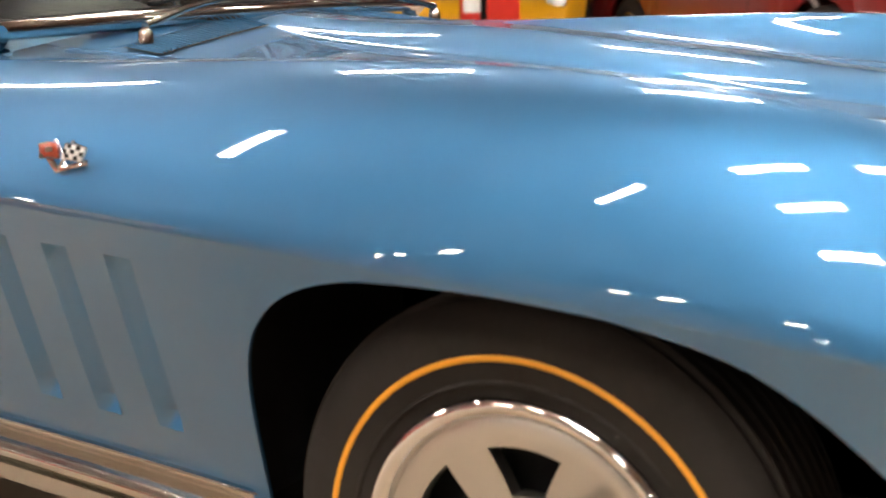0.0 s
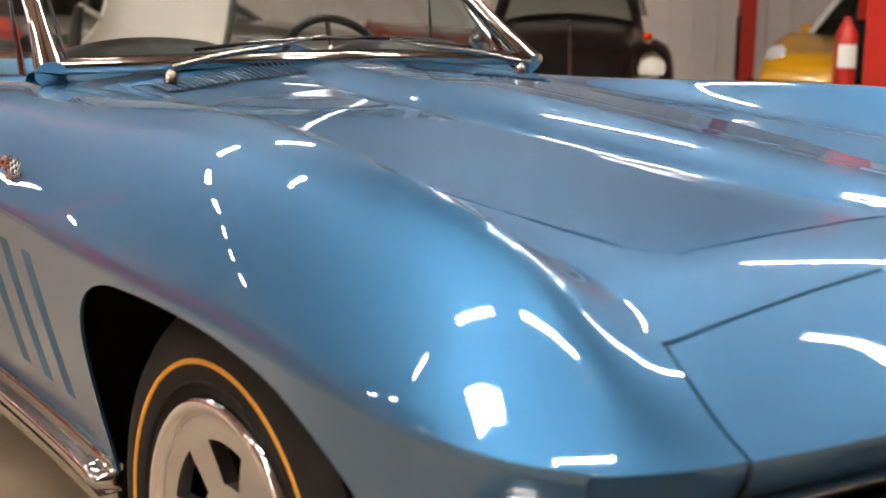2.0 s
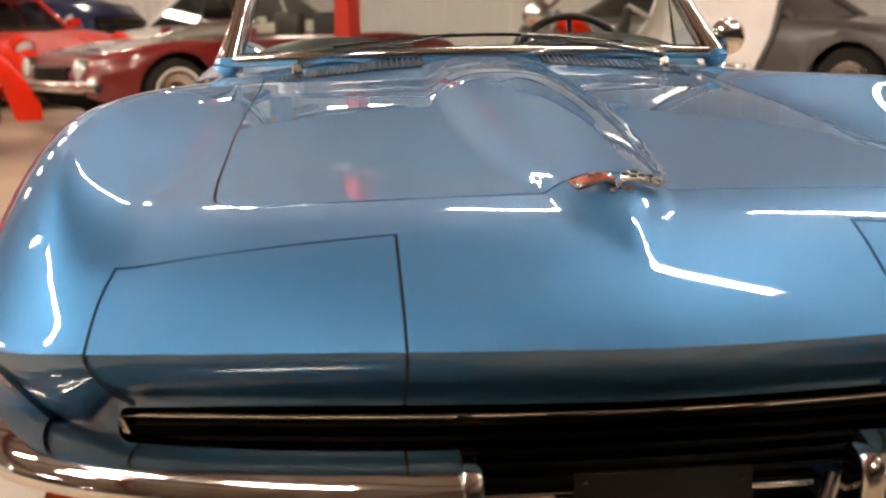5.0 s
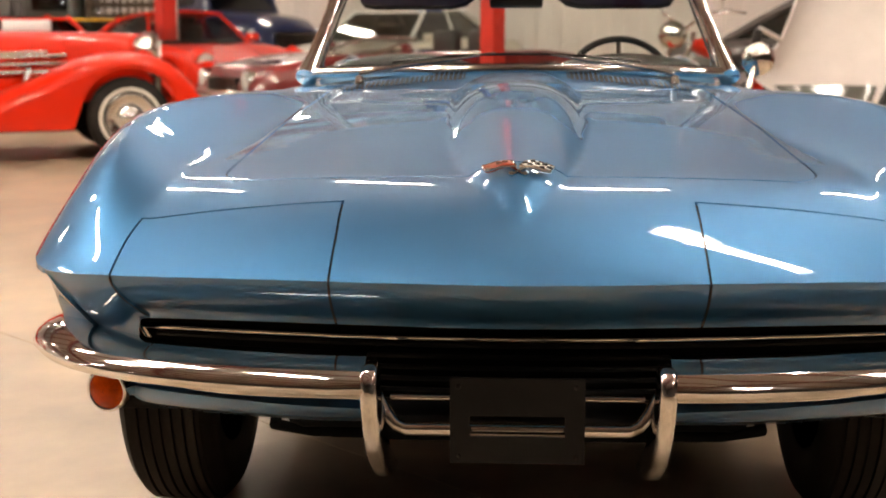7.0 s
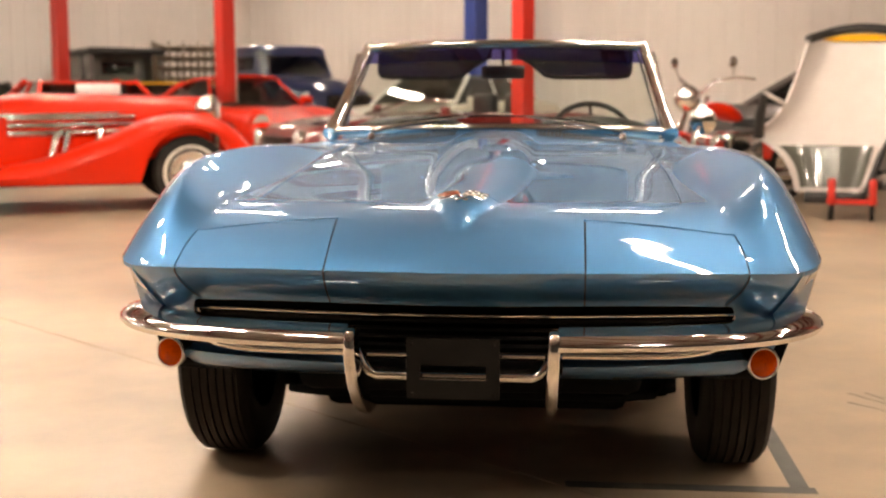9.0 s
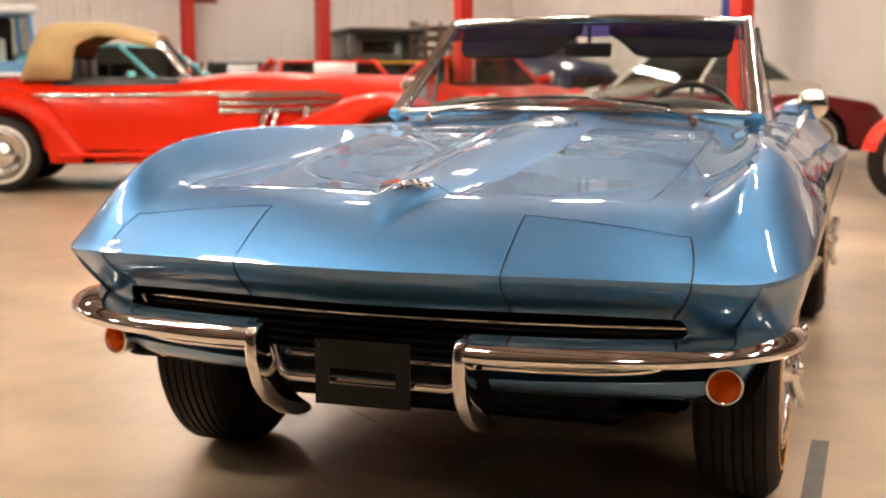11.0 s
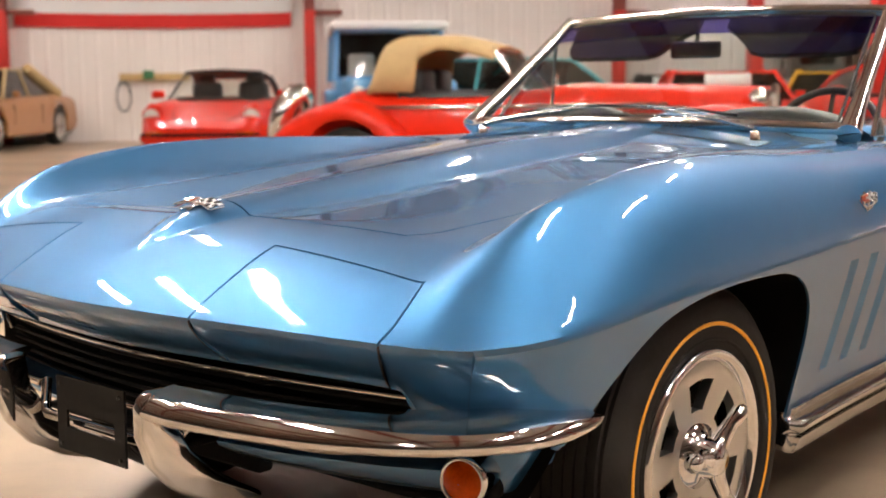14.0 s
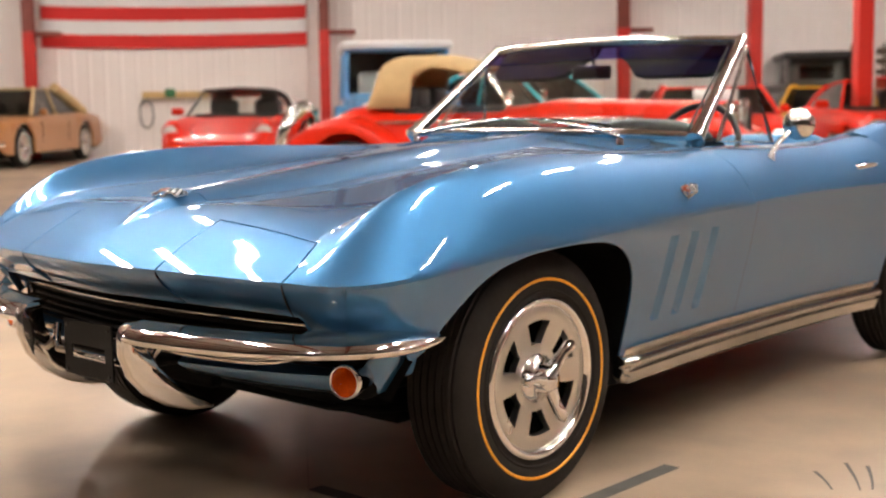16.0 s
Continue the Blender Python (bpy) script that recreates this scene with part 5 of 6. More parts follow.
# -- the long red roadster with a tan hood --
def classic_roadster(m):
    e = thing("classic_roadster", "bright red long-fendered roadster with a tan canvas top", "car", m=m)
    # axis: front axle y = 0, rear axle y = 3.0
    wfun = pchip([-0.65, 0.1, 1.1, 1.8, 3.0, 3.7], [0.26, 0.36, 0.58, 0.66, 0.64, 0.42])
    tfun = pchip([-0.65, 0.0, 1.0, 1.4, 2.4, 3.0, 3.7], [0.98, 1.00, 1.02, 0.97, 0.95, 0.98, 0.60])
    P = []
    for y in np.linspace(-0.65, 3.7, 36):
        w, t = float(wfun(y)), float(tfun(y))
        half = [(w, 0.36), (w, 0.60), (w * 0.99, t - 0.16), (w * 0.90, t - 0.05), (w * 0.6, t), (0, t + 0.02)]
        P.append([(x, y, z) for x, z in half] + [(-x, y, z) for x, z in half[-2::-1]])
    bm = grid_bm(P)
    bm.verts.ensure_lookup_table()
    bm.faces.new(bm.verts[:11])
    bm.faces.new(bm.verts[-11:])
    bmesh.ops.recalc_face_normals(bm, faces=bm.faces)
    sharpen(bm, 55)
    part("body", bm, REDCAR, e, "red body with a long bonnet")
    # radiator shell, lamps
    rad = part("radiator_shell", box_bm(-0.27, 0.27, -0.72, -0.64, 0.42, 1.02, 0.04), CHROME, e, "upright chrome radiator")
    for k in range(9):
        part("radiator_slat", box_bm(-0.20 + 0.046 * k, -0.185 + 0.046 * k, -0.735, -0.72, 0.48, 0.94), BLACK, rad)
    fz = pchip([-1.0, -0.83, -0.58, -0.36, -0.05, 0.3, 0.9, 1.6, 2.2], [0.42, 0.68, 0.82, 0.85, 0.81, 0.66, 0.46, 0.36, 0.33])
    rz = pchip([2.30, 2.45, 2.65, 2.95, 3.25, 3.50, 3.68, 3.80], [0.36, 0.58, 0.78, 0.89, 0.86, 0.75, 0.61, 0.46])
    for s in (-1, 1):
        for f, ya, yb, yc in ((fz, -1.0, 2.2, -0.38), (rz, 2.30, 3.80, 3.0)):
            P = []
            for y in np.linspace(ya, yb, 34):
                z = float(f(y))
                d = abs(y - yc)
                zl = max(0.26, 0.34 + math.sqrt(max(0, 0.40**2 - d * d))) if d < 0.40 else 0.26
                zl = min(zl, z - 0.03)
                P.append([(s * 0.46, y, z - 0.10), (s * 0.50, y, z - 0.02), (s * 0.62, y, z + 0.015), (s * 0.76, y, z - 0.005), (s * 0.845, y, z - 0.06), (s * 0.86, y, max(zl, z - 0.14)), (s * 0.845, y, zl)])
            bm = grid_bm(P)
            bmesh.ops.recalc_face_normals(bm, faces=bm.faces)
            part("fender", bm, REDCAR, e, "sweeping red fender")
        part("running_board", box_bm(s * 0.76 - 0.12, s * 0.76 + 0.12, 1.0, 2.5, 0.30, 0.34, 0.012), REDCAR, e)
        part("side_trim", tube_bm([(s * (float(wfun(y)) + 0.006), y, 0.86 - 0.01 * y) for y in np.linspace(0.2, 3.2, 14)], 0.016, 6), STEEL, e, "chrome side strip")
        for za, zb_ in ((0.80, 0.845), (0.735, 0.785), (0.66, 0.72)):
            lv = grid_bm([[(s * (float(wfun(y)) + q_), y, z) for q_, z in ((0.0, za), (0.016, za + 0.006), (0.016, zb_ - 0.006), (0.0, zb_))] for y in np.linspace(0.05, 1.15, 12)])
            part("bonnet_louvre", lv, STEEL, e, "polished bonnet side panel")
        for yq in (0.35, 0.62):
            part("exhaust_pipe", tube_bm([(s * 0.42, yq, 0.72), (s * 0.56, yq + 0.03, 0.68), (s * 0.60, yq + 0.08, 0.45)], 0.03, 10), CHROME, e, "chrome side exhaust")
        part("exhaust_pipe", tube_bm([(s * 0.50, 0.7, 0.70), (s * 0.60, 0.75, 0.66), (s * 0.63, 0.8, 0.45)], 0.035, 10), CHROME, e, "chrome side exhaust")
        hl = bmesh.new()
        bmesh.ops.create_uvsphere(hl, u_segments=18, v_segments=10, radius=0.115)
        bmesh.ops.translate(hl, verts=hl.verts, vec=(s * 0.42, -0.58, 0.88))
        h = part("headlamp", hl, CHROME, e)
        part("lens", box_bm(s * 0.42 - 0.07, s * 0.42 + 0.07, -0.70, -0.68, 0.81, 0.95, 0.008), LAMPGLASS, h)
        plain_wheel(e, s * 0.72, -0.38, 0.335, s, WHITEWALL)
        plain_wheel(e, s * 0.72, 3.0, 0.335, s, WHITEWALL)
        part("door_mirror", lathe_bm([(0.04, 0.001), (0.03, 0.05), (0.0, 0.06)], 12, "y"), CHROME, e).matrix_basis = pose(s * 0.74, 1.38, 1.08)
        part("horn", lathe_bm([(-0.10, 0.05), (0.0, 0.03), (0.12, 0.012)], 12, "y"), CHROME, e).matrix_basis = pose(s * 0.28, -0.75, 0.66)
    for yy, zz in ((-1.0, 0.42), (3.92, 0.42)):
        part("bumper", tube_bm([(-0.80, yy + 0.05, zz), (-0.4, yy, zz), (0.4, yy, zz), (0.80, yy + 0.05, zz)], 0.045, 10), CHROME, e)
    part("underbody", box_bm(-0.45, 0.45, -0.6, 3.6, 0.22, 0.45, 0.03), BLACK, e)
    # spare wheel behind, luggage rack
    sp = lathe_bm([(-0.09, 0.20), (-0.09, 0.30), (0, 0.335), (0.09, 0.30), (0.09, 0.20), (0.03, 0.12), (0.05, 0.001)], 24, "y")
    part("spare_wheel", sp, CHROME, e).matrix_basis = pose(0, 3.85, 0.74, 20)
    # screen and tan top
    q = [(0.56, 1.44, 0.98), (0.50, 1.72, 1.34), (-0.50, 1.72, 1.34), (-0.56, 1.44, 0.98)]
    part("screen_frame", tube_bm(q, 0.022, 8), CHROME, e, "chrome windscreen frame")
    g = bmesh.new()
    g.faces.new([g.verts.new(p) for p in q])
    part("windscreen", g, DARKGLASS, e)
    tw = pchip([1.68, 1.9, 2.2, 2.5, 2.68, 2.78, 2.86], [1.36, 1.42, 1.47, 1.47, 1.42, 1.24, 0.98])
    P = []
    for y in np.linspace(1.68, 2.86, 28):
        z = float(tw(y))
        low = 0.97 if y > 2.42 else z - 0.12 - 0.10 * max(0.0, (y - 2.2) / 0.22)
        low = min(low, z - 0.02)
        w = 0.60
        half = [(w, low), (w * 0.99, (low + z) / 2), (w * 0.93, z - 0.03), (w * 0.7, z), (0, z + 0.02)]
        P.append([(x, y, zz) for x, zz in half] + [(-x, y, zz) for x, zz in half[-2::-1]])
    bm = grid_bm(P)
    bmesh.ops.recalc_face_normals(bm, faces=bm.faces)
    bmesh.ops.solidify(bm, geom=bm.faces[:], thickness=0.012)
    part("canvas_top", bm, TANTOP, e, "tan canvas folding top")
    part("cockpit", box_bm(-0.54, 0.54, 1.5, 2.6, 0.70, 0.985, 0.03), VINYL, e)
    for s in (-1, 1):
        part("seat_back", box_bm(s * 0.28 - 0.22, s * 0.28 + 0.22, 2.36, 2.50, 0.8, 1.18, 0.05), VINYL, e)
    return e


# nose direction of the roadster, from its rear wheel to its front wheel
classic_roadster(facing(-3.75, 7.85, -65.0))


def rear_engined_coupe(label, m, paint, topm, open_roof=False):
    """A low rounded coupe with its nose towards -y and the round lamps at the fenders' ends."""
    e = thing("sports_coupe", label, "car", m=m)
    L, yf, wb, R = 4.2, -0.86, 2.27, 0.31
    yr = yf + L
    zmid = pchip([yf, yf + 0.12, -0.45, 0.0, 0.55, 1.2, 1.9, 2.6, 3.0, yr - 0.1, yr], [0.50, 0.56, 0.63, 0.71, 0.80, 0.85, 0.87, 0.87, 0.80, 0.62, 0.55])
    zfen = pchip([yf, yf + 0.10, -0.55, -0.15, 0.35, 1.0, 1.9, 2.4, 2.9, yr - 0.1, yr], [0.50, 0.58, 0.745, 0.80, 0.84, 0.86, 0.88, 0.89, 0.82, 0.62, 0.55])
    hw = pchip([yf, yf + 0.10, -0.5, 0.0, 0.8, 1.6, 2.27, 2.9, yr - 0.12, yr], [0.62, 0.72, 0.79, 0.815, 0.815, 0.83, 0.86, 0.83, 0.72, 0.62])
    A = R + 0.05

    def low(y):
        for yc in (0.0, wb):
            d = abs(y - yc)
            if d < A:
                return max(0.22, R + math.sqrt(A * A - d * d) * 0.96)
        return 0.22
    ys = sorted(set([round(v, 4) for v in np.linspace(yf, yr, 54)] + [round(c + q * A * k, 4) for c in (0.0, wb) for q in (-1, 1) for k in (0.86, 0.95, 1.0)]))
    P = []
    for y in ys:
        w, zm, zf, zl = float(hw(y)), float(zmid(y)), float(zfen(y)), low(y)
        half = [(w - 0.06, min(zl + 0.01, zf - 0.05)), (w - 0.01, min(zl, zf - 0.05)), (w, zl + (zf - zl) * 0.4), (w * 0.985, zl + (zf - zl) * 0.7), (w * 0.95, zf - 0.035), (w * 0.88, zf - 0.004), (w * 0.80, zf), (w * 0.70, zf - 0.4 * (zf - zm)), (w * 0.58, zm + 0.004), (w * 0.30, zm + 0.012), (0.0, zm + 0.016)]
        P.append([(x, y, z) for x, z in half] + [(-x, y, z) for x, z in half[-2::-1]])
    bm = grid_bm(P)
    bm.verts.ensure_lookup_table()
    n = len(P[0])
    bm.faces.new(bm.verts[:n])
    bm.faces.new(bm.verts[-n:])
    bmesh.ops.recalc_face_normals(bm, faces=bm.faces)
    sharpen(bm, 55)
    part("body", bm, paint, e)
    part("underbody", box_bm(-0.66, 0.66, yf + 0.25, yr - 0.3, 0.17, 0.45, 0.03), BLACK, e)
    part("lower_lip", box_bm(-0.60, 0.60, yf - 0.015, yf + 0.10, 0.20, 0.30, 0.02), BLACK, e, "black air intake under the nose")
    part("bonnet_seam", tube_bm([(x, -0.72 + 1.2 * v, float(zmid(-0.72 + 1.2 * v)) + 0.008) for x, v in ((-0.50, 1), (-0.47, 0.5), (-0.36, 0.1), (0, 0.0), (0.36, 0.1), (0.47, 0.5), (0.50, 1))], 0.005, 5), SEAL, e)
    # greenhouse: base ring, roof ring and the posts between
    y0, y1, y2, y3 = 0.62, 1.22, 1.95, 3.0
    zb, zt, wb_, wt = 0.86, 1.26, 0.70, 0.52
    q = [(wb_, y0 + 0.10, zb - 0.02), (wt, y1, zt - 0.03), (0, y1 - 0.06, zt), (-wt, y1, zt - 0.03), (-wb_, y0 + 0.10, zb - 0.02), (0, y0 - 0.06, zb - 0.01)]
    ws_ = grid_bm([[(wb_ * u, y0 + 0.10 * u * u, zb - 0.02), (wt * u, y1 + 0.05 * u * u - 0.05, zt - 0.03 * u * u)] for u in np.linspace(-1, 1, 9)])
    part("windscreen", ws_, GLASS, e)
    part("screen_frame", tube_bm(q[:5], 0.022, 8), topm, e)
    part("dashboard", box_bm(-0.62, 0.62, y0 + 0.25, y0 + 0.50, zb - 0.10, zb + 0.03, 0.03), VINYL, e)
    for s in (-1, 1):
        part("seat", box_bm(s * 0.34 - 0.22, s * 0.34 + 0.22, 1.75, 1.90, zb - 0.08, zb + 0.24, 0.06), VINYL, e)
        part("head_restraint", box_bm(s * 0.34 - 0.12, s * 0.34 + 0.12, 1.79, 1.88, zb + 0.22, zb + 0.34, 0.04), VINYL, e)
        part("door_mirror", box_bm(s * 0.88 - 0.09, s * 0.88 + 0.09, y0 + 0.30, y0 + 0.40, zb + 0.01, zb + 0.12, 0.03), paint, e)
    roof = grid_bm([[(wt * u * (1.03 + 0.12 * v), y1 - 0.05 + (y3 - y1 + 0.05) * v, (zt + 0.035 * (1 - u * u)) * (1 - v ** 2.2) + (zb - 0.02) * v ** 2.2 - 0.02) for u in np.linspace(-1, 1, 9)] for v in np.linspace(0, 0.52, 8)])
    back = grid_bm([[(wt * u * (1.03 + 0.12 * v), y1 - 0.05 + (y3 - y1 + 0.05) * v, (zt + 0.035 * (1 - u * u)) * (1 - v ** 2.2) + (zb - 0.02) * v ** 2.2 - 0.02) for u in np.linspace(-0.9, 0.9, 9)] for v in np.linspace(0.52, 1, 8)])
    part("rear_window", back, GLASS, e)
    for s in (-1, 1):
        part("pillar", tube_bm([(s * wt * (1.0 + 0.12 * v), y1 - 0.05 + (y3 - y1 + 0.05) * v, zt * (1 - v ** 2.2) + (zb - 0.02) * v ** 2.2 - 0.03) for v in np.linspace(0.48, 1, 8)], 0.05, 8), topm, e)
    r = bmesh.ops.extrude_face_region(roof, geom=roof.faces[:])
    bmesh.ops.translate(roof, verts=[g for g in r["geom"] if isinstance(g, bmesh.types.BMVert)], vec=(0, 0, -0.03))
    bmesh.ops.recalc_face_normals(roof, faces=roof.faces)
    part("roof", roof, topm, e, "dark soft top" if open_roof else "")
    if not open_roof:
        for s in (-1, 1):
            sg = bmesh.new()
            sg.faces.new([sg.verts.new(p) for p in ((s * wb_, y0 + 0.16, zb), (s * wt * 1.02, y1 + 0.02, zt - 0.06), (s * wt * 1.08, 2.2, zt - 0.12), (s * wb_ * 0.9, 2.7, zb + 0.01))])
            part("side_window", sg, DARKGLASS, e, smooth=False)
    # round lamps in the fender ends
    for s in (-1, 1):
        lm = pose(s * 0.635, -0.63, 0.665, 24)
        lb = lathe_bm([(0.16, 0.105), (0.0, 0.122), (-0.02, 0.118), (-0.024, 0.106)], 24, "y")
        bmesh.ops.transform(lb, matrix=lm, verts=lb.verts)
        h = part("headlamp", lb, paint, e, "round headlamp set in the fender")
        lb = lathe_bm([(-0.012, 0.108), (-0.030, 0.08), (-0.040, 0.04), (-0.043, 0.001)], 24, "y")
        bmesh.ops.transform(lb, matrix=lm, verts=lb.verts)
        part("lens", lb, LAMPGLASS, h)
        part("indicator", box_bm(s * 0.56 - 0.11, s * 0.56 + 0.11, yf - 0.005, yf + 0.10, 0.425, 0.475, 0.015), AMBER, e)
        part("tail_lamp", box_bm(s * 0.56 - 0.12, s * 0.56 + 0.12, yr - 0.06, yr + 0.006, 0.52, 0.58, 0.015), FLAGRED, e)
        for yc in (0.0, wb):
            plain_wheel(e, s * 0.72, yc, R, s)
    for yy, sg in ((yf, -1), (yr, 1)):
        bar = part("bumper", tube_bm([(0.74 * u, yy + sg * (0.05 - 0.17 * abs(u) ** 3), 0.385) for u in np.linspace(-1, 1, 15)], 0.05, 10), paint, e)
        part("bumper_strip", tube_bm([(0.745 * u, yy + sg * (0.085 - 0.17 * abs(u) ** 3), 0.425) for u in np.linspace(-1, 1, 15)], 0.022, 8), BLACK, bar, "black rubber strip")
    return e


rear_engined_coupe("bright red low sports car with a dark soft top", towards(-11.44, 8.57, 2.0, -2.0, -10), REDCAR, VINYL, True)
motor_car("coupe", "dark brown car with a white card by the wall", towards(-10.2, 18.0, 1.0, -3.0, 0), GREY, L=4.4, W=1.75, shoulder=(0.66, 0.80, 0.86, 0.88, 0.80), roof=1.22, sign=True, taper=0.72)
rear_engined_coupe("bright red low coupe with round headlamps beside a red post", towards(-3.58, 13.15, 0.26, -3.6, 27), REDCAR, REDCAR)
motor_car("coupe", "red coupe with a white card behind its windscreen", towards(-5.35, 11.5, 0.26, -3.6, 15), REDCAR, L=4.2, W=1.75, shoulder=(0.66, 0.80, 0.86, 0.88, 0.80), roof=1.20, sign=True, taper=0.70)
motor_car("sedan", "tan metallic hardtop coupe with whitewall tyres by the wall", towards(-17.45, 7.95, -15.65, 5.65), TAN, L=4.85, W=1.80, wb=2.9, over=0.90, tyre=0.345, shoulder=(0.76, 0.84, 0.88, 0.90, 0.92, 0.84), cabin=(0.28, 0.41, 0.60, 0.80), roof=1.38, top=TANTOP, band=WHITEWALL, taper=0.70, round_=0.4, rear_post=0.10)
motor_car("hatchback", "dark grey small car parked behind a red one", towards(-12.6, 14.6, 1.6, -2.6, 10), GREY, L=4.2, W=1.68, shoulder=(0.66, 0.80, 0.86, 0.88, 0.82), roof=1.36, taper=0.72)
motor_car("convertible", "teal open car with a tan folded top", towards(-7.5, 12.4, 2.0, -2.3, 60), TEAL, L=4.8, W=1.85, wb=2.9, shoulder=(0.80, 0.90, 0.95, 0.95, 0.88), roof=1.42, taper=0.74, round_=0.4)
motor_car("convertible", "cream soft-top car seen through a windscreen", towards(-2.4, 15.1, 0.2, -3.6, -38), CREAM, L=4.6, W=1.75, shoulder=(0.70, 0.82, 0.88, 0.90, 0.84), roof=1.30, top=WHITEPAINT, taper=0.70, round_=0.5)
motor_car("vintage_car", "deep red vintage car with bright chrome", towards(7.6, 1.2, -1.9, -0.6, 40), DEEPRED, L=4.7, W=1.85, wb=2.8, shoulder=(0.80, 0.95, 1.02, 1.00, 0.85), hump=0.10, roof=1.5, taper=0.70, round_=0.8, tyre=0.35)
motor_car("sports_car_yellow", "yellow sports car with a light-coloured screen cover", towards(8.75, 5.4, -1.7, -1.0, -14), YELLOW, L=4.5, W=2.0, wb=2.6, shoulder=(0.66, 0.80, 0.88, 0.88, 0.80), hump=0.10, roof=1.34, top=PAPER, taper=0.70, round_=0.9, grille=False, front="bug", sign=True)

def beetle(label, m, paint):
    """A small round-backed saloon with separate bulbous fenders, nose towards -y."""
    e = thing("vintage_car", label, "car", m=m)
    top = pchip([-0.66, -0.56, -0.30, 0.10, 0.50, 0.62, 0.95, 1.35, 1.8, 2.4, 2.9, 3.3], [0.46, 0.60, 0.79, 0.92, 0.98, 1.00, 1.37, 1.48, 1.47, 1.26, 0.92, 0.50])
    wid = pchip([-0.66, -0.50, -0.2, 0.3, 0.8, 2.2, 2.9, 3.3], [0.26, 0.38, 0.50, 0.60, 0.66, 0.66, 0.5, 0.26])
    P = []
    for y in np.linspace(-0.66, 3.3, 52):
        w, t = float(wid(y)), float(top(y))
        zs = min(0.60, t - 0.16)
        half = [(w, 0.26), (w, zs), (w * 0.985, zs + (t - zs) * 0.35), (w * 0.90, zs + (t - zs) * 0.68), (w * 0.70, zs + (t - zs) * 0.90), (w * 0.38, t - 0.012), (0, t)]
        P.append([(x, y, z) for x, z in half] + [(-x, y, z) for x, z in half[-2::-1]])
    bm = grid_bm(P)
    bm.verts.ensure_lookup_table()
    bm.faces.new(bm.verts[:13])
    bm.faces.new(bm.verts[-13:])
    bmesh.ops.recalc_face_normals(bm, faces=bm.faces)
    part("body", bm, paint, e)
    g = grid_bm([[(u * (0.52 - 0.10 * v), 0.60 + 0.33 * v - 0.03, 1.01 + 0.36 * v - 0.06 * u * u + 0.012) for u in np.linspace(-1, 1, 9)] for v in (0, 1)])
    part("windscreen", g, INNERGLASS, e)
    part("bonnet_strip", tube_bm([(0, y, float(top(y)) + 0.004) for y in np.linspace(-0.60, 0.50, 14)], 0.012, 6), CHROME, e, "chrome strip along the bonnet")
    part("bonnet_handle", box_bm(-0.05, 0.05, -0.665, -0.62, 0.50, 0.54, 0.012), CHROME, e)
    for s in (-1, 1):
        sg = bmesh.new()
        sg.faces.new([sg.verts.new(p) for p in ((s * 0.668, 0.85, 1.0), (s * 0.60, 1.02, 1.30), (s * 0.60, 1.85, 1.30), (s * 0.665, 2.1, 1.0))])
        part("side_window", sg, INNERGLASS, e, smooth=False)
        part("running_board", box_bm(s * 0.72 - 0.09, s * 0.72 + 0.09, 0.45, 1.95, 0.28, 0.33, 0.015), RUBBER, e)
        for yc in (0.0, 2.4):
            plain_wheel(e, s * 0.66, yc, 0.325, s, None, CHROME, 0.16)
            P = []
            for a in np.linspace(0.0, math.pi, 20):
                P.append([(s * x, yc + r * math.cos(a) * 1.12, 0.34 + r * math.sin(a)) for x, r in ((0.46, 0.46), (0.56, 0.50), (0.66, 0.495), (0.74, 0.455), (0.775, 0.40), (0.77, 0.355))])
            bm = grid_bm(P)
            bmesh.ops.recalc_face_normals(bm, faces=bm.faces)
            part("fender", bm, paint, e, "bulbous fender")
        lm = pose(s * 0.60, -0.46, 0.63, 18)
        lb = lathe_bm([(0.10, 0.09), (-0.01, 0.108), (-0.03, 0.100)], 22, "y")
        bmesh.ops.transform(lb, matrix=lm, verts=lb.verts)
        h = part("headlamp", lb, CHROME, e)
        lb = lathe_bm([(-0.024, 0.10), (-0.045, 0.06), (-0.052, 0.001)], 22, "y")
        bmesh.ops.transform(lb, matrix=lm, verts=lb.verts)
        part("lens", lb, LAMPGLASS, h)
        part("indicator_base", box_bm(s * 0.58 - 0.035, s * 0.58 + 0.035, -0.30, -0.14, 0.79, 0.84, 0.018), CHROME, e)
        part("indicator", box_bm(s * 0.58 - 0.032, s * 0.58 + 0.032, -0.31, -0.18, 0.83, 0.885, 0.022), AMBER, e, "amber indicator on the fender")
        part("bumper_guard", box_bm(s * 0.32 - 0.03, s * 0.32 + 0.03, -0.90, -0.84, 0.30, 0.52, 0.02), CHROME, e)
    for yy, sg_ in ((-0.80, -1), (3.45, 1)):
        part("bumper", tube_bm([(0.76 * u, yy + sg_ * 0.06 * (1 - 2.2 * u * u), 0.40) for u in np.linspace(-1, 1, 13)], 0.045, 10), CHROME, e)
    return e


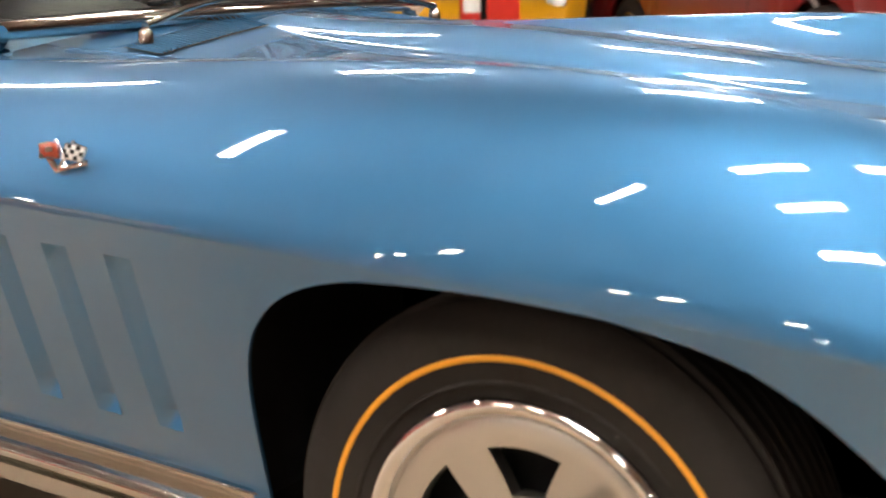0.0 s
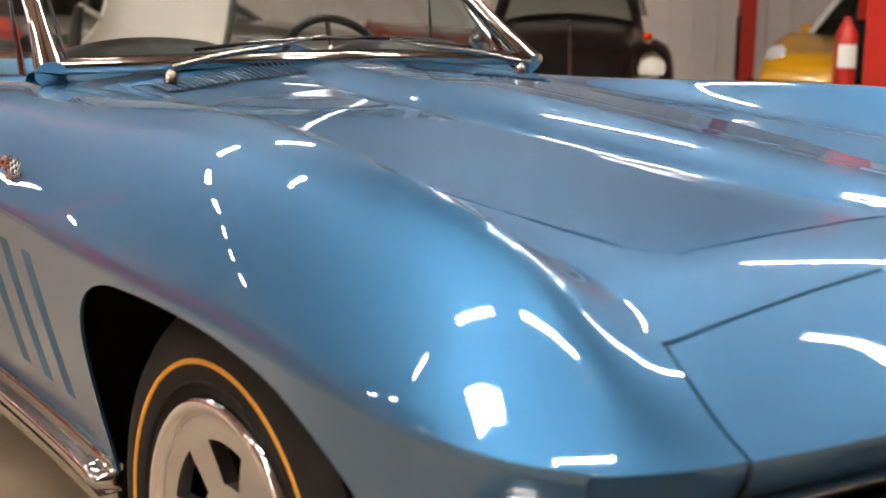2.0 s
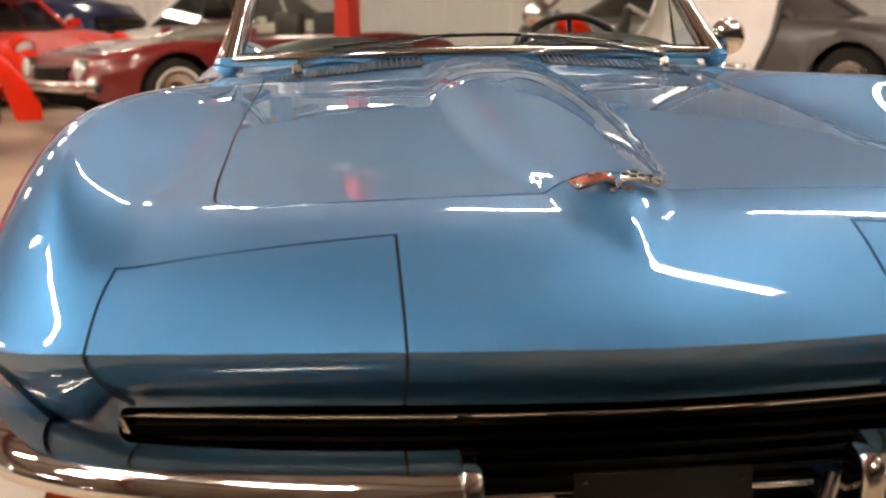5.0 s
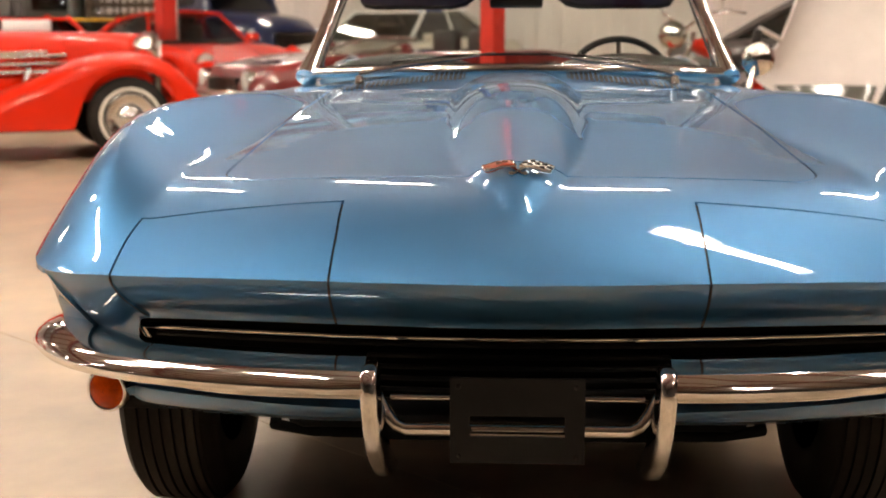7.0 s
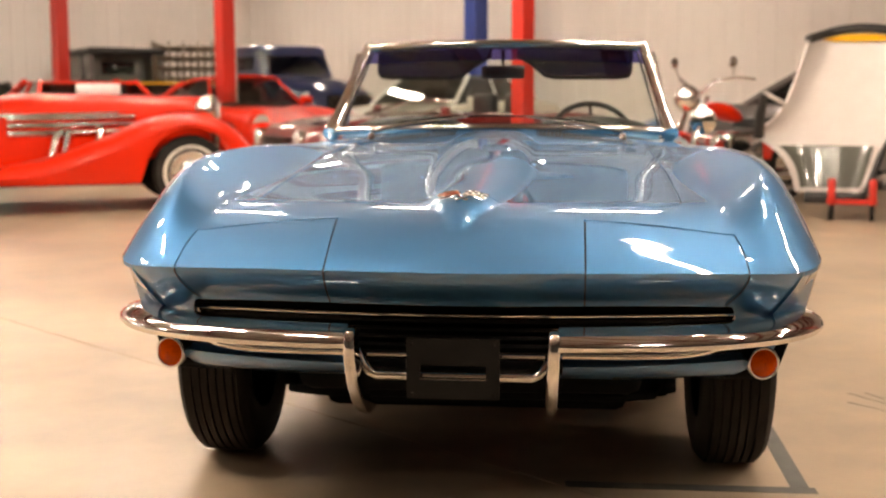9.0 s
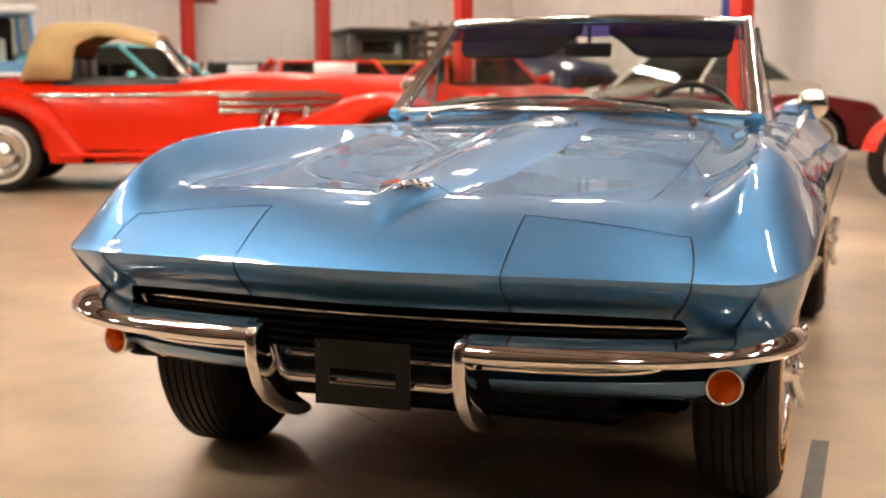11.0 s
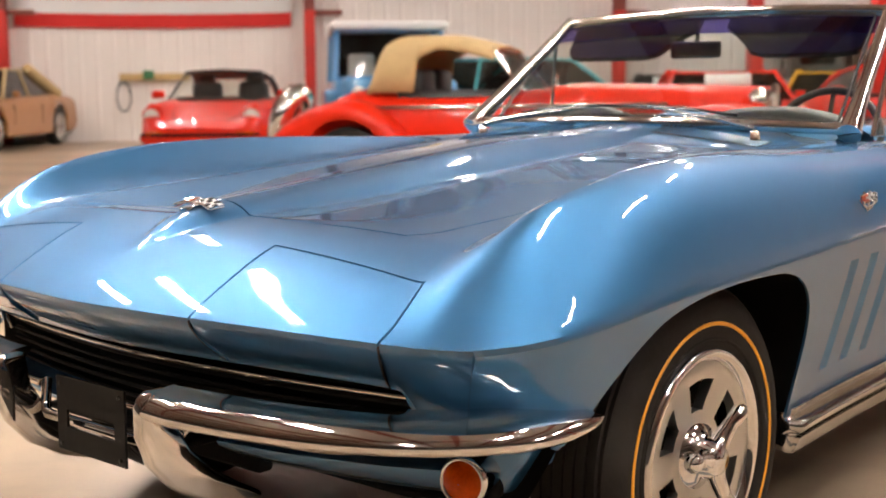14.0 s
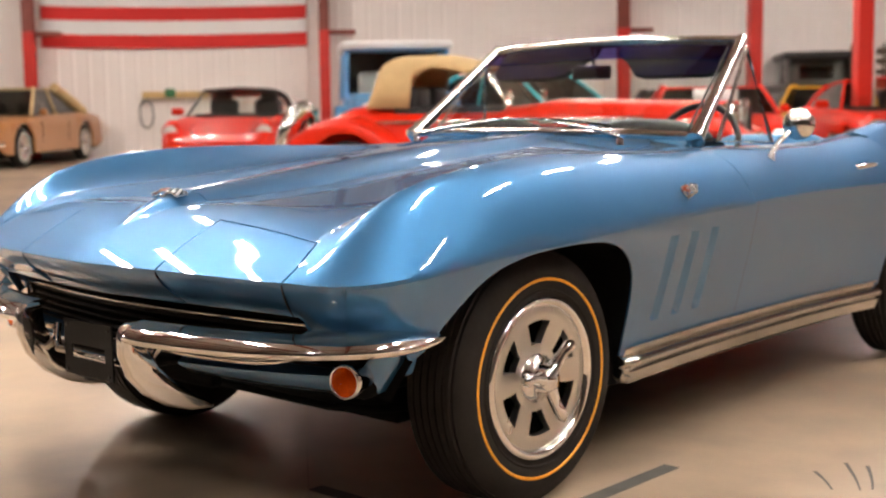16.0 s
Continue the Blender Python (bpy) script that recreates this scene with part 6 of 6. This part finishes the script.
beetle("glossy black round-backed small car with amber fender lights", towards(5.28, 5.88, -1.4, -1.6, 0), BLACKGLOSS)
motor_car("coupe", "dark grey coupe with a long low bonnet", towards(4.9, 9.4, -0.8, -2.0, 70), GREY, L=4.7, W=1.8, shoulder=(0.74, 0.88, 0.94, 0.92, 0.86), roof=1.32, taper=0.70)
motor_car("coupe", "deep red coupe beside a dark grey one", towards(8.6, 11.8, -0.8, -2.0, 30), BROWNRED, L=4.6, W=1.8, shoulder=(0.70, 0.84, 0.90, 0.90, 0.82), roof=1.35, taper=0.70)
motor_car("vintage_car", "dark maroon vintage car with whitewall tyres", towards(-2.1, 9.9, 0.0, -3.0, -65), DEEPRED, L=4.2, W=1.6, wb=2.5, shoulder=(0.66, 0.76, 0.80, 0.78, 0.70), hump=0.04, roof=0.98, open_top=True, taper=0.70, band=WHITEWALL)


def boxy_truck(name, label, m, paint, roofm, H=1.95, W=1.68, L=3.9, pane=None):
    """An upright off-roader or van-like cab, nose towards -y."""
    e = thing(name, label, "truck", m=m)
    part("body", box_bm(-W / 2, W / 2, -0.55, L - 0.75, 0.50, 1.10, 0.06), paint, e)
    part("bonnet", box_bm(-W / 2 * 0.86, W / 2 * 0.86, -0.62, 0.50, 0.72, 1.16, 0.06), paint, e)
    for s in (-1, 1):
        part("fender", box_bm(s * W / 2 - 0.14, s * W / 2 + 0.04, -0.60, 0.46, 0.74, 0.98, 0.05), paint, e)
        for yc in (0.0, 2.28):
            plain_wheel(e, s * (W / 2 - 0.09), yc, 0.37, s, None, WHITEPAINT, 0.2)
        lb = lathe_bm([(0.0, 0.10), (-0.03, 0.09), (-0.045, 0.001)], 18, "y")
        bmesh.ops.translate(lb, verts=lb.verts, vec=(s * 0.52, -0.62, 0.92))
        part("headlamp", lb, LAMPGLASS, e)
        for y, y2 in ((0.45, 0.60), (1.45, 1.45), (L - 0.80, L - 0.85)):
            part("pillar", tube_bm([(s * (W / 2 - 0.05), y, 1.08), (s * (W / 2 - 0.09), y2, H - 0.08)], 0.04, 8), paint, e)
    g = box_bm(-W / 2 + 0.07, W / 2 - 0.07, 0.52, L - 0.85, 1.08, H - 0.08, 0.02)
    for v in g.verts:
        if v.co.z > 1.5 and v.co.y < 1:
            v.co.y += 0.10
    part("cabin_glass", g, pane or DARKGLASS, e, "flat glass", smooth=False)
    part("roof", box_bm(-W / 2 - 0.01, W / 2 + 0.01, 0.44, L - 0.73, H - 0.13, H, 0.055, seg=3), roofm, e)
    # black sheet behind the seats stands in for the unlit cabin
    part("cabin_shade_sheet", box_bm(-W / 2 + 0.10, W / 2 - 0.10, 1.75, 1.80, 0.98, H - 0.12, 0.02), BLACK, e, "black sheet standing in for the unlit cabin")
    for s in (-1, 1):
        part("seat_back", box_bm(s * 0.36 - 0.20, s * 0.36 + 0.20, 1.30, 1.44, 1.0, 1.50, 0.05), HEADLINER if roofm is WHITEPAINT else VINYL, e, "pale seat back")
    part("screen_frame", tube_bm([(-W / 2 + 0.05, 0.49, 1.13), (-W / 2 + 0.06, 0.60, H - 0.13), (W / 2 - 0.06, 0.60, H - 0.13), (W / 2 - 0.05, 0.49, 1.13)], 0.030, 8, closed=True), paint, e)
    part("dashboard", box_bm(-W / 2 + 0.10, W / 2 - 0.10, 0.62, 0.86, 1.0, 1.16, 0.04), VINYL, e)
    part("bumper", box_bm(-W / 2 * 0.95, W / 2 * 0.95, -0.82, -0.70, 0.50, 0.66, 0.025), WHITEPAINT, e, "white steel bumper")
    gr = part("grille", box_bm(-0.40, 0.40, -0.635, -0.60, 0.78, 1.02, 0.02), WHITEPAINT, e, "white grille panel")
    part("grille_opening", box_bm(-0.34, 0.34, -0.642, -0.63, 0.83, 0.97), BLACK, gr)
    part("underbody", box_bm(-W / 2 + 0.25, W / 2 - 0.25, -0.5, L - 0.9, 0.36, 0.55, 0.02), BLACK, e)
    return e


boxy_truck("off_roader", "sky blue upright off-roader with a white roof", towards(-10.4, 11.0, 1.8, -2.4, 6), SKYBLUE, WHITEPAINT, pane=GLASS)
boxy_truck("off_roader", "dark off-roader with a folded soft top", towards(-8.0, 20.0, 1.0, -3.0, 12), GREY, VINYL, H=1.88, W=1.5, pane=GLASS)


def pickup(name, label, m, paint, stake=False):
    e = thing(name, label, "truck", m=m)
    P = []
    zt = pchip([-0.75, -0.4, 0.55, 0.75], [0.95, 1.18, 1.28, 1.28])
    for y in np.linspace(-0.75, 1.75, 20):
        z = float(zt(min(y, 0.75)))
        w = 0.62 + 0.16 * float(smooth01((y + 0.4) / 1.0))
        half = [(w, 0.55), (w, z - 0.3), (w * 0.97, z - 0.12), (w * 0.75, z - 0.01), (0, z + 0.03)]
        P.append([(x, y, q) for x, q in half] + [(-x, y, q) for x, q in half[-2::-1]])
    bm = grid_bm(P)
    bm.verts.ensure_lookup_table()
    bm.faces.new(bm.verts[:9])
    bm.faces.new(bm.verts[-9:])
    bmesh.ops.recalc_face_normals(bm, faces=bm.faces)
    part("bonnet", bm, paint, e)
    cab = box_bm(-0.78, 0.78, 0.62, 1.85, 1.10, 1.82, 0.14, seg=3)
    for v in cab.verts:
        if v.co.z > 1.5:
            v.co.x *= 0.88
            v.co.y += 0.14 if v.co.y < 1.2 else -0.03
    part("cab", cab, paint, e, "rounded cab")
    part("windscreen", box_bm(-0.60, 0.60, -0.012, 0.012, -0.17, 0.17, 0.01, m=pose(0, 0.70, 1.48, -16)), DARKGLASS, e)
    for s in (-1, 1):
        part("side_window", box_bm(s * 0.735 - 0.012, s * 0.735 + 0.02, 0.95, 1.60, 1.30, 1.62, 0.01), DARKGLASS, e)
        for yc in (0.0, 2.9):
            plain_wheel(e, s * 0.72, yc, 0.37, s, None, CHROME)
            P = []
            for a in np.linspace(0.0, math.pi, 14):
                P.append([(s * x, yc + r * math.cos(a), 0.42 + r * math.sin(a)) for x, r in ((0.55, 0.44), (0.72, 0.48), (0.86, 0.46), (0.90, 0.40))])
            bm = grid_bm(P)
            bmesh.ops.recalc_face_normals(bm, faces=bm.faces)
            part("fender", bm, paint, e, "round fender")
        lb = lathe_bm([(0.10, 0.06), (0.0, 0.10), (-0.03, 0.001)], 16, "y")
        bmesh.ops.translate(lb, verts=lb.verts, vec=(s * 0.62, -0.50, 0.93))
        part("headlamp", lb, LAMPGLASS, e)
    if stake:
        for s in (-1, 1):
            rk = part("stake_side", box_bm(s * 0.92 - 0.02, s * 0.92 + 0.02, 1.95, 3.5, 0.85, 0.95), DARKWOOD, e, "slatted wooden side")
            for k in range(5):
                part("slat", box_bm(s * 0.92 - 0.02, s * 0.92 + 0.02, 1.95, 3.5, 1.05 + 0.2 * k, 1.12 + 0.2 * k), DARKWOOD, rk)
            for k in range(6):
                part("stake", box_bm(s * 0.95 - 0.02, s * 0.95 + 0.02, 1.98 + 0.28 * k, 2.03 + 0.28 * k, 0.85, 2.0), DARKWOOD, rk)
        part("headboard", box_bm(-0.92, 0.92, 1.95, 2.0, 0.85, 2.0), DARKWOOD, e)
        part("bed", box_bm(-0.95, 0.95, 1.95, 3.5, 0.75, 0.85, 0.01), DARKWOOD, e)
    else:
        part("bed", box_bm(-0.75, 0.75, 1.92, 4.0, 0.60, 1.12, 0.05), paint, e)
    part("bumper", tube_bm([(-0.85, -0.85, 0.5), (-0.5, -0.95, 0.5), (0.5, -0.95, 0.5), (0.85, -0.85, 0.5)], 0.05, 8), CHROME, e)
    gr = part("grille", box_bm(-0.42, 0.42, -0.80, -0.74, 0.62, 0.98, 0.03), BLACK, e)
    for k in range(5):
        part("grille_bar", tube_bm([(-0.40, -0.81, 0.66 + 0.07 * k), (0.40, -0.81, 0.66 + 0.07 * k)], 0.012, 6), CHROME, gr)
    return e


pickup("pickup_truck", "dark navy vintage pickup truck with a rounded cab", towards(-3.9, 17.5, 0.26, -3.6, 35), NAVY)
pickup("stake_truck", "old truck with slatted wooden bed sides", towards(-10.0, 21.2, 0.26, -3.6, -100), GREY, stake=True)
motor_car("coupe", "yellow low coupe far back by the trucks", towards(-6.2, 16.2, 0.26, -3.6, 5), YELLOW, L=4.2, W=1.7, shoulder=(0.60, 0.76, 0.84, 0.86, 0.78), roof=1.22, taper=0.70)


# steel posts of the hall and of the car lifts
def lift_post(x, y, material, w=0.22, h=CEIL, turn=TURN, label="tall red steel post of a car lift"):
    e = thing("lift_post", label, "post")
    e.matrix_basis = pose(x, y, 0, 0, 0, turn)
    u = [(-w / 2, -w / 2), (w / 2, -w / 2), (w / 2, w / 2), (w / 2 - 0.012, w / 2), (w / 2 - 0.012, -w / 2 + 0.012), (-w / 2 + 0.012, -w / 2 + 0.012), (-w / 2 + 0.012, w / 2), (-w / 2, w / 2)]
    part("column", extrude_profile(u, 0.02, h, axis="z"), material, e, smooth=False)
    part("base_plate", box_bm(-w, w, -w, w, 0.0, 0.02, 0.004), material, e)
    if material is POSTRED and w == 0.20:
        part("conduit", tube_bm([(w / 2 + 0.05, 0, 0.02), (w / 2 + 0.05, 0, h)], 0.035, 8), WHITEPAINT, e, "white pipe beside the post")
    part("carriage", box_bm(-w * 0.42, w * 0.42, -w * 0.3, w * 0.62, 0.25, 1.0, 0.02), BLACK, e)
    return e


for x, y, mt, w, lb in ((-9.2, 19.4, POSTRED, 0.24, ""), (-4.5, 13.7, POSTRED, 0.20, ""), (-0.18, 8.35, POSTRED, 0.15, ""), (-1.42, 19.2, POSTBLUE, 0.30, "tall blue steel post of a car lift"), (7.3, 4.5, POSTRED, 0.28, "wide red lift post with an extinguisher hung on it"), (10.6, 8.5, POSTRED, 0.18, "")):
    lift_post(x, y, mt, w, label=lb or "tall red steel post of a car lift")

for k in range(-1, 2):
    c = hall(0.54 + 6.06 * k + (0.40 if k < 0 else 0), WA - 0.32)
    e = thing("wall_column", "red steel frame column against the white wall", "column", kind="structure")
    e.matrix_basis = pose(c.x, c.y, 0, 0, 0, TURN)
    u = [(-0.1, -0.15), (0.1, -0.15), (0.1, -0.138), (0.008, -0.138), (0.008, 0.138), (0.1, 0.138), (0.1, 0.15), (-0.1, 0.15), (-0.1, 0.138), (-0.008, 0.138), (-0.008, -0.138), (-0.1, -0.138)]
    part("flange", extrude_profile(u, 0.0, 2.45, axis="z"), POSTRED, e, smooth=False)
    part("upper_flange", extrude_profile(u, 2.452, CEIL, axis="z"), POSTBROWN, e, smooth=False)
    part("lamp_arm", box_bm(0.1, 0.62, -0.03, 0.03, 2.36, 2.46, 0.015), POSTBROWN, e)

# extinguisher on the wide post
ext = thing("fire_extinguisher", "red fire extinguisher with a white label hung on a post", "extinguisher", m=pose(7.05, 4.62, 0.47))
part("cylinder", lathe_bm([(0.0, 0.001), (0.0, 0.075), (0.02, 0.085), (0.42, 0.085), (0.49, 0.05), (0.52, 0.03), (0.55, 0.03)], 24, "z"), POSTRED, ext)
part("label_band", lathe_bm([(0.16, 0.0865), (0.34, 0.0865)], 12, "z", math.pi * 0.95, math.pi * 1.6), PAPER, ext, "white label")
part("handle", box_bm(-0.09, 0.03, -0.015, 0.015, 0.56, 0.60, 0.006), BLACK, ext)

# flag on the back wall
c = hall(-2.37, WA - 0.03)
fl = thing("flag", "large red and white striped flag hung on the wall", "flag", m=pose(c.x, c.y, 2.16, 0, 0, TURN))
for k in range(7):
    P = []
    for z in (0.267 * k, 0.267 * k + 0.133, 0.267 * (k + 1)):
        P.append([(x, -0.03 - 0.012 * math.sin(x * 5 + z * 2), z - 0.035 * (1 - (x / 2.4) ** 2)) for x in np.linspace(-2.57, 2.57, 40)])
    part("stripe", grid_bm(P), FLAGRED if k % 2 == 0 else FLAGWHITE, fl, "red stripe" if k % 2 == 0 else "white stripe")

# pine shelf board with a coiled hose
c = hall(-2.50, WA - 0.06)
sh = thing("wall_board", "yellow pine board fixed to the wall with tools", "board", m=pose(c.x, c.y, 1.22, 0, 0, TURN))
part("plank", box_bm(-0.55, 0.75, -0.06, 0.0, -0.07, 0.07, 0.008), WOOD, sh)
part("tool_box", box_bm(-0.10, 0.10, -0.16, -0.06, -0.06, 0.12, 0.015), GREEN, sh)
c2 = hall(-2.98, WA - 0.10)
ho = thing("hose", "dark rubber hose hanging in a loop on the wall", "hose", m=pose(c2.x, c2.y, 0.85, 0, 0, TURN))
part("loop", tube_bm([(0.13 * math.cos(a), -0.01, 0.28 * math.sin(a)) for a in np.linspace(0, 2 * math.pi, 28, endpoint=False)], 0.016, 8, closed=True), VINYL, ho)

# the removed hardtop standing on its rear edge, its lining towards the blue car
HT = pose(2.51, 6.98, 0.0, 0, 0, -12.5) @ Matrix.Scale(1.07, 4)
ht = thing("hardtop", "removed white car hardtop on its rear edge, grey lining showing", "car hardtop", m=HT)
hl_, hr_ = (pchip([0.20, 0.40, 0.52, 0.60, 0.66, 0.74, 0.87, 1.11, 1.37], v) for v in ([-0.36, -0.43, -0.53, -0.64, -0.66, -0.57, -0.47, -0.385, -0.31], [0.15, 0.215, 0.26, 0.30, 0.33, 0.366, 0.40, 0.45, 0.49]))
P = []
for z in np.linspace(0.20, 1.37, 34):
    l, r = float(hl_(z)), float(hr_(z))
    v = (z - 0.20) / 1.17
    P.append([(l + (r - l) * (u + 1) / 2, 0.02 + 0.26 * v + 0.20 * (1 - u ** 4) * (0.5 + 0.5 * v), z + 0.09 * (1 - u * u) * v ** 3) for u in np.linspace(-1, 1, 25)])
bm = grid_bm(P)
bmesh.ops.recalc_face_normals(bm, faces=bm.faces)
part("shell_lining", bm, HEADLINER, ht, "pale grey lining of the shell")
part("outer_shell", grid_bm([[(x, y + 0.03, z + 0.01) for x, y, z in r] for r in P]), CREAM, ht, "white outer shell")
part("header_seal", tube_bm([Vector(p) + Vector((0, -0.01, 0.012)) for p in P[-1]], 0.036, 8), VINYL, ht, "thick black rubber header seal")
part("edge_seal", tube_bm([Vector(r[-1]) + Vector((0.01, 0, 0)) for r in P], 0.026, 8), VINYL, ht, "black rubber edge")
part("edge_seal", tube_bm([Vector(r[0]) for r in P[12:]], 0.014, 8), HEADLINER, ht)
part("front_rail", grid_bm([[Vector(P[-2][i]) + Vector((0, -0.030, 0.010 - d * 0.060 * (1 - ((i - 12) / 9) ** 2))) for i in range(3, 22)] for d in (0, 0.5, 1)]), YELLOW, ht, "yellow-brown front rail")
part("rear_window", grid_bm([[Vector(P[j][i]) + Vector((0, -0.014, 0)) for i in range(2, 23)] for j in range(1, 11)]), INNERGLASS, ht, "dark rear window")
part("window_frame", tube_bm([Vector(P[10][22]) + Vector((0.01, -0.02, 0))] + [Vector(P[j][23]) + Vector((0, -0.02, 0)) for j in range(9, 1, -1)] + [Vector(P[0][i]) + Vector((0, -0.02, 0.012)) for i in range(22, 2, -1)], 0.016, 8), HEADLINER, ht, "pale frame of the rear window")
part("side_post", tube_bm([(-0.66, 0.10, 0.62), (-0.65, 0.06, 0.80), (-0.62, 0.02, 0.96)], [0.045, 0.040, 0.030], 8), VINYL, ht, "black padded side post")
part("side_rail", tube_bm([(-0.62, 0.03, 0.965), (-0.50, 0.10, 0.90), (-0.46, 0.16, 0.87)], 0.018, 8), HEADLINER, ht)
part("foot_rail", box_bm(-0.30, 0.16, 0.0, 0.10, 0.115, 0.205, 0.02), VINYL, ht)
do = thing("dolly", "low red steel dolly with black castors", "dolly", m=pose(2.48, 7.02, 0.0, 0, 0, -12.5))
part("frame", box_bm(-0.10, 0.30, -0.12, -0.06, 0.13, 0.17, 0.01), POSTRED, do)
part("frame_back", box_bm(-0.10, 0.30, 0.24, 0.30, 0.13, 0.17, 0.01), POSTRED, do)
for x in (-0.06, 0.26):
    part("cross_bar", box_bm(x - 0.03, x + 0.03, -0.06, 0.24, 0.13, 0.19, 0.01), POSTRED, do)
    part("upright", box_bm(x - 0.03, x + 0.03, -0.16, -0.12, 0.13, 0.34, 0.01), POSTRED, do)
    for y in (-0.09, 0.27):
        part("castor", lathe_bm([(-0.02, 0.001), (-0.02, 0.06), (0.02, 0.06), (0.02, 0.001)], 16), RUBBER, do).matrix_basis = pose(x, y, 0.061)

# motorcycle
mo = thing("motorcycle", "red and chrome touring motorcycle with high handlebars", "motorcycle", m=pose(1.19, 7.8, 0, 0, 0, -50))
for y in (0.0, 1.5):
    w = part("wheel", lathe_bm([(-0.06, 0.22), (-0.06, 0.29), (0, 0.325), (0.06, 0.29), (0.06, 0.22)], 28), RUBBER, mo)
    w.matrix_basis = pose(0, y, 0.326)
    part("rim", lathe_bm([(-0.04, 0.21), (-0.05, 0.225), (0.05, 0.225), (0.04, 0.21)], 28), CHROME, w)
    for k in range(8):
        a = math.pi * k / 4
        part("spoke", tube_bm([(0, 0.02 * math.cos(a), 0.02 * math.sin(a)), (0, 0.215 * math.cos(a), 0.215 * math.sin(a))], 0.006, 5), CHROME, w)
tk = bmesh.new()
bmesh.ops.create_uvsphere(tk, u_segments=20, v_segments=12, radius=1)
for v in tk.verts:
    v.co = Vector((v.co.x * 0.12, 0.62 + v.co.y * 0.22, 0.84 + v.co.z * (0.10 if v.co.z > 0 else 0.06) - 0.05 * v.co.y))
part("tank", tk, REDCAR, mo, "red fuel tank")
part("seat", box_bm(-0.15, 0.15, 0.85, 1.45, 0.70, 0.80, 0.05), VINYL, mo)
part("engine", box_bm(-0.22, 0.22, 0.45, 0.95, 0.35, 0.68, 0.05), CHROME, mo, "chrome engine block")
for yc in (0.0, 1.5):
    P = [[(x, yc + r * math.cos(a), 0.326 + r * math.sin(a)) for x, r in ((-0.09, 0.34), (-0.05, 0.375), (0.05, 0.375), (0.09, 0.34))] for a in np.linspace(0.2, 2.9, 16)]
    part("mudguard", grid_bm(P), REDCAR, mo, "red mudguard")
for s in (-1, 1):
    part("fork", tube_bm([(s * 0.10, 0.0, 0.33), (s * 0.10, 0.30, 1.0)], 0.024, 8), CHROME, mo)
    part("handlebar", tube_bm([(0, 0.30, 1.02), (s * 0.20, 0.28, 1.14), (s * 0.36, 0.42, 1.17), (s * 0.46, 0.52, 1.15)], 0.014, 8), CHROME, mo)
    part("mirror", lathe_bm([(0.01, 0.001), (0.0, 0.05), (-0.03, 0.001)], 12, "y"), CHROME, mo).matrix_basis = pose(s * 0.36, 0.34, 1.30)
    part("mirror_stem", tube_bm([(s * 0.33, 0.38, 1.16), (s * 0.36, 0.34, 1.28)], 0.006, 6), CHROME, mo)
    part("pipe", tube_bm([(s * 0.22, 0.6, 0.40), (s * 0.22, 0.75, 0.25), (s * 0.22, 1.9, 0.28)], 0.04, 8), CHROME, mo)
hl = bmesh.new()
bmesh.ops.create_uvsphere(hl, u_segments=18, v_segments=10, radius=0.12)
bmesh.ops.translate(hl, verts=hl.verts, vec=(0, 0.16, 0.98))
part("headlamp", hl, CHROME, mo, "large chrome headlamp")
part("side_stand", tube_bm([(-0.15, 0.8, 0.35), (-0.35, 0.78, 0.01)], 0.012, 6), STEEL, mo)

# tape marks on the floor by the front wheel
TAPE = mat("dark_floor_tape", (0.10, 0.095, 0.085), 0.6, vary=0.3, scale=12)
for nm, (x0, x1, y0, y1) in (("floor_tape", (0.26, 0.93, -0.315, -0.265)), ("floor_tape", (0.865, 0.915, -0.262, 0.50))):
    tb_ = box_bm(x0, x1, y0, y1, 0.0004, 0.0016)
    tagged(obj(nm, tb_, TAPE, smooth=False), "dark grey tape strip stuck on the concrete", "floor tape")

# dark tyre scuffs on the slab beside the front wheel
for x0, y0, x1, y1 in ((1.22, 0.71, 1.33, 0.58), (1.25, 0.84, 1.39, 0.62), (1.31, 0.85, 1.41, 0.65), (0.66, 2.18, 0.72, 2.34)):
    d = Vector((x1 - x0, y1 - y0, 0))
    n = Vector((-d.y, d.x, 0)).normalized()
    P = [[Vector((x0, y0, 0.0012)) + d * u + n * (0.006 * math.sin(u * 2.6) + q * 0.006 * (1 - 0.6 * u)) for q in (-1, 1)] for u in np.linspace(0, 1, 9)]
    tagged(obj("floor_scuff", grid_bm(P), TAPE, smooth=False), "thin dark tyre scuff on the concrete floor", "scuff mark")
